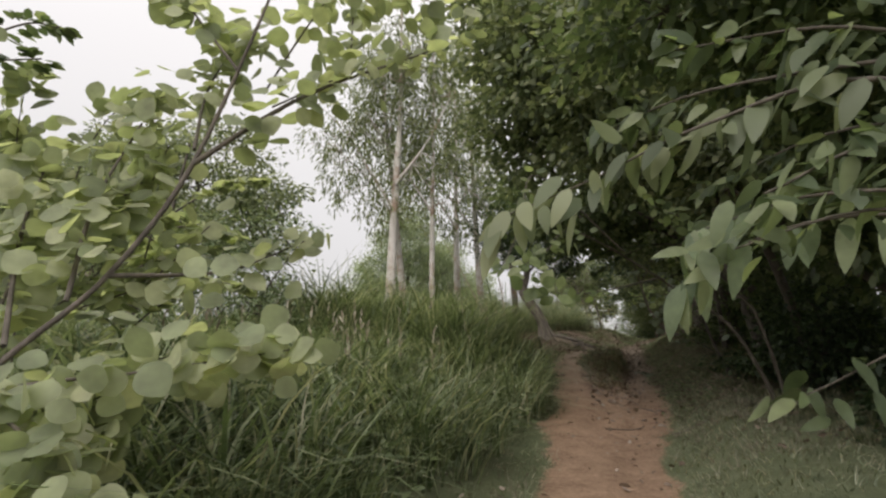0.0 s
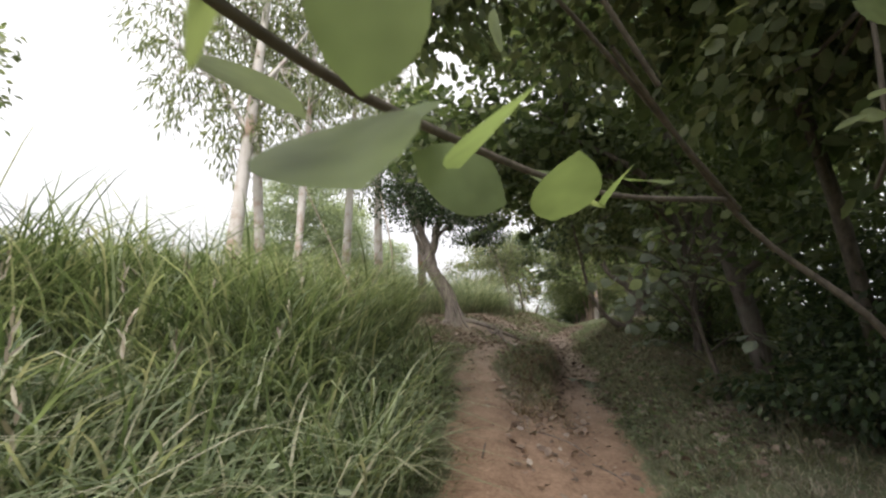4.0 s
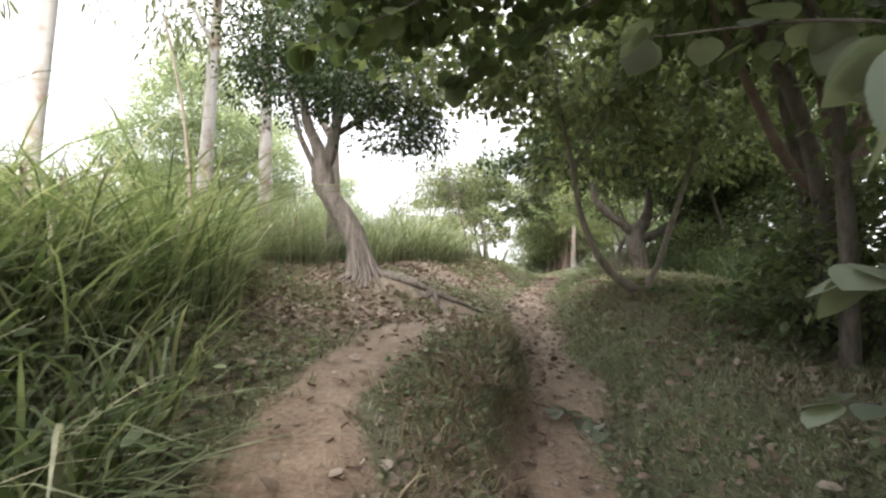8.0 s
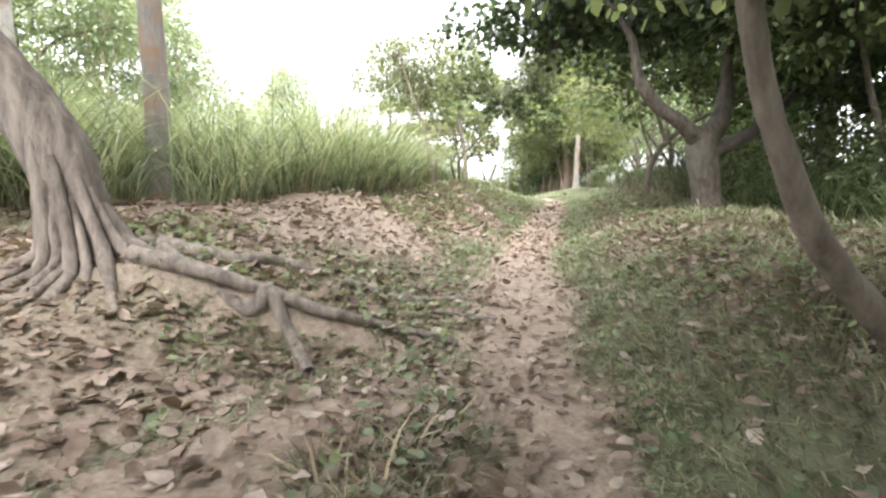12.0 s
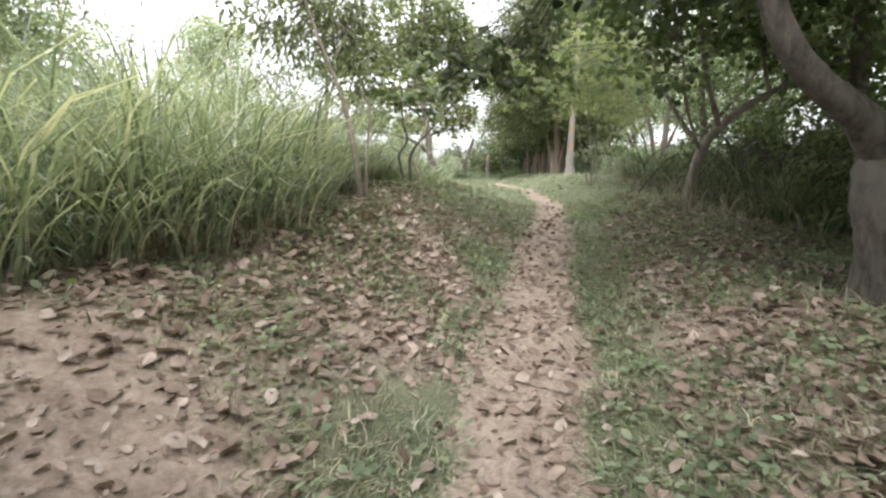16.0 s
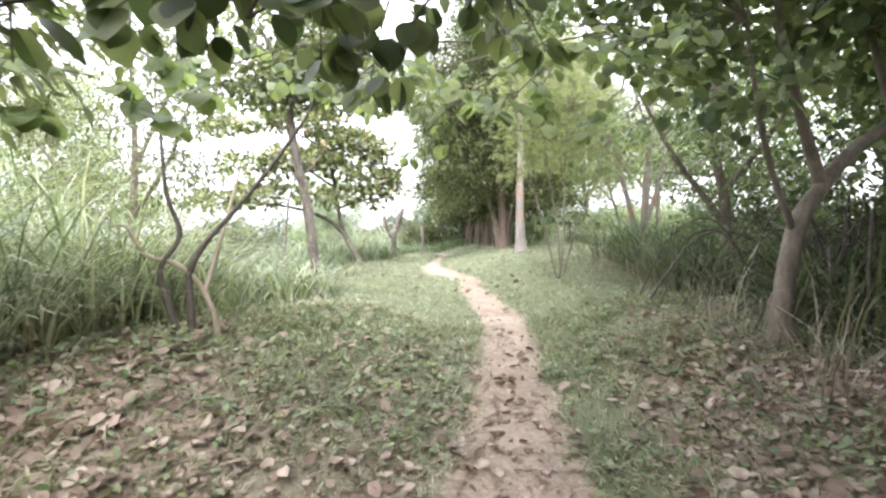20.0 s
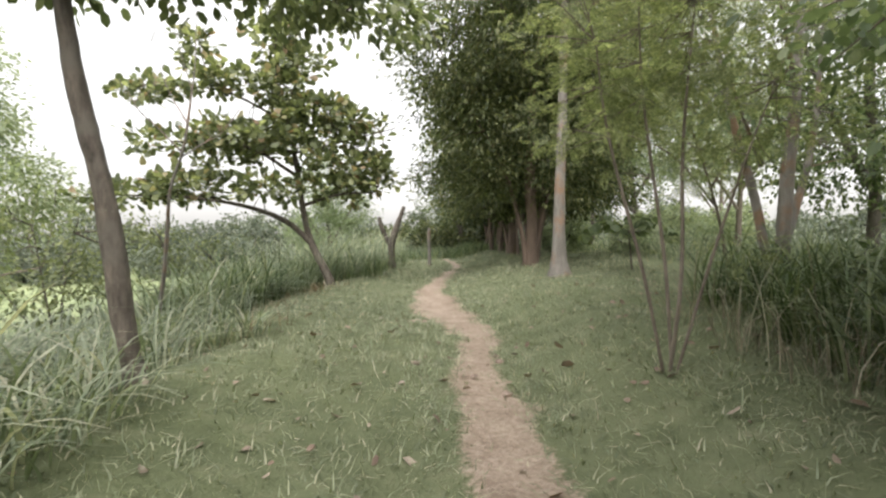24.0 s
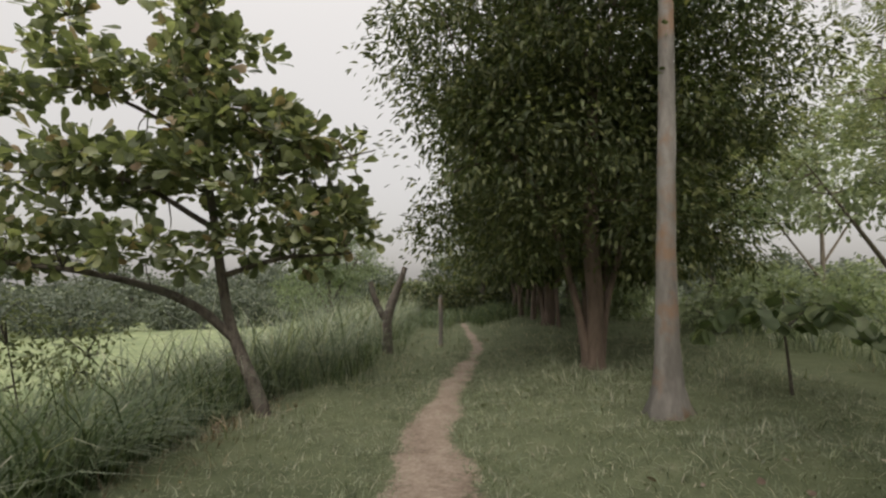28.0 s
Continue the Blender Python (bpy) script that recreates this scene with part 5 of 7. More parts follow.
for k, (bx, by, s) in enumerate([(10.6, 8.5, 1.1), (11.6, 13.5, 1.1), (13.0, 18.5, 1.0), (15.0, 22.0, 1.05), (17.2, 26.0, 1.1), (19.0, 30.5, 0.95), (21.5, 35.5, 0.8), (24.0, 45.0, 0.9), (22.0, 58.0, 1.0), (14.5, 58.0, 0.9), (27, 52, 1.0)]):
    tree("wood_tree", "tall leafy tree at the back of the wooded side", foot(bx, by),
         [(0, 0, 0, 0.15 * s), (0.1, 0, 1.5, 0.12 * s), (-0.1, 0, 3.2, 0.1 * s), (0, 0, 6.0 * s, 0.04)],
         [[(0, 0, 1.6, 0.07), (-0.8, 0.2, 3.0, 0.05), (-1.5, 0.3, 4.4, 0.02)], [(0, 0, 2.0, 0.07), (0.8, -0.3, 3.4, 0.05), (1.5, -0.4, 4.6, 0.02)]],
         [(-0.5, 0, 3.2 * s, 1.9, 1.9, 1.3), (0.6, 0, 4.6 * s, 2.1, 2.1, 1.4), (0, 0, 6.2 * s, 1.8, 1.8, 1.3)],
         330, 44, "diamond", 0.12, M_LIGHT if k % 2 else M_MID, M_BARK, 330 + k, twigs=40, group=BACK, spread=0.3)
# added trees: high crowns, mostly above the view, that keep light off the right verge
for k, (bx, by) in enumerate([(13.2, 21.9), (14.2, 24.8), (15.6, 27.6)]):
    tree("wood_tree", "tall spreading tree added to shade the wooded side", foot(bx, by),
         [(0, 0, 0, 0.16), (0.05, 0, 1.8, 0.13), (-0.1, 0, 3.6, 0.11), (-0.3, 0, 6.2, 0.04)],
         [[(0, 0, 3.0, 0.08), (-1.2, 0.2, 4.6, 0.05), (-3.0, 0.3, 5.6, 0.02)], [(0, 0, 3.4, 0.08), (0.9, -0.5, 4.8, 0.05), (1.6, -1.2, 6.2, 0.02)]],
         [(-3.0, 0.3, 5.4, 1.7, 2.0, 0.6), (-1.4, 0.2, 5.9, 1.9, 2.2, 0.8), (0.6, 0, 6.4, 2.2, 2.3, 1.0), (1.0, -1.0, 5.2, 1.6, 1.7, 0.8)],
         440, 44, "diamond", 0.15, M_MID, M_BARK, 322 + k, twigs=40, group=BACK, spread=0.32)
MEAD = "trees beyond the reed grass"
# haze over these trees is painted as a paler leaf green
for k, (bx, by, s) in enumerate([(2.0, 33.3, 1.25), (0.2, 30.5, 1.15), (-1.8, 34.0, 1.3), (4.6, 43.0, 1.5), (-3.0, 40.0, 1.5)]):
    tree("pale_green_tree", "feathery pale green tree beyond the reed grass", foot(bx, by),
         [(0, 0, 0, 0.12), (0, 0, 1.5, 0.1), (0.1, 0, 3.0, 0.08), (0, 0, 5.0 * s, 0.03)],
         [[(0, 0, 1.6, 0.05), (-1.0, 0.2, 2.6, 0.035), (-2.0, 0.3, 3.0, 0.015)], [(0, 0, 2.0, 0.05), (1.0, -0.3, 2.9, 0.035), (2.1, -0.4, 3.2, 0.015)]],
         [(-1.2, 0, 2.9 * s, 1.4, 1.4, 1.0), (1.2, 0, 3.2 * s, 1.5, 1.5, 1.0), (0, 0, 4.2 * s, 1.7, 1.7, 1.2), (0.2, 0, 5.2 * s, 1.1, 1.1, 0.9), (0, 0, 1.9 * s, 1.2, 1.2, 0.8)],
         620, 44, "diamond", 0.12, M_HAZE_PALE, M_TAN, 350 + k, twigs=60, group=MEAD, spread=0.3, flat=0.6)

# far belt of woodland round the valley, distance haze mixed into its leaf colour
far_rng = np.random.default_rng(5)
far_kinds = []
for k in range(3):
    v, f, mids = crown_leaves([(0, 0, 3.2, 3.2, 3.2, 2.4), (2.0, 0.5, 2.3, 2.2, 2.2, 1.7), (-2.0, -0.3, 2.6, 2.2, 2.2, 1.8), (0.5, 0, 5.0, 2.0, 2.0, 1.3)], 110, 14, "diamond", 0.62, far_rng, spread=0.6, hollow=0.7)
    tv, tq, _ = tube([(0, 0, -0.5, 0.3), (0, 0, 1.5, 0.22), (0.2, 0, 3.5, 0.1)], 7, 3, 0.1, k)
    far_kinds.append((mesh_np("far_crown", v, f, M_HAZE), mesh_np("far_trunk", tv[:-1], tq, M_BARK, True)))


def far_tree(x, y, z, s, k):
    thing = empty_at("far_tree", x, y, z, "round-headed far tree with distance haze in its leaf colour", "tree", "far belt of trees")
    thing.scale = (s, s, s * (0.85 + 0.3 * far_rng.random()))
    thing.rotation_euler = (0, 0, far_rng.random() * 6.28)
    for nm, me in (("crown", far_kinds[k][0]), ("trunk", far_kinds[k][1])):
        new(nm, me).parent = thing


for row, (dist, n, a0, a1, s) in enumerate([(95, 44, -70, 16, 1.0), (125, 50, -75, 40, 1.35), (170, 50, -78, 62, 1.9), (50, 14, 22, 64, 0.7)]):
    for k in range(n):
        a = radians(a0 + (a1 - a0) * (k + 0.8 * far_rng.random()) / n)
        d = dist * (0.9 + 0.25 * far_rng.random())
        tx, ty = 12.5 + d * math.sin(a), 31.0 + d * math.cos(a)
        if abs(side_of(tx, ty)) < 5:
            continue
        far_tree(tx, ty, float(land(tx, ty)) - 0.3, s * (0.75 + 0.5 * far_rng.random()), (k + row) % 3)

# ---- leaves close to the camera: branches of the trees beside the first rise ----
def spray(parent, branch, count, shape, size, mat, seed, droop=0.6, bark=M_TWIG, reach=0.05, tip=0.0):
    """A branch with stalked leaves along it, as parts of a tree."""
    rng = np.random.default_rng(seed)
    a = np.array(branch, float)
    stalk = part("branch", limb_mesh("branch", a, bark, 7, 6, 0.05, seed), parent)
    c = spline(a, 40)[:, :3]
    t = rng.integers(int(0.2 * len(c)), len(c), count)
    t[:4] = len(c) - 1
    tang = unit(np.gradient(c, axis=0))[t]
    sidew = unit(np.cross(tang, [0, 0, 1.0])) * np.where(np.arange(count) % 2, 1, -1)[:, None]
    loose = 0.25 if tip > -1 else 0.55
    axis = sidew * 0.8 + tang * 0.55 + rng.normal(size=(count, 3)) * loose
    axis[:, 2] -= droop
    nor = np.array([0, 0, 1.0]) + rng.normal(size=(count, 3)) * (loose + 0.1) + sidew * 0.3 + np.array([0, tip, 0])
    v, f = scatter(shape, c[t] + sidew * reach * rng.random((count, 1)) + rng.normal(size=(count, 3)) * (0.0 if tip > -1 else 0.05), axis, nor, size * (0.7 + 0.5 * rng.random(count)))
    part("foliage", mesh_np("foliage", v, f, mat), stalk)


def leafy_branch(parent, rows, twigs, leaves, shape, size, mat, seed, droop=0.6, length=0.3, tip=-0.6):
    """A bare branch with short leafy side twigs."""
    rng = np.random.default_rng(seed + 5000)
    a = np.array(rows, float)
    part("branch", limb_mesh("branch", a, M_TWIG, 7, 6, 0.05, seed), parent)
    c = spline(a, 30)[:, :3]
    for k in range(twigs):
        p = c[int(len(c) * (0.35 + 0.64 * (k + rng.random()) / twigs)) if k < twigs - 1 else -1]
        w = unit(rng.normal(size=3) * [1, 1, 0.5] + [0, 0, -0.35]) * length * (0.6 + 0.8 * rng.random())
        spray(parent, [(*p, 0.004), (*(p + w * 0.5 + [0, 0, 0.03]), 0.003), (*(p + w), 0.0015)], leaves, shape, size, mat, seed * 31 + k, droop, tip=tip)


b0 = foot(-0.15, 6.15)
round_leaf = empty_at("round_leaf_sapling", *b0, "young tree with round pale green leaves beside the path", "sapling")
part("trunk", limb_mesh("trunk", [(-0.15, 6.15, b0[2], 0.018), (0.1, 6.3, 1.2, 0.014), (0.44, 6.51, 1.7, 0.011), (0.65, 6.64, 1.99, 0.01), (0.86, 6.74, 2.44, 0.009), (1.11, 6.76, 3.19, 0.006), (1.2, 6.8, 3.6, 0.004)], M_BARK, 9, 6, 0.05, 3), round_leaf)
for k, (br, n) in enumerate([([(0.86, 6.74, 2.44, 0.012), (1.25, 6.86, 2.79, 0.008), (1.78, 6.99, 3.08, 0.004)], 26), ([(0.65, 6.64, 1.99, 0.01), (0.95, 6.9, 2.05, 0.006), (1.2, 7.2, 2.25, 0.003)], 14),
                             ([(0.3, 6.45, 1.5, 0.01), (0.6, 6.35, 1.62, 0.007), (0.95, 6.4, 1.66, 0.004), (1.3, 6.6, 1.72, 0.002)], 34), ([(0.4, 6.45, 1.62, 0.008), (0.75, 6.25, 1.5, 0.005), (0.9, 6.2, 1.35, 0.003)], 24),
                             ([(0.55, 6.6, 1.9, 0.01), (0.5, 6.75, 2.3, 0.007), (0.55, 6.9, 2.7, 0.004)], 30), ([(0.44, 6.51, 1.75, 0.01), (0.2, 6.8, 2.2, 0.007), (0.1, 7.0, 2.6, 0.004)], 36),
                             ([(0.86, 6.74, 2.5, 0.008), (0.8, 6.95, 2.9, 0.005), (0.9, 7.1, 3.3, 0.003)], 26), ([(1.0, 6.75, 2.85, 0.007), (0.75, 6.8, 3.2, 0.004), (0.6, 6.9, 3.5, 0.003)], 22),
                             ([(0.2, 6.35, 1.35, 0.01), (0.25, 6.7, 1.9, 0.007), (-0.1, 7.1, 2.3, 0.004)], 34), ([(1.11, 6.76, 3.19, 0.007), (1.5, 6.9, 3.35, 0.004), (1.9, 7.1, 3.4, 0.002)], 24)]):
    spray(round_leaf, br, int(3.4 * n), "fine_round", 0.092, M_ROUND, 400 + k, 0.3, tip=-1.05)
for k, br in enumerate([[(0.18, 6.87, 1.48), (0.43, 6.84, 1.61), (0.72, 6.81, 1.7), (1.07, 6.8, 1.75), (1.26, 6.8, 1.73)], [(0.27, 6.74, 1.6), (0.46, 6.76, 1.52), (0.56, 6.78, 1.42)], [(0.1, 6.81, 1.4), (0.26, 6.81, 1.33), (0.44, 6.81, 1.31)], [(0.1, 6.9, 1.4), (0.3, 6.9, 1.55), (0.62, 6.9, 1.6)],
                        [(-0.35, 7.54, 1.74), (-0.28, 7.39, 2.35), (-0.3, 7.29, 2.79), (-0.23, 7.2, 3.14)], [(-0.11, 7.44, 2.12), (-0.02, 7.33, 2.59), (0.19, 7.25, 2.94), (0.5, 7.22, 3.02)], [(-0.1, 7.59, 2.39), (0.24, 7.52, 2.65), (0.36, 7.47, 2.86)], [(0.06, 7.37, 1.98), (0.39, 7.34, 2.09), (0.7, 7.28, 2.35)],
                        [(-0.29, 7.41, 2.72), (-0.46, 7.35, 2.95)], [(-0.3, 7.3, 2.2), (0.1, 7.25, 2.35), (0.4, 7.2, 2.55)], [(-0.2, 7.4, 1.9), (0.15, 7.35, 2.15), (0.3, 7.3, 2.45)], [(0.89, 7.51, 3.1), (1.33, 7.46, 3.27), (1.71, 7.43, 3.38), (2.06, 7.38, 3.56)], [(1.33, 7.46, 3.27), (1.36, 7.37, 3.67)], [(0.95, 7.2, 3.0), (1.15, 7.1, 3.25), (1.3, 7.1, 3.5)]]):
    spray(round_leaf, [(*p, 0.006 * (1 - 0.25 * m)) for m, p in enumerate(br)], 72 if k < 11 else 36, "fine_round", 0.1, M_ROUND, 600 + k, 0.2, tip=-1.05)
dz = foot(-0.9, 7.6)
leaflet = empty_at("leaflet_tree", *dz, "small tree with rows of dark leaflets", "tree")
part("trunk", limb_mesh("trunk", [(-0.9, 7.6, dz[2], 0.04), (-0.95, 7.5, 2.0, 0.03), (-0.7, 7.3, 3.0, 0.02), (-0.4, 7.1, 3.6, 0.01)], M_BARK, 8, 6, 0.05, 21), leaflet)
for k, br in enumerate([[(-0.6, 7.2, 3.3), (-0.2, 7.1, 3.35), (0.05, 7.0, 3.25)], [(-0.5, 7.15, 3.5), (0.0, 7.0, 3.5), (0.4, 6.95, 3.45), (0.7, 6.9, 3.42)], [(-0.6, 7.2, 3.2), (-0.3, 7.1, 3.15), (-0.05, 7.05, 3.12)]]):
    spray(leaflet, [(*p, 0.006 - 0.001 * m) for m, p in enumerate(br)], 46, "oval", 0.075, M_MID, 640 + k, 0.2)
# the low crown that closes over the first rise
tree("shade_tree", "low dark tree hanging thick foliage over the path", foot(7.4, 12.9),
     [(0, 0, 0, 0.08), (-0.1, 0, 1.2, 0.07), (-0.7, -0.3, 2.6, 0.055), (-2.0, -1.0, 4.2, 0.035), (-2.6, -1.4, 5.4, 0.015)],
     [[(-0.5, -0.2, 2.2, 0.04), (-1.8, -1.0, 3.3, 0.03), (-3.4, -1.4, 4.2, 0.012)], [(-0.7, -0.3, 2.8, 0.04), (-2.4, -0.4, 3.8, 0.028), (-3.6, 0.0, 4.6, 0.012)]],
     [(-3.9, -1.4, 4.7, 0.9, 1.1, 0.9), (-3.2, -1.8, 3.7, 0.9, 1.0, 0.7), (-2.6, -1.2, 5.0, 1.2, 1.3, 1.1), (-2.4, -0.7, 3.9, 1.2, 1.2, 0.9), (-3.6, -0.4, 5.4, 1.1, 1.2, 0.9), (-1.6, -2.0, 3.2, 1.0, 1.2, 1.0), (-4.6, -1.0, 5.4, 0.8, 0.9, 0.8), (-4.3, -0.8, 6.4, 1.0, 1.0, 0.8), (-4.35, 0.1, 4.6, 0.75, 0.7, 0.6), (-3.9, 0.2, 3.95, 0.65, 0.7, 0.5), (-3.7, 0.0, 4.7, 0.6, 0.7, 0.5)],
     860, 32, "oval", 0.12, M_BANK, M_TWIG, 205, twigs=60, group=CANOPY, spread=0.27)
tree("shade_tree", "dark tree spreading low leafy branches above the verge", foot(6.3, 8.0),
     [(0, 0, 0, 0.07), (-0.2, 0, 1.2, 0.06), (-0.7, 0.1, 2.4, 0.05), (-1.4, 0.2, 3.6, 0.02)],
     [[(-0.5, 0.05, 1.9, 0.04), (-1.2, -0.5, 2.8, 0.028), (-2.0, -0.8, 3.4, 0.012)], [(-0.6, 0.1, 2.2, 0.04), (-1.5, 0.5, 3.0, 0.028), (-2.5, 0.7, 3.7, 0.012)]],
     [(-2.0, -0.7, 3.5, 0.8, 0.8, 0.5), (-1.5, 0.4, 3.2, 1.0, 1.0, 0.6), (-2.6, 0.7, 3.8, 0.8, 0.9, 0.5), (-0.6, 0.2, 2.6, 1.0, 1.1, 0.7), (-1.2, 0.2, 4.2, 1.2, 1.2, 0.6)],
     400, 30, "oval", 0.12, M_MID, M_TWIG, 206, twigs=60, group=CANOPY, spread=0.25)
b1 = foot(-1.0, 9.3)
round_b = empty_at("round_leaf_sapling", *b1, "bushy young tree with round pale green leaves on the bank", "sapling")
part("trunk", limb_mesh("trunk", [(-1.0, 9.3, b1[2], 0.04), (-0.8, 9.2, 1.9, 0.03), (-0.5, 9.1, 2.8, 0.018), (-0.3, 9.0, 3.6, 0.008)], M_BARK, 8, 6, 0.05, 4), round_b)
for k in range(22):
    u = np.random.default_rng(430 + k)
    s0 = np.array([-0.85, 9.2, 1.7]) + np.array([0.35, -0.1, 1.3]) * u.random()
    w = unit(u.normal(size=3) * [1, 1, 0.45]) * (0.7 + 0.5 * u.random())
    spray(round_b, [(*s0, 0.01), (*(s0 + w * 0.5 + [0, 0, 0.1]), 0.007), (*(s0 + w), 0.003)], 60, "round", 0.11, M_ROUND, 460 + k, 0.3)

b2 = foot(4.9, 6.6)
lance = empty_at("long_leaf_tree", *b2, "tree with long pointed leaves hanging over the path", "tree")
part("trunk", limb_mesh("trunk", [(4.9, 6.6, b2[2], 0.07), (4.8, 6.65, 1.4, 0.055), (4.5, 6.7, 2.4, 0.04), (4.2, 6.7, 3.3, 0.02)], M_BARK, 9, 6, 0.05, 5), lance)
for k, (br, n) in enumerate([([(4.5, 6.7, 2.4, 0.02), (3.6, 6.75, 2.75, 0.012), (3.05, 7.06, 2.72, 0.008), (2.58, 7.32, 2.56, 0.005), (2.1, 7.38, 2.38, 0.003)], 44), ([(4.6, 6.68, 2.2, 0.014), (3.5, 6.6, 2.4, 0.008), (2.95, 6.6, 2.22, 0.004)], 20),
                             ([(4.7, 6.65, 1.9, 0.012), (3.6, 6.75, 2.2, 0.007), (2.85, 6.85, 2.05, 0.003)], 18), ([(4.4, 6.7, 2.7, 0.014), (3.7, 6.9, 3.1, 0.008), (3.0, 7.2, 3.2, 0.004)], 24), ([(4.3, 6.7, 2.9, 0.014), (3.4, 7.6, 3.2, 0.008), (2.9, 8.2, 3.2, 0.004)], 30),
                             ([(4.6, 6.7, 2.0, 0.012), (4.0, 7.4, 2.5, 0.007), (3.5, 8.0, 2.5, 0.003)], 26), ([(4.7, 6.65, 1.6, 0.01), (3.9, 6.9, 1.75, 0.006), (3.3, 7.1, 1.5, 0.003)], 14), ([(4.4, 6.7, 2.6, 0.012), (4.2, 7.8, 3.0, 0.008), (4.0, 8.8, 3.0, 0.004)], 30)]):
    spray(lance, br, 52 if k == 0 else int(2.2 * n), "fine_lance", 0.22 if k == 0 else 0.165, M_BANK if k == 0 else M_MID, 500 + k, 1.0 if k == 0 else 0.6, tip=-1.0)

spray(lance, [(4.5, 6.7, 2.1, 0.012), (3.7, 7.2, 2.3, 0.008), (3.3, 7.6, 2.2, 0.005), (3.15, 7.72, 2.08, 0.003)], 14, "fine_lance", 0.28, M_LIGHT, 517, 2.2)
spray(lance, [(4.6, 6.68, 2.2, 0.012), (3.7, 7.2, 2.42, 0.008), (3.15, 7.5, 2.32, 0.004)], 16, "fine_lance", 0.22, M_LIGHT, 515, 1.2)
b3 = foot(5.6, 10.9)
slender = empty_at("slender_tree", *b3, "pair of slender crooked stems with round leaves beside the path", "tree")
part("trunk", limb_mesh("trunk", [(5.6, 10.9, b3[2], 0.028), (5.4, 10.85, 1.55, 0.022), (5.07, 10.81, 2.11, 0.018), (4.49, 10.81, 2.54, 0.012), (3.6, 10.2, 2.9, 0.007)], M_TWIG, 9, 6, 0.06, 6), slender)
part("limb", limb_mesh("limb", [(5.68, 10.87, b3[2], 0.026), (5.6, 10.85, 1.5, 0.022), (5.39, 10.75, 2.18, 0.018), (5.13, 10.71, 2.57, 0.014), (5.0, 10.6, 3.4, 0.01)], M_TWIG, 9, 6, 0.06, 7), slender)
for k, (br, n, sz) in enumerate([([(4.3, 10.7, 2.62, 0.012)] + [(3.45, 9.95, 2.38, 0.006), (2.96, 9.42, 2.28, 0.005), (2.76, 9.14, 2.26, 0.0041), (2.65, 8.98, 2.24, 0.0031), (2.56, 8.86, 2.25, 0.0022), (2.52, 8.79, 2.27, 0.0012)], 26, 0.125), ([(4.4, 10.75, 2.6, 0.012)] + [(3.22, 9.97, 2.99, 0.006), (2.81, 9.57, 2.71, 0.005), (2.64, 9.3, 2.59, 0.0041), (2.53, 9.13, 2.49, 0.0031)], 26, 0.11),
                                 ([(3.8, 10.3, 2.85, 0.01)] + [(2.82, 9.72, 3.51, 0.006), (2.53, 9.16, 2.9, 0.005), (2.39, 8.98, 2.59, 0.0041), (2.3, 8.87, 2.44, 0.0031)], 13, 0.11), ([(5.0, 10.7, 2.7, 0.01), (4.4, 9.9, 3.0, 0.006), (3.7, 9.4, 3.1, 0.003)], 40, 0.12)]):
    spray(slender, br, int(1.25 * n), "oval_round", sz, M_OVER, 520 + k, 0.1, tip=-1.9)
b4 = foot(6.9, 14.2)
broadleaf = empty_at("broad_leaf_bush", *b4, "bush with broad dull green leaves beside the path", "shrub")
part("trunk", limb_mesh("trunk", [(6.9, 14.2, b4[2], 0.035), (6.7, 14.2, 1.9, 0.028), (6.5, 14.2, 2.6, 0.018), (6.4, 14.3, 3.3, 0.008)], M_BARK, 8, 6, 0.06, 8), broadleaf)
for k, (br, n) in enumerate([([(6.6, 14.2, 2.3, 0.012), (6.1, 14.2, 2.85, 0.008), (5.75, 14.2, 2.9, 0.004)], 12), ([(6.6, 14.2, 2.2, 0.012), (6.2, 14.3, 2.5, 0.007), (5.85, 14.4, 2.5, 0.004)], 10), ([(6.5, 14.2, 2.5, 0.012), (6.2, 13.6, 2.8, 0.007), (5.95, 13.2, 2.75, 0.004)], 14),
                             ([(6.7, 14.2, 2.0, 0.012), (6.6, 13.6, 2.2, 0.007), (6.4, 13.1, 2.1, 0.004)], 14), ([(6.45, 14.2, 2.9, 0.01), (6.1, 14.6, 3.2, 0.006), (5.7, 15.0, 3.3, 0.003)], 14), ([(6.75, 14.2, 1.8, 0.01), (6.5, 14.6, 2.1, 0.006), (6.3, 14.9, 2.1, 0.003)], 12)]):
    spray(broadleaf, br, n, "fine_round", 0.14, M_PALE, 540 + k, 0.45)
for k, br in enumerate([[(6.5, 14.2, 2.4), (5.9, 13.8, 2.68), (5.45, 13.7, 2.74), (5.17, 13.77, 2.66)], [(6.4, 14.1, 2.2), (5.9, 13.75, 2.5), (5.62, 13.7, 2.48), (5.46, 13.72, 2.4)], [(6.5, 14.2, 2.9), (6.0, 13.7, 3.05), (5.65, 13.62, 3.2)], [(6.5, 14.2, 2.6), (6.0, 13.7, 2.8), (5.77, 13.65, 2.66)], [(6.3, 14.1, 2.2), (5.9, 13.75, 2.3), (5.55, 13.72, 2.25)]]):
    spray(broadleaf, [(*p, 0.007 - 0.0015 * m) for m, p in enumerate(br)], 11, "fine_round", 0.115, M_PALE, 790 + k, 0.9, tip=-0.9)

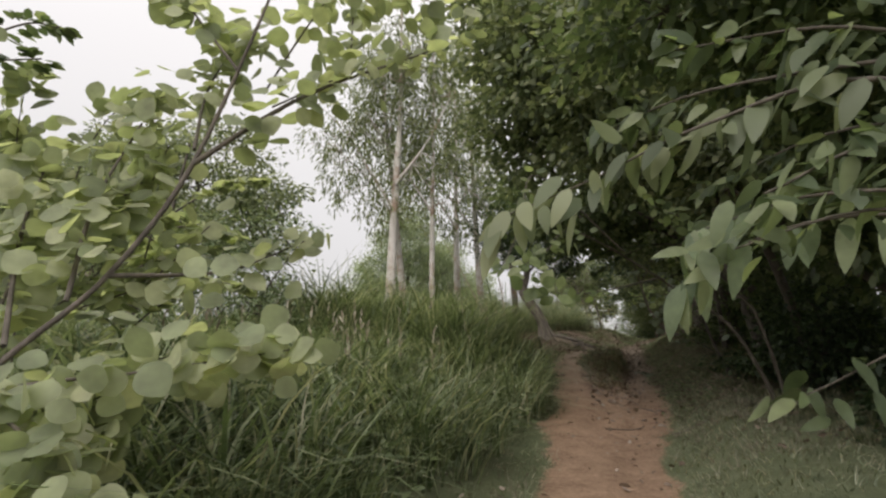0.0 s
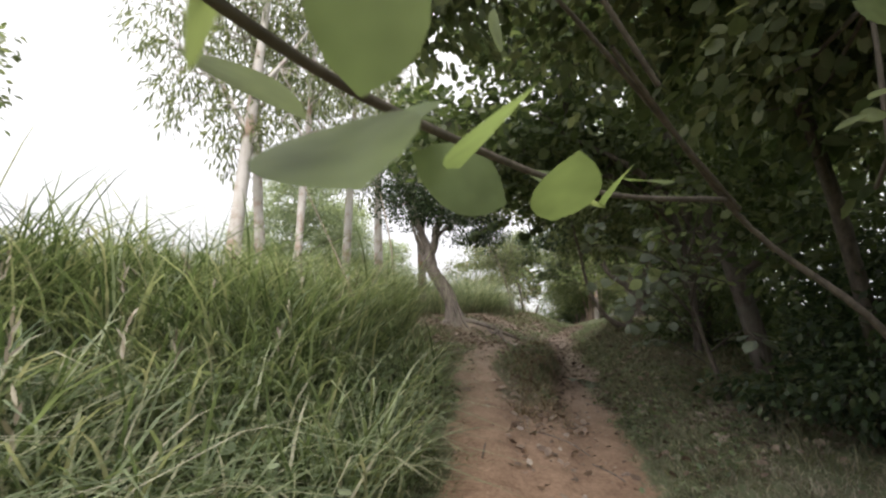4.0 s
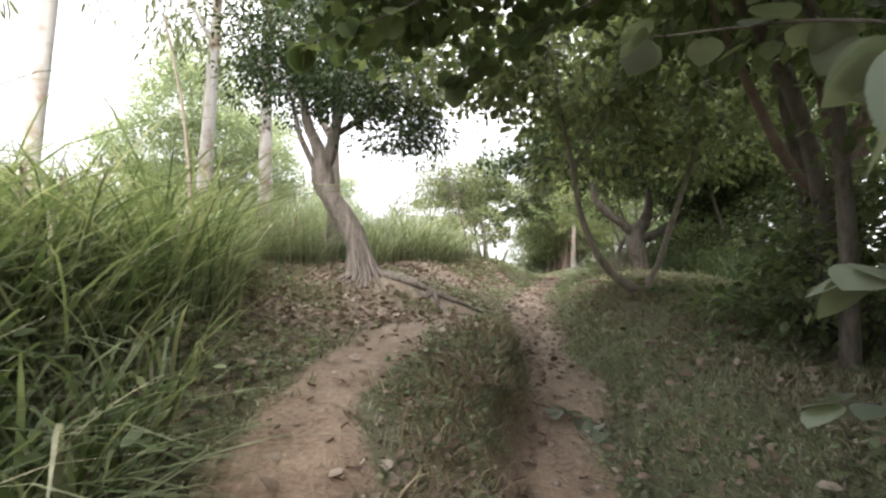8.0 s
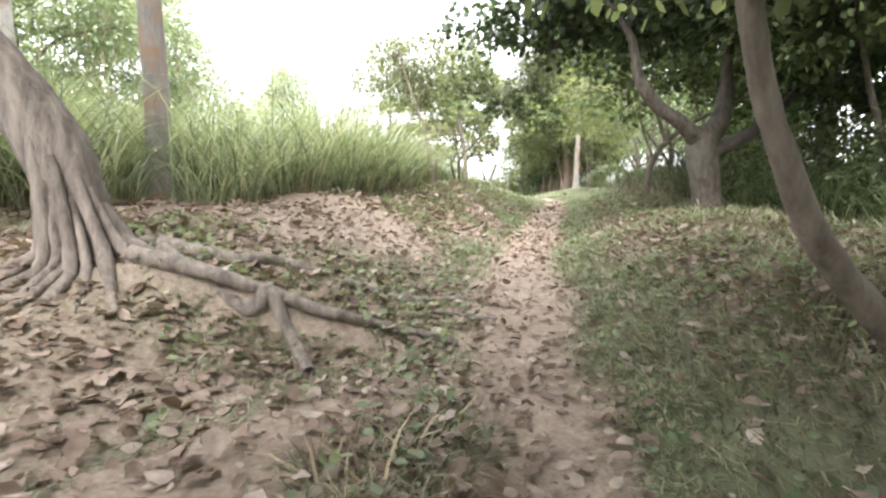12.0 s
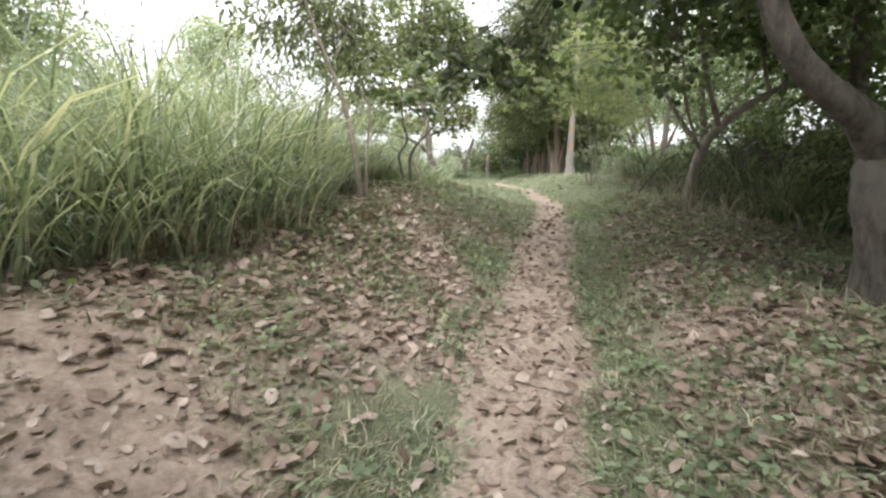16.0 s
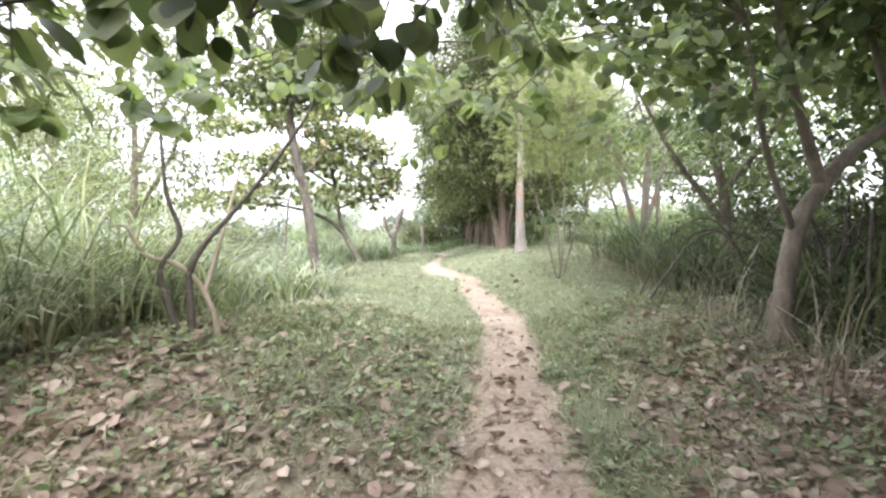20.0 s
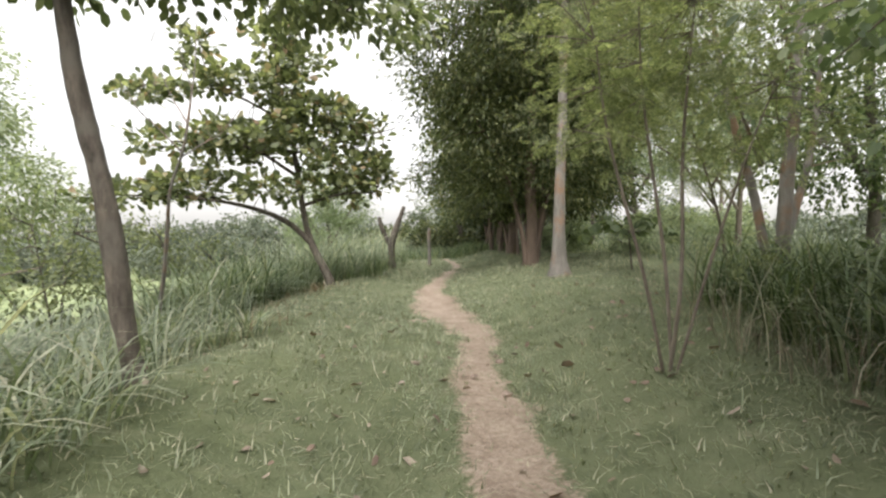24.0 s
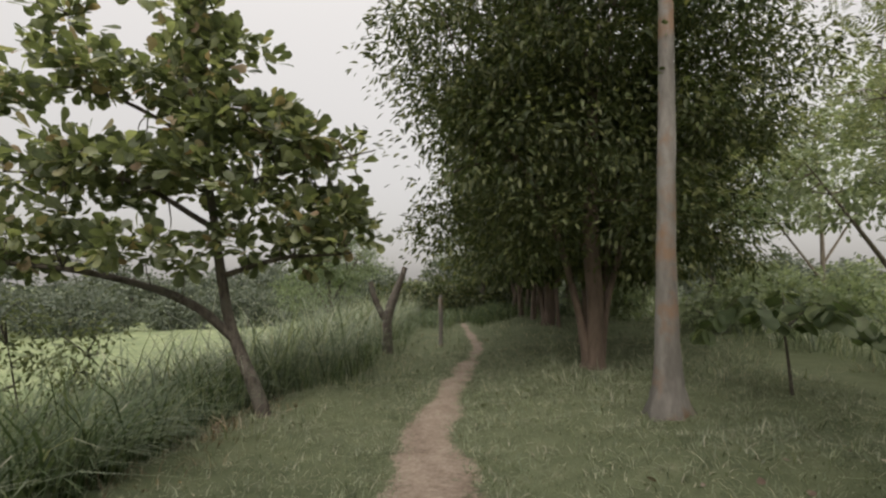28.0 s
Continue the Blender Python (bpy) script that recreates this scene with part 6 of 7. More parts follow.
for k, br in enumerate([[(6.12, 13.1, 2.61), (5.64, 12.83, 2.64), (5.33, 12.68, 2.67), (5.15, 12.62, 2.62)], [(6.1, 13.02, 3.2), (5.79, 12.87, 3.28), (5.59, 12.8, 3.28), (5.48, 12.78, 3.21)], [(6.42, 13.3, 2.99), (5.83, 13.19, 3.09), (5.55, 13.15, 3.06), (5.44, 13.13, 2.98)], [(6.45, 13.82, 3.67), (5.73, 13.66, 3.54), (5.37, 13.61, 3.36), (5.14, 13.62, 3.23)], [(6.36, 13.72, 3.0), (5.89, 13.62, 2.84), (5.61, 13.59, 2.73), (5.44, 13.61, 2.44)]]):
    spray(broadleaf, [(6.4, 14.15, 2.75, 0.01)] + [(*p, 0.006 - 0.001 * m) for m, p in enumerate(br)], 20, "oval_round", 0.11, M_OVER if k < 3 else M_PALE, 960 + k, 0.35, tip=-1.0)

arch = empty_at("arching_branch_tree", *foot(8.0, 16.3), "slim tree reaching one leafy branch across the path", "tree")
az0 = float(land(8.0, 16.3))
part("trunk", limb_mesh("trunk", [(8.0, 16.3, az0 - 0.05, 0.06), (7.9, 16.2, az0 + 1.2, 0.05), (7.5, 16.0, az0 + 2.2, 0.04), (6.8, 15.9, 4.25, 0.03)], M_BARK, 8, 6, 0.06, 9), arch)
for k, (br, n) in enumerate([([(6.8, 15.9, 4.25, 0.02), (5.6, 16.0, 4.15, 0.012), (4.9, 16.1, 3.85, 0.006), (4.5, 16.1, 3.65, 0.003)], 40), ([(6.4, 15.95, 4.22, 0.012), (5.8, 16.4, 4.0, 0.007), (5.4, 16.6, 3.75, 0.003)], 30), ([(6.6, 15.9, 4.25, 0.012), (6.0, 15.3, 4.1, 0.007), (5.5, 15.0, 3.95, 0.003)], 34), ([(5.6, 16.0, 4.15, 0.01), (5.0, 15.5, 4.2, 0.006), (4.4, 15.3, 4.1, 0.003)], 30)]):
    spray(arch, br, n, "round", 0.13, M_MID, 560 + k, 0.5)

tree("arching_branch_tree", "slim tree closing the canopy with broad leaves", foot(8.6, 16.9),
     [(0, 0, 0, 0.07), (-0.3, -0.1, 1.6, 0.06), (-1.2, -0.4, 2.5, 0.045), (-2.8, -0.8, 2.9, 0.025), (-3.9, -1.0, 3.1, 0.01)],
     [[(-1.8, -0.5, 2.7, 0.03), (-2.6, 0.1, 3.3, 0.02), (-3.2, 0.5, 3.9, 0.01)]],
     [(-4.4, -1.0, 2.95, 0.8, 0.8, 0.5), (-3.6, -1.2, 2.8, 0.8, 0.8, 0.4), (-3.5, 0.5, 3.7, 1.0, 1.0, 0.6), (-2.4, -0.4, 3.2, 0.9, 0.9, 0.5), (-4.6, 0.2, 3.8, 0.8, 0.8, 0.5), (-2.6, 0.5, 3.0, 0.9, 0.6, 0.5), (-3.5, 0.6, 2.85, 0.7, 0.6, 0.45), (-3.9, 0.2, 3.1, 0.8, 0.6, 0.4)],
     200, 28, "round", 0.12, M_MID, M_BARK, 207, twigs=60, group=CANOPY, spread=0.25)

# ---- roots across the path, stems, sticks and clods ----
def ground_root(label, pts, r0, r1, seed):
    rows = []
    for k, (px, py) in enumerate(pts):
        r = r0 + (r1 - r0) * k / (len(pts) - 1)
        rows.append((px, py, float(land(px, py)) + r * 0.6 + 0.012, r))
    b = rows[0]
    thing = empty_at("surface_root", b[0], b[1], b[2] - 0.02, label, "root", "roots lying bare on the ground")
    part("root", limb_mesh("root", rows, M_ROOT, 9, 7, 0.08, seed), thing)


ground_root("long bare root running from the bent tree to the path", [(5.38, 20.95), (5.79, 20.9), (6.13, 20.93), (6.42, 20.9), (6.8, 21.05), (7.19, 21.01)], 0.05, 0.024, 1)
ground_root("thick bare root lying among leaves", [(5.5, 21.05), (5.94, 20.88), (6.08, 20.9), (6.17, 20.86), (6.25, 20.7), (6.3, 20.55)], 0.06, 0.035, 5)
ground_root("thick bare root lying among leaves", [(5.45, 21.2), (5.83, 21.21), (6.02, 21.39), (6.19, 21.42), (6.36, 21.46)], 0.055, 0.03, 2)
ground_root("bare forked root across leaf litter", [(6.5, 21.46), (6.74, 21.51), (6.94, 21.56), (7.16, 21.66), (7.38, 21.78)], 0.036, 0.024, 3)
ground_root("short bare root end in the path", [(7.15, 21.47), (7.3, 21.43), (7.4, 21.38), (7.57, 21.37)], 0.026, 0.014, 4)
for k, pts in enumerate([[(3.55, 18.2, -0.05, 0.02), (3.5, 18.2, 0.8, 0.018), (3.4, 18.2, 1.7, 0.015), (3.2, 18.2, 2.6, 0.01)], [(3.1, 16.0, -0.05, 0.018), (2.85, 16.0, 0.7, 0.015), (2.5, 16.0, 1.5, 0.012), (2.0, 16.0, 2.5, 0.006)]]):
    px, py = pts[0][:2]
    zb = float(land(px, py))
    st = empty_at("bare_sapling", px, py, zb, "thin bare leaning stem standing in grass", "sapling")
    part("stem", limb_mesh("stem", [(a, b, zb + c, d) for a, b, c, d in pts], M_STRAWB, 7, 6, 0.08, 60 + k), st)


def stone(rng, size):
    me = bmesh.new()
    bmesh.ops.create_icosphere(me, subdivisions=1, radius=size)
    for v in me.verts:
        v.co *= 0.75 + 0.5 * rng.random()
        v.co.z *= 0.6
    data = bpy.data.meshes.new("clod")
    me.to_mesh(data)
    me.free()
    data.materials.append(M_STONE)
    return data


stones = [stone(S, 0.04) for k in range(6)]
for k in range(110):
    py = 11.5 + 24 * S.random() if k > 50 else 15.5 + 5.5 * S.random()
    px = float(interp(py, TRAIL_X)) + S.normal() * 0.28
    ob = tagged(new("clod", stones[k % 6]), "small lump of dried reddish earth on the path", "clod", "clods on the path")
    sc = 0.35 + 0.8 * S.random()
    ob.scale = (sc, sc, sc)
    ob.location = (px, py, float(land(px, py)) + 0.008)
    ob.rotation_euler = (0, 0, S.random() * 6)
# dry tufts on the ridge between the ruts and at the path's edges
ridge = lambda x, y: smooth((x - interp(y, LEFT_X) - 0.25 - 0.25 * value_noise(x, y, 0.3, 58)) / 0.25) * smooth((interp(y, TRAIL_X) - 0.15 - 0.3 * value_noise(x, y, 0.25, 59) - x) / 0.25) * smooth((y - 13.6 - 0.9 * value_noise(x, y, 0.4, 60)) / 1.2)
x, y = sow(G, 3000, 3.2, 8.5, 12.0, 21, ridge)
grass_stuff("ridge_tufts", "brown drooping grass on the ridge between ruts", x, y, G, M_RUST, 0.2, 0.012, 3, 0.12, 10, 1.2, 0.9)
x, y = sow(G, 600, 3.2, 8.5, 14.8, 21, ridge)
grass_stuff("ridge_grass", "thin green grass on the ridge between ruts", x, y, G, M_VERGE, 0.13, 0.011, 2, 0.1, 7, 1.0, 0.8)
x, y = sow(G, 26000, 1, 12, 9, 30, lambda x, y: np.where((side_of(x, y) > -4.5) & (side_of(x, y) < 4.2), 0.55 * np.clip(1 - 1.4 * trail_masks(x, y)[0], 0, 1) * smooth((value_noise(x, y, 0.8, 55) - 0.3) / 0.3), 0))
grass_stuff("dry_grass", "thin straw-coloured dry grass among fallen leaves", x, y, G, M_DRY, 0.14, 0.007, 2, 0.1, 6, 1.2, 0.6)
# green patches through the leaf litter
def patches(x, y):
    e = trail_masks(x, y)[0]
    left = smooth((value_noise(x, y, 0.75, 91) - np.where(y < 20, 0.2, 0.22)) / 0.22)
    right = smooth((value_noise(x, y, 0.6, 92) - np.where(y < 19.5, 0.38, 0.2)) / 0.25)
    return np.clip(1 - 1.5 * e, 0, 1) * np.where(side_of(x, y) < 0, left, right)


x, y = sow(G, 80000, 1, 15, 12.5, 30.5, lambda x, y: np.where((side_of(x, y) > -5) & (side_of(x, y) < 4.5), patches(x, y), 0))
grass_stuff("green_patches", "short green weeds growing through the leaf litter", x, y, G, M_VERGE, 0.1, 0.013, 2, 0.14, 7, 1.3, 0.8)
x, y = sow(G, 20000, 2, 15, 12.5, 30, lambda x, y: np.where((side_of(x, y) > -4.5) & (side_of(x, y) < 4), patches(x, y) * 0.7, 0))
n = len(x) * 5
wx, wy = np.repeat(x, 5) + G.normal(size=n) * 0.06, np.repeat(y, 5) + G.normal(size=n) * 0.06
v, f = scatter("oval", np.stack([wx, wy, land(wx, wy) + 0.015 + 0.06 * G.random(n)], 1), np.stack([G.normal(size=n), G.normal(size=n), 0.25 + 0.2 * G.normal(size=n)], 1), np.array([0, 0, 1.0]) + 0.4 * G.normal(size=(n, 3)), 0.045 * (0.6 + 0.8 * G.random(n)))
tagged(new("ground_weeds", mesh_np("ground_weeds", v, f, M_LIGHT)), "small round-leaved weeds creeping among fallen leaves", "weeds", kind="stuff")
# leafy weeds along the bank's foot
x, y = sow(G, 450, 0, 4.4, 8.5, 16, lambda x, y: np.where((x < interp(y, LEFT_X) - 0.45) & (x > interp(y, LEFT_X) - 2.2), smooth((value_noise(x, y, 1.1, 57) - 0.35) / 0.3), 0))
n = len(x) * 14
wx, wy = np.repeat(x, 14) + G.normal(size=n) * 0.12, np.repeat(y, 14) + G.normal(size=n) * 0.12
axis = np.stack([G.normal(size=n), G.normal(size=n), 0.3 + 0.2 * G.normal(size=n)], 1)
v, f = scatter("oval", np.stack([wx, wy, land(wx, wy) + 0.05 + 0.4 * G.random(n)], 1), axis, np.array([0, 0, 1.0]) + 0.4 * G.normal(size=(n, 3)), 0.09 * (0.6 + 0.7 * G.random(n)))
tagged(new("weeds", mesh_np("weeds", v, f, M_LIGHT)), "low leafy green weeds at the bank's foot", "weeds", kind="stuff")

# a reddish trunk with crossing limbs behind the verge
tree("crossed_tree", "reddish slim tree with crossing limbs under the canopy", foot(8.75, 17.1),
     [(0, 0, -0.05, 0.11), (0, 0, 0.4, 0.085), (0.05, -0.05, 1.0, 0.08), (0.1, -0.1, 1.5, 0.075), (0.5, -0.2, 2.3, 0.05), (0.9, -0.2, 3.2, 0.03)],
     [[(0.05, -0.05, 1.1, 0.05), (-0.35, 0, 1.5, 0.045), (-0.8, 0, 2.3, 0.035), (-1.2, 0.1, 3.3, 0.015)], [(0.08, -0.08, 1.35, 0.05), (0.05, 0, 2.0, 0.04), (-0.1, 0, 3.0, 0.02)], [(0.15, -0.1, 1.5, 0.045), (0.7, 0, 1.8, 0.035), (1.4, 0, 2.2, 0.02)]],
     [(0, 0, 3.6, 1.6, 1.6, 0.8), (1.2, 0, 2.8, 1.0, 1.2, 0.7)], 200, 28, "oval", 0.12, M_MID, M_RED, 188, twigs=40, group=CANOPY, spread=0.24)

bare = empty_at("bare_tree", *foot(10.1, 35.72), "thin nearly leafless tree standing in weeds", "tree")
bz = float(land(10.1, 35.72))
part("trunk", limb_mesh("trunk", [(10.1, 35.72, bz - 0.1, 0.03), (10.26, 35.57, 3.53, 0.024), (10.34, 35.5, 4.14, 0.021), (10.4, 35.42, 4.66, 0.018), (10.54, 35.4, 5.1, 0.016), (10.62, 35.42, 5.6, 0.011), (10.68, 35.45, 6.1, 0.007), (10.7, 35.5, 6.9, 0.003)], M_TRUNKW, 8, 6, 0.06, 71), bare)
for k, row in enumerate([[(10.53, 35.4, 5.06, 0.011), (10.3, 35.42, 5.32, 0.007), (10.12, 35.46, 5.5, 0.005), (10.0, 35.5, 5.74, 0.002)], [(10.5, 35.4, 5.0, 0.011), (10.72, 35.5, 5.18, 0.008), (10.9, 35.6, 5.32, 0.005), (11.1, 35.7, 5.62, 0.002)], [(10.58, 35.41, 5.4, 0.008), (10.4, 35.46, 5.75, 0.005), (10.24, 35.5, 6.25, 0.002)], [(10.64, 35.43, 5.75, 0.006), (10.52, 35.5, 6.2, 0.004), (10.44, 35.55, 6.7, 0.002)]]):
    part("limb", limb_mesh("limb", row, M_TRUNKW, 6, 5, 0.05, 72 + k), bare)
    for m in range(9):
        u = np.random.default_rng(700 + 10 * k + m)
        i = 1 if m < 4 else 2
        p = np.array(row[i][:3]) + (np.array(row[min(i + 1, len(row) - 1)][:3]) - np.array(row[i][:3])) * u.random() * 0.9
        a, ln = u.random() * 6.28, 0.25 + 0.4 * u.random()
        q = p + np.array((math.cos(a) * 0.6, math.sin(a) * 0.5, 0.45 + 0.4 * u.random())) * ln * 0.5
        r = q + np.array((math.cos(a) * 0.5 + 0.2 * u.normal(), math.sin(a) * 0.5, 0.5 + 0.5 * u.random())) * ln * 0.5
        part("twig", limb_mesh("twig", [(*p, 0.0028), (*q, 0.002), (*r, 0.001)], M_TRUNKW, 4, 4, 0.03, 90 + m), bare)
for k, (hx, hy, s) in enumerate([(7.6, 35.5, 1.0), (8.6, 37.5, 0.9), (6.2, 33.8, 1.0), (9.6, 41.0, 0.8)]):
    shrub("slope_shrub", "thin pale shrub on the slope below the path", hx, hy, [(0, 0, 1.4 * s, 0.8, 0.8, 0.6), (0.4, 0.3, 2.1 * s, 0.7, 0.7, 0.5), (-0.4, 0, 2.6 * s, 0.6, 0.6, 0.4)], 90, 22, "diamond", 0.085, M_GREY, 720 + k, spread=0.2, group="shrubs on the slope")
# feathered seed heads standing above the grass
x, y = sow(G, 900, -4, 8, 9, 31, lambda x, y: np.where(((y < 20) & (x < interp(y, LEFT_X) - 1.4)) | ((y > 24) & (x < np.interp(y, [24, 25, 28, 31], [4.5, 5.6, 7.2, 7.0]))), 0.7, 0))
n = len(x)
hh = np.where(y < 20, 0.85, 1.75) * (0.8 + 0.4 * G.random(n))
base = np.stack([x, y, land(x, y)], 1)
az = G.random(n) * 6.28
v1, f1 = blades(base, hh, np.full(n, 0.006), G.random(n) * 0.5, az, 3, G.random(n) * 0.15)
m = 7
tipz = np.repeat(base + np.stack([np.cos(az) * hh * 0.12, np.sin(az) * hh * 0.12, hh * 0.86], 1), m, axis=0)
off = np.tile(np.linspace(0, 0.2, m), n)
tipz[:, 2] += off
ax = np.stack([G.normal(size=n * m) * 0.35, G.normal(size=n * m) * 0.35, np.ones(n * m)], 1)
v2, f2 = scatter("sickle", tipz, ax, G.normal(size=(n * m, 3)), np.full(n * m, 0.09))
vv, ff = join([(v1, f1), (v2, f2)])
tagged(new("seed_heads", mesh_np("seed_heads", vv, ff, M_DRY)), "dry feathered seed heads above the tall grass", "grass", kind="stuff")

tree("canopy_tree", "tall dark tree closing the canopy above the path", foot(9.3, 17.6),
     [(0, 0, 0, 0.12), (-0.2, 0, 1.5, 0.1), (-0.6, 0, 3.2, 0.085), (-1.2, 0.1, 5.5, 0.05)],
     [[(-0.6, 0, 3.0, 0.05), (-1.6, 0.2, 4.4, 0.035), (-2.8, 0.3, 5.4, 0.015)], [(-0.9, 0.05, 4.2, 0.05), (-0.2, 0.6, 5.4, 0.03), (0.4, 1.2, 6.6, 0.015)]],
     [(-1.8, 0.2, 6.2, 1.7, 1.7, 0.9), (-0.4, 0.3, 6.6, 1.8, 1.8, 1.1)],
     120, 32, "oval", 0.14, M_MID, M_BARK, 189, twigs=40, group=CANOPY, spread=0.3)


# ---- things of the last stretch ----
def overhang(parent, rows, count, size, mat, seed, droop=0.4):
    spray(parent, [(*p, 0.006 - 0.0012 * k) for k, p in enumerate(rows)], count, "round", size, mat, seed, droop)


# one long branch of the slanting tree hangs its leaves over the path
for k, rows in enumerate([[(13.35, 28.1, 5.0), (12.4, 28.3, 5.35), (11.5, 28.4, 5.3), (10.7, 28.5, 5.1)], [(12.2, 28.3, 5.32), (11.6, 28.1, 5.1), (11.2, 28.1, 4.85), (11.0, 28.1, 4.62)], [(11.6, 28.4, 5.28), (11.2, 28.6, 5.0), (10.9, 28.6, 4.8), (10.75, 28.55, 4.66)], [(11.0, 28.45, 5.18), (10.5, 28.3, 5.05), (10.2, 28.4, 4.85), (10.1, 28.5, 4.78)],
                          [(12.7, 28.2, 5.25), (12.2, 27.7, 5.2), (11.7, 27.6, 5.0), (11.4, 27.6, 4.9)], [(11.9, 28.35, 5.3), (11.3, 28.9, 5.25), (10.7, 29.2, 5.1), (10.4, 29.3, 4.95)], [(12.5, 28.3, 5.3), (12.0, 28.0, 5.15), (11.8, 27.95, 4.95), (11.75, 27.95, 4.8)], [(10.8, 28.5, 5.12), (10.1, 28.8, 5.2), (9.6, 29.0, 5.1), (9.3, 29.1, 5.0)]]):
    leafy_branch(slant, [(*p, 0.007 - 0.0012 * m) for m, p in enumerate(rows)], 7, 10, "fine_round", 0.095, M_OVER, 900 + k, 0.9, 0.28)
# leafy ends of the broad tree's heavy limb, low over the path
for k, rows in enumerate([[(9.85, 26.75, 4.9), (9.49, 26.54, 4.7), (9.17, 26.42, 4.49), (8.93, 26.38, 4.27), (8.72, 26.45, 4.14)], [(9.99, 26.82, 5.1), (9.6, 26.62, 4.82), (9.3, 26.5, 4.66), (9.04, 26.48, 4.63)], [(9.79, 26.76, 4.79), (9.52, 26.63, 4.56), (9.29, 26.48, 4.4), (9.12, 26.48, 4.33)], [(9.98, 26.81, 4.93), (9.71, 26.67, 4.64), (9.61, 26.59, 4.44)], [(9.66, 26.62, 5.06), (9.22, 26.43, 4.75), (8.99, 26.39, 4.66)], [(10.22, 26.95, 5.07), (10.01, 26.9, 4.78), (10.1, 26.75, 4.63)], [(10.48, 27.2, 5.28), (10.36, 27.11, 4.96), (10.45, 26.96, 4.77)]]):
    leafy_branch(broad, [(9.85, 24.5, 5.85, 0.014), (9.95, 25.5, 5.45, 0.009)] + [(*p, 0.006 - 0.001 * m) for m, p in enumerate(rows)], 9, 11, "fine_round", 0.09, M_MID, 920 + k, 0.7, 0.26)


ov = foot(7.9, 28.3)
over = empty_at("round_leaf_tree", *ov, "small tree reaching round-leaved branches beside the path", "tree")
part("trunk", limb_mesh("trunk", [(7.9, 28.3, ov[2], 0.02), (7.93, 28.25, ov[2] + 0.8, 0.016), (8.05, 28.15, 4.5, 0.012), (8.35, 27.95, 4.95, 0.007)], M_BARK, 8, 6, 0.06, 31), over)
for k, rows in enumerate([[(8.3, 28.0, 4.75), (8.6, 27.85, 4.72), (8.84, 27.73, 4.63), (9.12, 27.62, 4.56), (9.35, 27.53, 4.39)], [(8.4, 27.95, 4.85), (8.79, 27.76, 4.86), (9.01, 27.67, 4.79), (9.26, 27.57, 4.66), (9.45, 27.49, 4.5)], [(8.25, 28.05, 4.5), (8.52, 28.07, 4.51), (8.77, 27.97, 4.52), (8.83, 27.94, 4.47)]]):
    overhang(over, rows, 30, 0.1, M_OVER, 740 + k, 0.3)

# a heap of dead branches under the trees
heap_rng = np.random.default_rng(81)
heap = empty_at("brush_heap", 14.7, 28.2, float(land(14.7, 28.2)), "dark heap of dead bent branches under the trees", "brush heap")
tangle = []
for k in range(130):
    a = heap_rng.normal() * 0.5 + (0 if k % 2 else math.pi)
    hx, hy = 14.7 + heap_rng.normal() * 0.4, 28.2 + heap_rng.normal() * 0.7
    ln, up = 0.7 + 0.8 * heap_rng.random(), 0.3 + 0.9 * heap_rng.random()
    r = 0.006 + 0.014 * heap_rng.random() ** 2
    ca, sa = math.cos(a), math.sin(a)
    ends = [(hx - ca * ln * u, hy - sa * ln * u) for u in (0.5, 0.1, -0.3, -0.6)]
    hs = (0.0, up * 0.8, up * 0.75, up * 0.15)
    rows = [(ex, ey, float(land(ex, ey)) + h + 0.01, r * (1 - 0.2 * m)) for m, ((ex, ey), h) in enumerate(zip(ends, hs))]
    if k < 14:
        part("branch", limb_mesh("branch", rows, M_TWIG, 6, 5, 0.08, k), heap)
    else:
        v, q, _ = tube(rows, 5, 4, 0.08, k)
        tangle.append((v[:-1], q))
tv, tq = join(tangle)
tagged(part("twigwork", mesh_np("twigwork", tv, tq, M_TWIG, True), heap), "tangle of thin dead twigs", kind="stuff")
# dry stalks along the wooded verge
x, y = sow(G, 420, 12, 18, 25.5, 33, lambda x, y: np.where((side_of(x, y) > 1.7) & (side_of(x, y) < 3.2), smooth((value_noise(x, y, 1.0, 61) - 0.35) / 0.3), 0))
grass_stuff("dry_stalks", "dry brown grass stalks along the wooded verge", x, y, G, M_DRY, 0.8, 0.01, 4, 0.15, 8, 0.8, 0.7)
# slender trunks in the shade beyond the figs
for k in range(12):
    u = np.random.default_rng(820 + k)
    gy = 45 + 16 * u.random()
    gx = float(interp(gy, TRAIL_X)) + 1.8 + 3.4 * u.random()
    r = 0.05 + 0.05 * u.random()
    le = u.normal() * 0.35
    tree("grove_tree", "slender dark-trunked tree in the shaded grove", foot(gx, gy), [(0, 0, -0.05, r * 1.6), (le * 0.2, 0, 0.5, r), (le, 0, 2.2, r * 0.8), (le * 1.4, 0, 4.0, r * 0.4)],
         [[(le * 0.6, 0, 1.3, r * 0.5), (le * 0.6 + 0.6, 0.2, 2.2, r * 0.4), (le + 1.0, 0.3, 3.2, r * 0.2)]],
         [(le, 0, 3.2, 1.5, 1.5, 1.0), (le + 0.5, 0, 4.6, 1.5, 1.5, 1.1), (le, 0, 2.2, 1.2, 1.2, 0.45)], 120, 24, "diamond", 0.19, M_DEEP, M_RED, 830 + k, twigs=20, sides=8, group="shaded grove beside the path", spread=0.3)
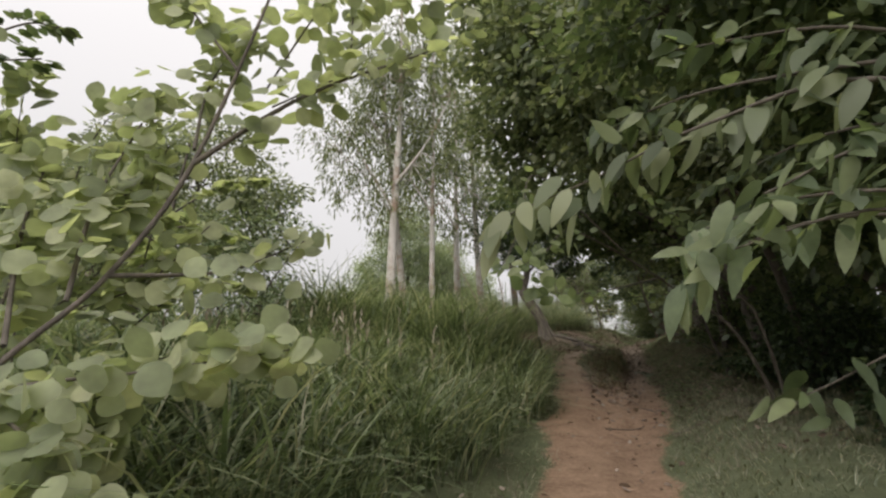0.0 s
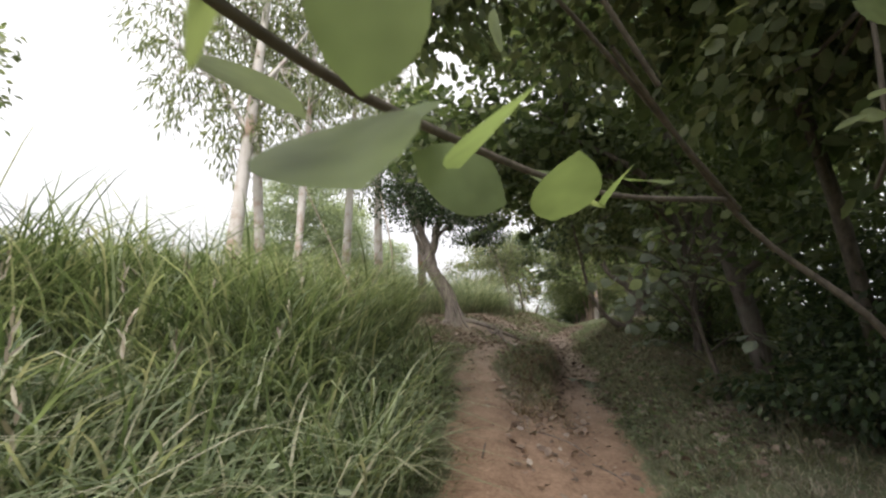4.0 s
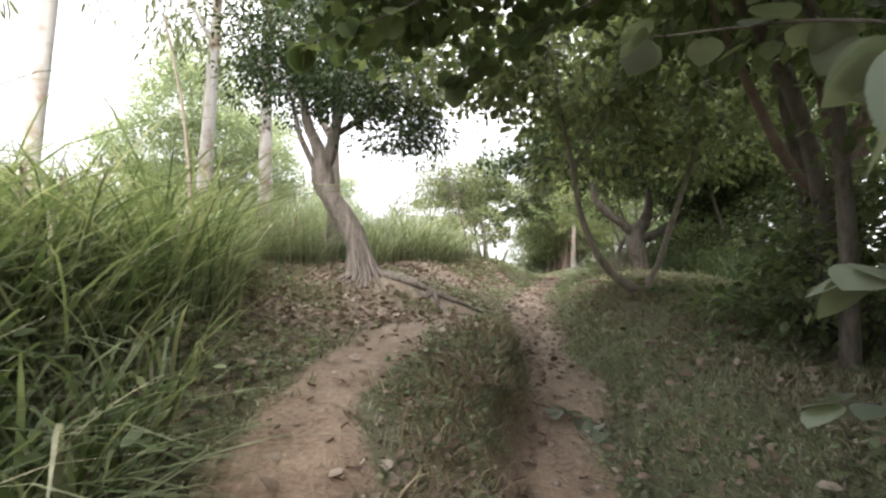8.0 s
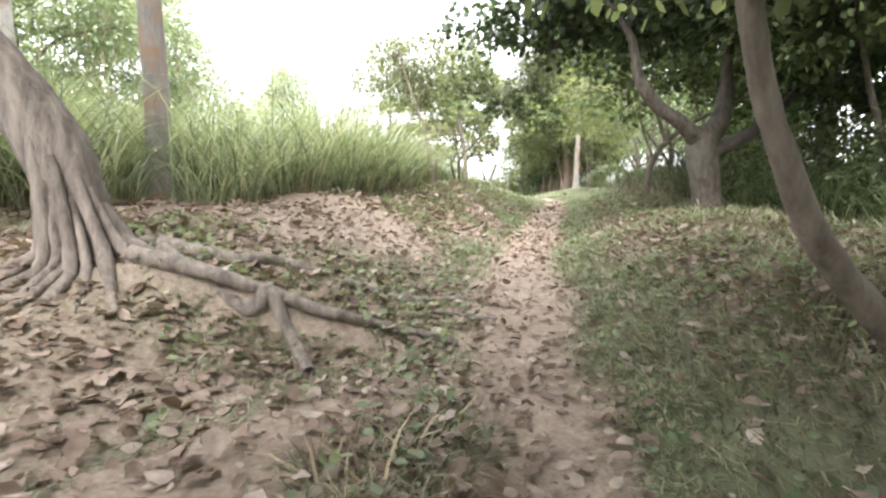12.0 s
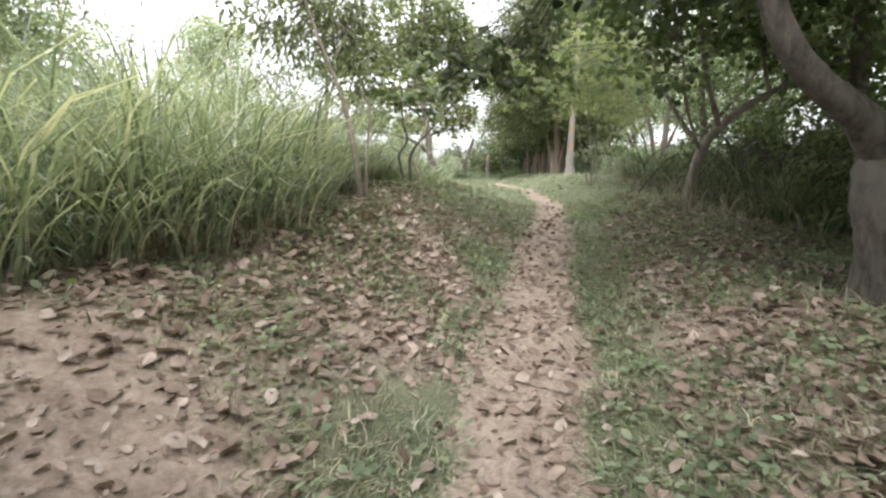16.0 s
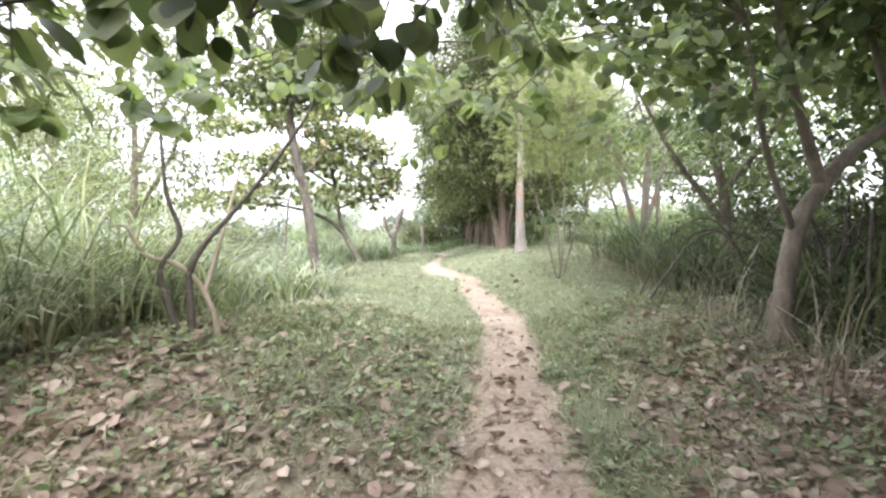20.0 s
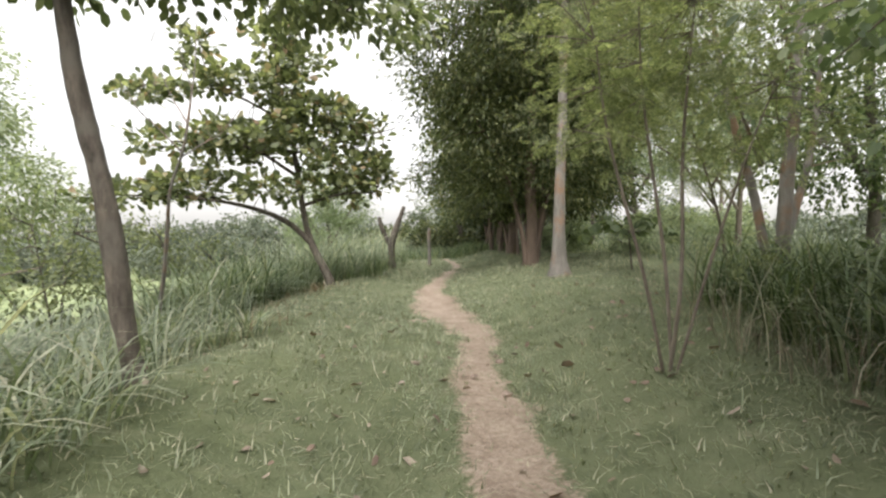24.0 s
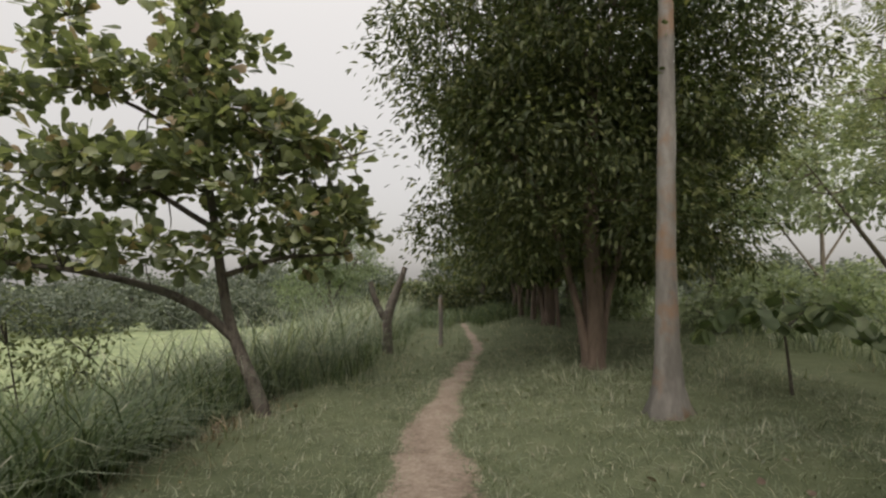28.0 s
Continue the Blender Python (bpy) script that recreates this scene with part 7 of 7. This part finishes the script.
# forked dead stump and a pale post on the edge of the bank
sx, sy = 14.75, 43.9
sz = float(land(sx, sy))
stump = empty_at("forked_stump", sx, sy, sz - 0.1, "broken forked dead trunk standing in reeds", "stump")
part("trunk", limb_mesh("trunk", [(sx, sy, sz - 0.1, 0.12), (sx, sy, sz + 0.7, 0.1), (sx + 0.15, sy, sz + 1.2, 0.085), (sx + 0.38, sy, sz + 1.8, 0.06)], M_BARK, 9, 6, 0.1, 41), stump)
part("limb", limb_mesh("limb", [(sx, sy, sz + 0.6, 0.08), (sx - 0.25, sy, sz + 1.1, 0.065), (sx - 0.36, sy, sz + 1.5, 0.05)], M_BARK, 8, 6, 0.1, 42), stump)
qx, qy = 16.18, 44.9
qz = float(land(qx, qy))
post = tagged(new("post", limb_mesh("post", [(0, 0, -0.1, 0.055), (0.01, 0, 0.6, 0.052), (0.0, 0, 0.95, 0.05), (0.01, 0, 1.2, 0.046)], M_TRUNKW, 9, 4, 0.04, 43)), "pale upright post beside the far path", "post")
post.location = (qx, qy, qz)
# broad-leaved sapling and hedge on the lawn's far side
bs = foot(17.95, 37.4)
blf = empty_at("broad_leaf_sapling", *bs, "small sapling with broad drooping green leaves on the lawn", "sapling")
part("stem", limb_mesh("stem", [(17.95, 37.4, bs[2], 0.02), (17.9, 37.4, bs[2] + 0.5, 0.016), (17.85, 37.4, bs[2] + 0.9, 0.01)], M_TWIG, 6, 5, 0.05, 44), blf)
for k in range(9):
    a = k * 0.72
    spray(blf, [(17.88, 37.4, bs[2] + 0.75, 0.006), (17.88 + 0.4 * math.cos(a), 37.4 + 0.4 * math.sin(a), bs[2] + 1.0 + 0.15 * math.sin(3 * a), 0.004), (17.88 + 0.85 * math.cos(a), 37.4 + 0.85 * math.sin(a), bs[2] + 0.85 + 0.2 * math.sin(2 * a), 0.002)], 18, "round", 0.17, M_MID, 760 + k, 0.9)
x, y = sow(G, 1500, 18, 36, 36, 56, lambda x, y: np.where((side_of(x, y) > 5.2 + 0.8 * value_noise(x, y, 1.2, 62)) & (side_of(x, y) < 10), 0.8, 0))
grass_stuff("hedge_grass", "tall pale grass at the lawn's far side", x, y, G, M_TALL, 1.0, 0.02, 4, 0.25, 12, 0.8, 0.85)
# a fallen leafy twig in the rut
fall = empty_at("fallen_branch", 6.5, 17.2, float(land(6.5, 17.2)), "broken branch with wilted grey-green leaves in the rut", "branch")
rows = [(6.28, 17.5), (6.4, 17.35), (6.5, 17.2), (6.62, 16.95)]
spray(fall, [(a, b, float(land(a, b)) + 0.06, 0.008 - 0.0015 * m) for m, (a, b) in enumerate(rows)], 16, "oval", 0.17, M_PALE, 780, 0.15)
# sticks on the ground
for k in range(34):
    py = 10 + 20 * S.random()
    px = float(interp(py, TRAIL_X)) + S.normal() * 1.3
    a, ln = S.random() * 6.28, 0.12 + 0.25 * S.random()
    st = empty_at("stick", px, py, float(land(px, py)), "thin dry stick lying on the ground", "stick", "sticks on the ground")
    rows = [(px + u * ln * math.cos(a), py + u * ln * math.sin(a), float(land(px + u * ln * math.cos(a), py + u * ln * math.sin(a))) + 0.012, 0.006) for u in (-1, -0.3, 0.4, 1)]
    part("twig", limb_mesh("twig", rows, M_ROOT, 5, 4, 0.1, k), st)

# pale trees that close the view left and right of the lawn
tree("narrow_leaf_tree", "pale tree with fine narrow grey-green leaves behind the reeds", foot(8.2, 33.2),
     [(0, 0, 0, 0.07), (0, 0, 1.2, 0.055), (0.1, 0, 2.4, 0.04), (0.1, 0, 4.4, 0.015)],
     [[(0, 0, 1.2, 0.035), (-0.7, 0.2, 2.1, 0.025), (-1.3, 0.3, 3.0, 0.01)], [(0.05, 0, 1.6, 0.035), (0.6, -0.5, 2.4, 0.022), (0.9, -0.8, 3.2, 0.01)], [(0.08, 0, 2.2, 0.03), (0.5, 0.1, 3.2, 0.02), (1.0, 0.0, 4.0, 0.008)]],
     [(0.2, -0.8, 2.0, 0.8, 0.8, 0.5), (0.9, -0.9, 3.0, 0.55, 0.7, 0.6), (0.85, -0.6, 2.1, 0.5, 0.6, 0.45), (-0.2, 0, 3.3, 1.2, 1.2, 0.7), (-0.9, 0.2, 2.4, 0.9, 0.9, 0.7), (0.3, -0.2, 4.3, 1.1, 1.2, 0.7), (0.9, 0, 3.7, 0.5, 0.8, 0.5)],
     330, 22, "lance", 0.085, M_GREY, M_TAN, 211, twigs=140, twig_r=0.005, spread=0.22, droop=0.6)
tree("verge_tree", "light green leafy tree at the edge of the wood", foot(15.6, 30.6),
     [(0, 0, 0, 0.08), (0.1, 0, 1.0, 0.07), (0.0, 0.1, 2.2, 0.05), (0.1, 0, 4.6, 0.02)],
     [[(0.05, 0, 0.9, 0.05), (-0.6, 0.2, 1.8, 0.035), (-1.2, 0.3, 2.8, 0.015)], [(0.05, 0, 1.3, 0.05), (0.7, -0.3, 2.2, 0.035), (1.3, -0.4, 3.2, 0.015)]],
     [(-0.6, 0, 2.4, 1.1, 1.2, 0.8), (0.5, 0, 3.3, 1.4, 1.4, 0.9), (-0.2, 0, 4.5, 1.2, 1.2, 0.8), (0.2, 0.2, 1.6, 1.0, 1.0, 0.6)], 150, 24, "oval", 0.09, M_LIGHT, M_TAN, 212, twigs=90, spread=0.24)
tree("grey_stemmed_tree", "thinly leaved tree with several pale grey stems", foot(17.0, 33.6),
     [(0, 0, 0, 0.09), (0.05, 0, 1.2, 0.075), (0.2, 0, 2.6, 0.055), (0.3, 0, 5.0, 0.02)],
     [[(-0.1, 0, 0, 0.06), (-0.3, 0.1, 1.2, 0.05), (-0.7, 0.2, 2.6, 0.035), (-1.0, 0.2, 4.2, 0.012)], [(0.1, 0, 0.8, 0.05), (0.6, 0.1, 1.9, 0.035), (0.9, 0.2, 3.6, 0.012)], [(-0.2, 0.1, 1.6, 0.03), (-0.8, -0.2, 2.0, 0.02), (-1.4, -0.4, 2.7, 0.008)], [(0.2, 0, 2.4, 0.03), (-0.4, -0.3, 3.1, 0.02), (-0.9, -0.5, 3.9, 0.008)]],
     [(-0.4, 0, 3.4, 1.4, 1.4, 0.9), (0.5, 0, 4.6, 1.3, 1.3, 0.8), (-0.9, -0.2, 2.3, 0.8, 0.8, 0.5), (0.6, 0, 2.0, 0.9, 0.9, 0.6)], 130, 24, "lance", 0.10, M_LIGHT, M_TRUNKW, 213, twigs=110, twig_r=0.006, spread=0.22)

dl = foot(9.41, 29.0)
dead = empty_at("dead_branch", *dl, "pale bent dead branch standing beside the twisted stems", "branch")
part("limb", limb_mesh("limb", [(9.41, 29.0, dl[2], 0.022), (9.39, 29.0, dl[2] + 0.2, 0.02), (9.3, 29.0, dl[2] + 0.42, 0.018), (9.18, 29.0, dl[2] + 0.54, 0.016), (9.02, 29.0, dl[2] + 0.6, 0.012), (8.93, 29.0, dl[2] + 0.77, 0.009), (8.84, 29.0, dl[2] + 0.78, 0.005)], M_STRAWB, 7, 6, 0.1, 51), dead)
part("twig", limb_mesh("twig", [(9.34, 29.0, dl[2] + 0.34, 0.016), (9.45, 29.1, dl[2] + 0.7, 0.013), (9.58, 29.2, dl[2] + 1.15, 0.008)], M_STRAWB, 6, 6, 0.08, 52), dead)
fp = foot(8.55, 19.0)
weed = empty_at("leafy_weed", *fp, "low weed with broad green leaves at the forked tree's foot", "weed")
for k in range(6):
    a = k * 1.05 + 0.3
    spray(weed, [(8.55, 19.0, fp[2] + 0.03, 0.005), (8.55 + 0.1 * math.cos(a), 19.0 + 0.1 * math.sin(a), fp[2] + 0.14, 0.004), (8.55 + 0.2 * math.cos(a), 19.0 + 0.2 * math.sin(a), fp[2] + 0.17, 0.002)], 5, "round", 0.11, M_MID, 850 + k, 0.5)

# trees and bushes past the lawn's far side, paler from haze in their leaf colour
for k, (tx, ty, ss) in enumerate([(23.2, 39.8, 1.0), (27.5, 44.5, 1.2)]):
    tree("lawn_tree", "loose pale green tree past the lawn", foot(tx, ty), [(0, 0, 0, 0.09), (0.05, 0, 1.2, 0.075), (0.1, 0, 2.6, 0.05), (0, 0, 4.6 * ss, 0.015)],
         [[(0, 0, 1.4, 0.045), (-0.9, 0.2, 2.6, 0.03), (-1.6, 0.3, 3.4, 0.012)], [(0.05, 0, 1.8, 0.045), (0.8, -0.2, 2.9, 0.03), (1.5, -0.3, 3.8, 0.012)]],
         [(-0.9, 0, 3.0 * ss, 1.2, 1.2, 0.8), (0.8, 0, 3.4 * ss, 1.3, 1.3, 0.9), (0, 0, 4.4 * ss, 1.4, 1.4, 0.9)], 130, 24, "oval", 0.13, M_HAZE_PALE, M_TAN, 870 + k, twigs=60, group="trees past the lawn", spread=0.26)
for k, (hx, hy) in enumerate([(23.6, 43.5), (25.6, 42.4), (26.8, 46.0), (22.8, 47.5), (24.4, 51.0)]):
    shrub("lawn_shrub", "pale green leafy bush past the lawn", hx, hy, [(0, 0, 0.8, 1.0, 1.0, 0.7), (0.7, 0.2, 1.1, 0.9, 0.9, 0.7), (-0.6, 0, 0.6, 0.9, 0.9, 0.5)], 110, 26, "oval", 0.13, M_HAZE_PALE, 880 + k, group="bushes past the lawn", spread=0.24)

# tall grass and dark bushes where the path goes over the brow
x, y = sow(G, 1700, 12, 27, 49, 60, lambda x, y: np.where((side_of(x, y) > -3) & (side_of(x, y) < 6) & (np.abs(side_of(x, y)) > np.interp(y, [49, 53, 54], [0.6, 0.3, -1.0])), smooth((y - 48.5) / 4), 0))
grass_stuff("brow_grass", "tall shaded grass where the path goes over the brow", x, y, G, M_REED, 0.75, 0.024, 4, 0.3, 11, 0.8, 0.7)
for k, (hx, hy) in enumerate([(19.6, 57.5), (21.6, 59.0), (17.6, 58.0), (23.4, 57.0)]):
    shrub("brow_shrub", "dark leafy bush beyond the brow of the path", hx, hy, [(0, 0, 0.9, 1.2, 1.2, 0.8), (0.8, 0.2, 1.4, 1.0, 1.0, 0.8), (-0.7, 0, 1.2, 1.0, 1.0, 0.8)], 110, 26, "diamond", 0.2, M_FIG, 890 + k, group="bushes beyond the brow", spread=0.26)

# grass on the shaded verge, and a fringe that grows into the path's edges
x, y = sow(G, 9000, 5.5, 11.5, 12.5, 22.5, lambda x, y: np.where((side_of(x, y) > 0.42) & (side_of(x, y) < 2.9), 0.85, 0))
grass_stuff("verge_turf", "thin rough grass on the shaded verge", x, y, G, M_VERGE, 0.12, 0.011, 2, 0.12, 8, 1.0, 0.75)
x, y = sow(G, 60000, 4, 18, 13, 46, lambda x, y: np.where((y > 21) | (x > interp(y, TRAIL_X)), smooth((0.22 - np.abs(np.abs(side_of(x, y)) - interp(y, TRAIL_W) - 0.12)) / 0.16) * smooth((value_noise(x, y, 0.45, 63) - 0.25) / 0.3), 0))
grass_stuff("path_fringe", "tufts of short grass growing into the path's edges", x, y, G, M_SHORT, 0.1, 0.01, 2, 0.09, 7, 1.1, 0.75)
x, y = sow(G, 20000, 5.0, 12, 11.0, 23, lambda x, y: np.where((side_of(x, y) > 0.4) & (side_of(x, y) < 3.4), 0.25 + 0.6 * smooth((value_noise(x, y, 0.7, 95) - 0.4) / 0.25), 0))
grass_stuff("verge_straw", "pale dry grass on the shaded verge", x, y, G, M_DRY, 0.12, 0.009, 2, 0.12, 8, 1.3, 0.75)
litter_stuff("verge_leaves", "dry leaves caught in the verge grass", 40000, 5.5, 12, 12.5, 24, lambda x, y: np.where((side_of(x, y) > 0.35) & (side_of(x, y) < 3), 0.12 + 0.3 * smooth((value_noise(x, y, 0.8, 64) - 0.45) / 0.2), 0), 0.06, G)

# larger leaves lying on top
litter_stuff("large_leaves", "large curled dry leaves lying on the leaf litter", 42000, 3, 14, 15.5, 30.5, lambda x, y: np.where(np.abs(side_of(x, y)) < 4, 0.2 * trail_masks(x, y)[1] + 0.04 * trail_masks(x, y)[0], 0), 0.07, G)
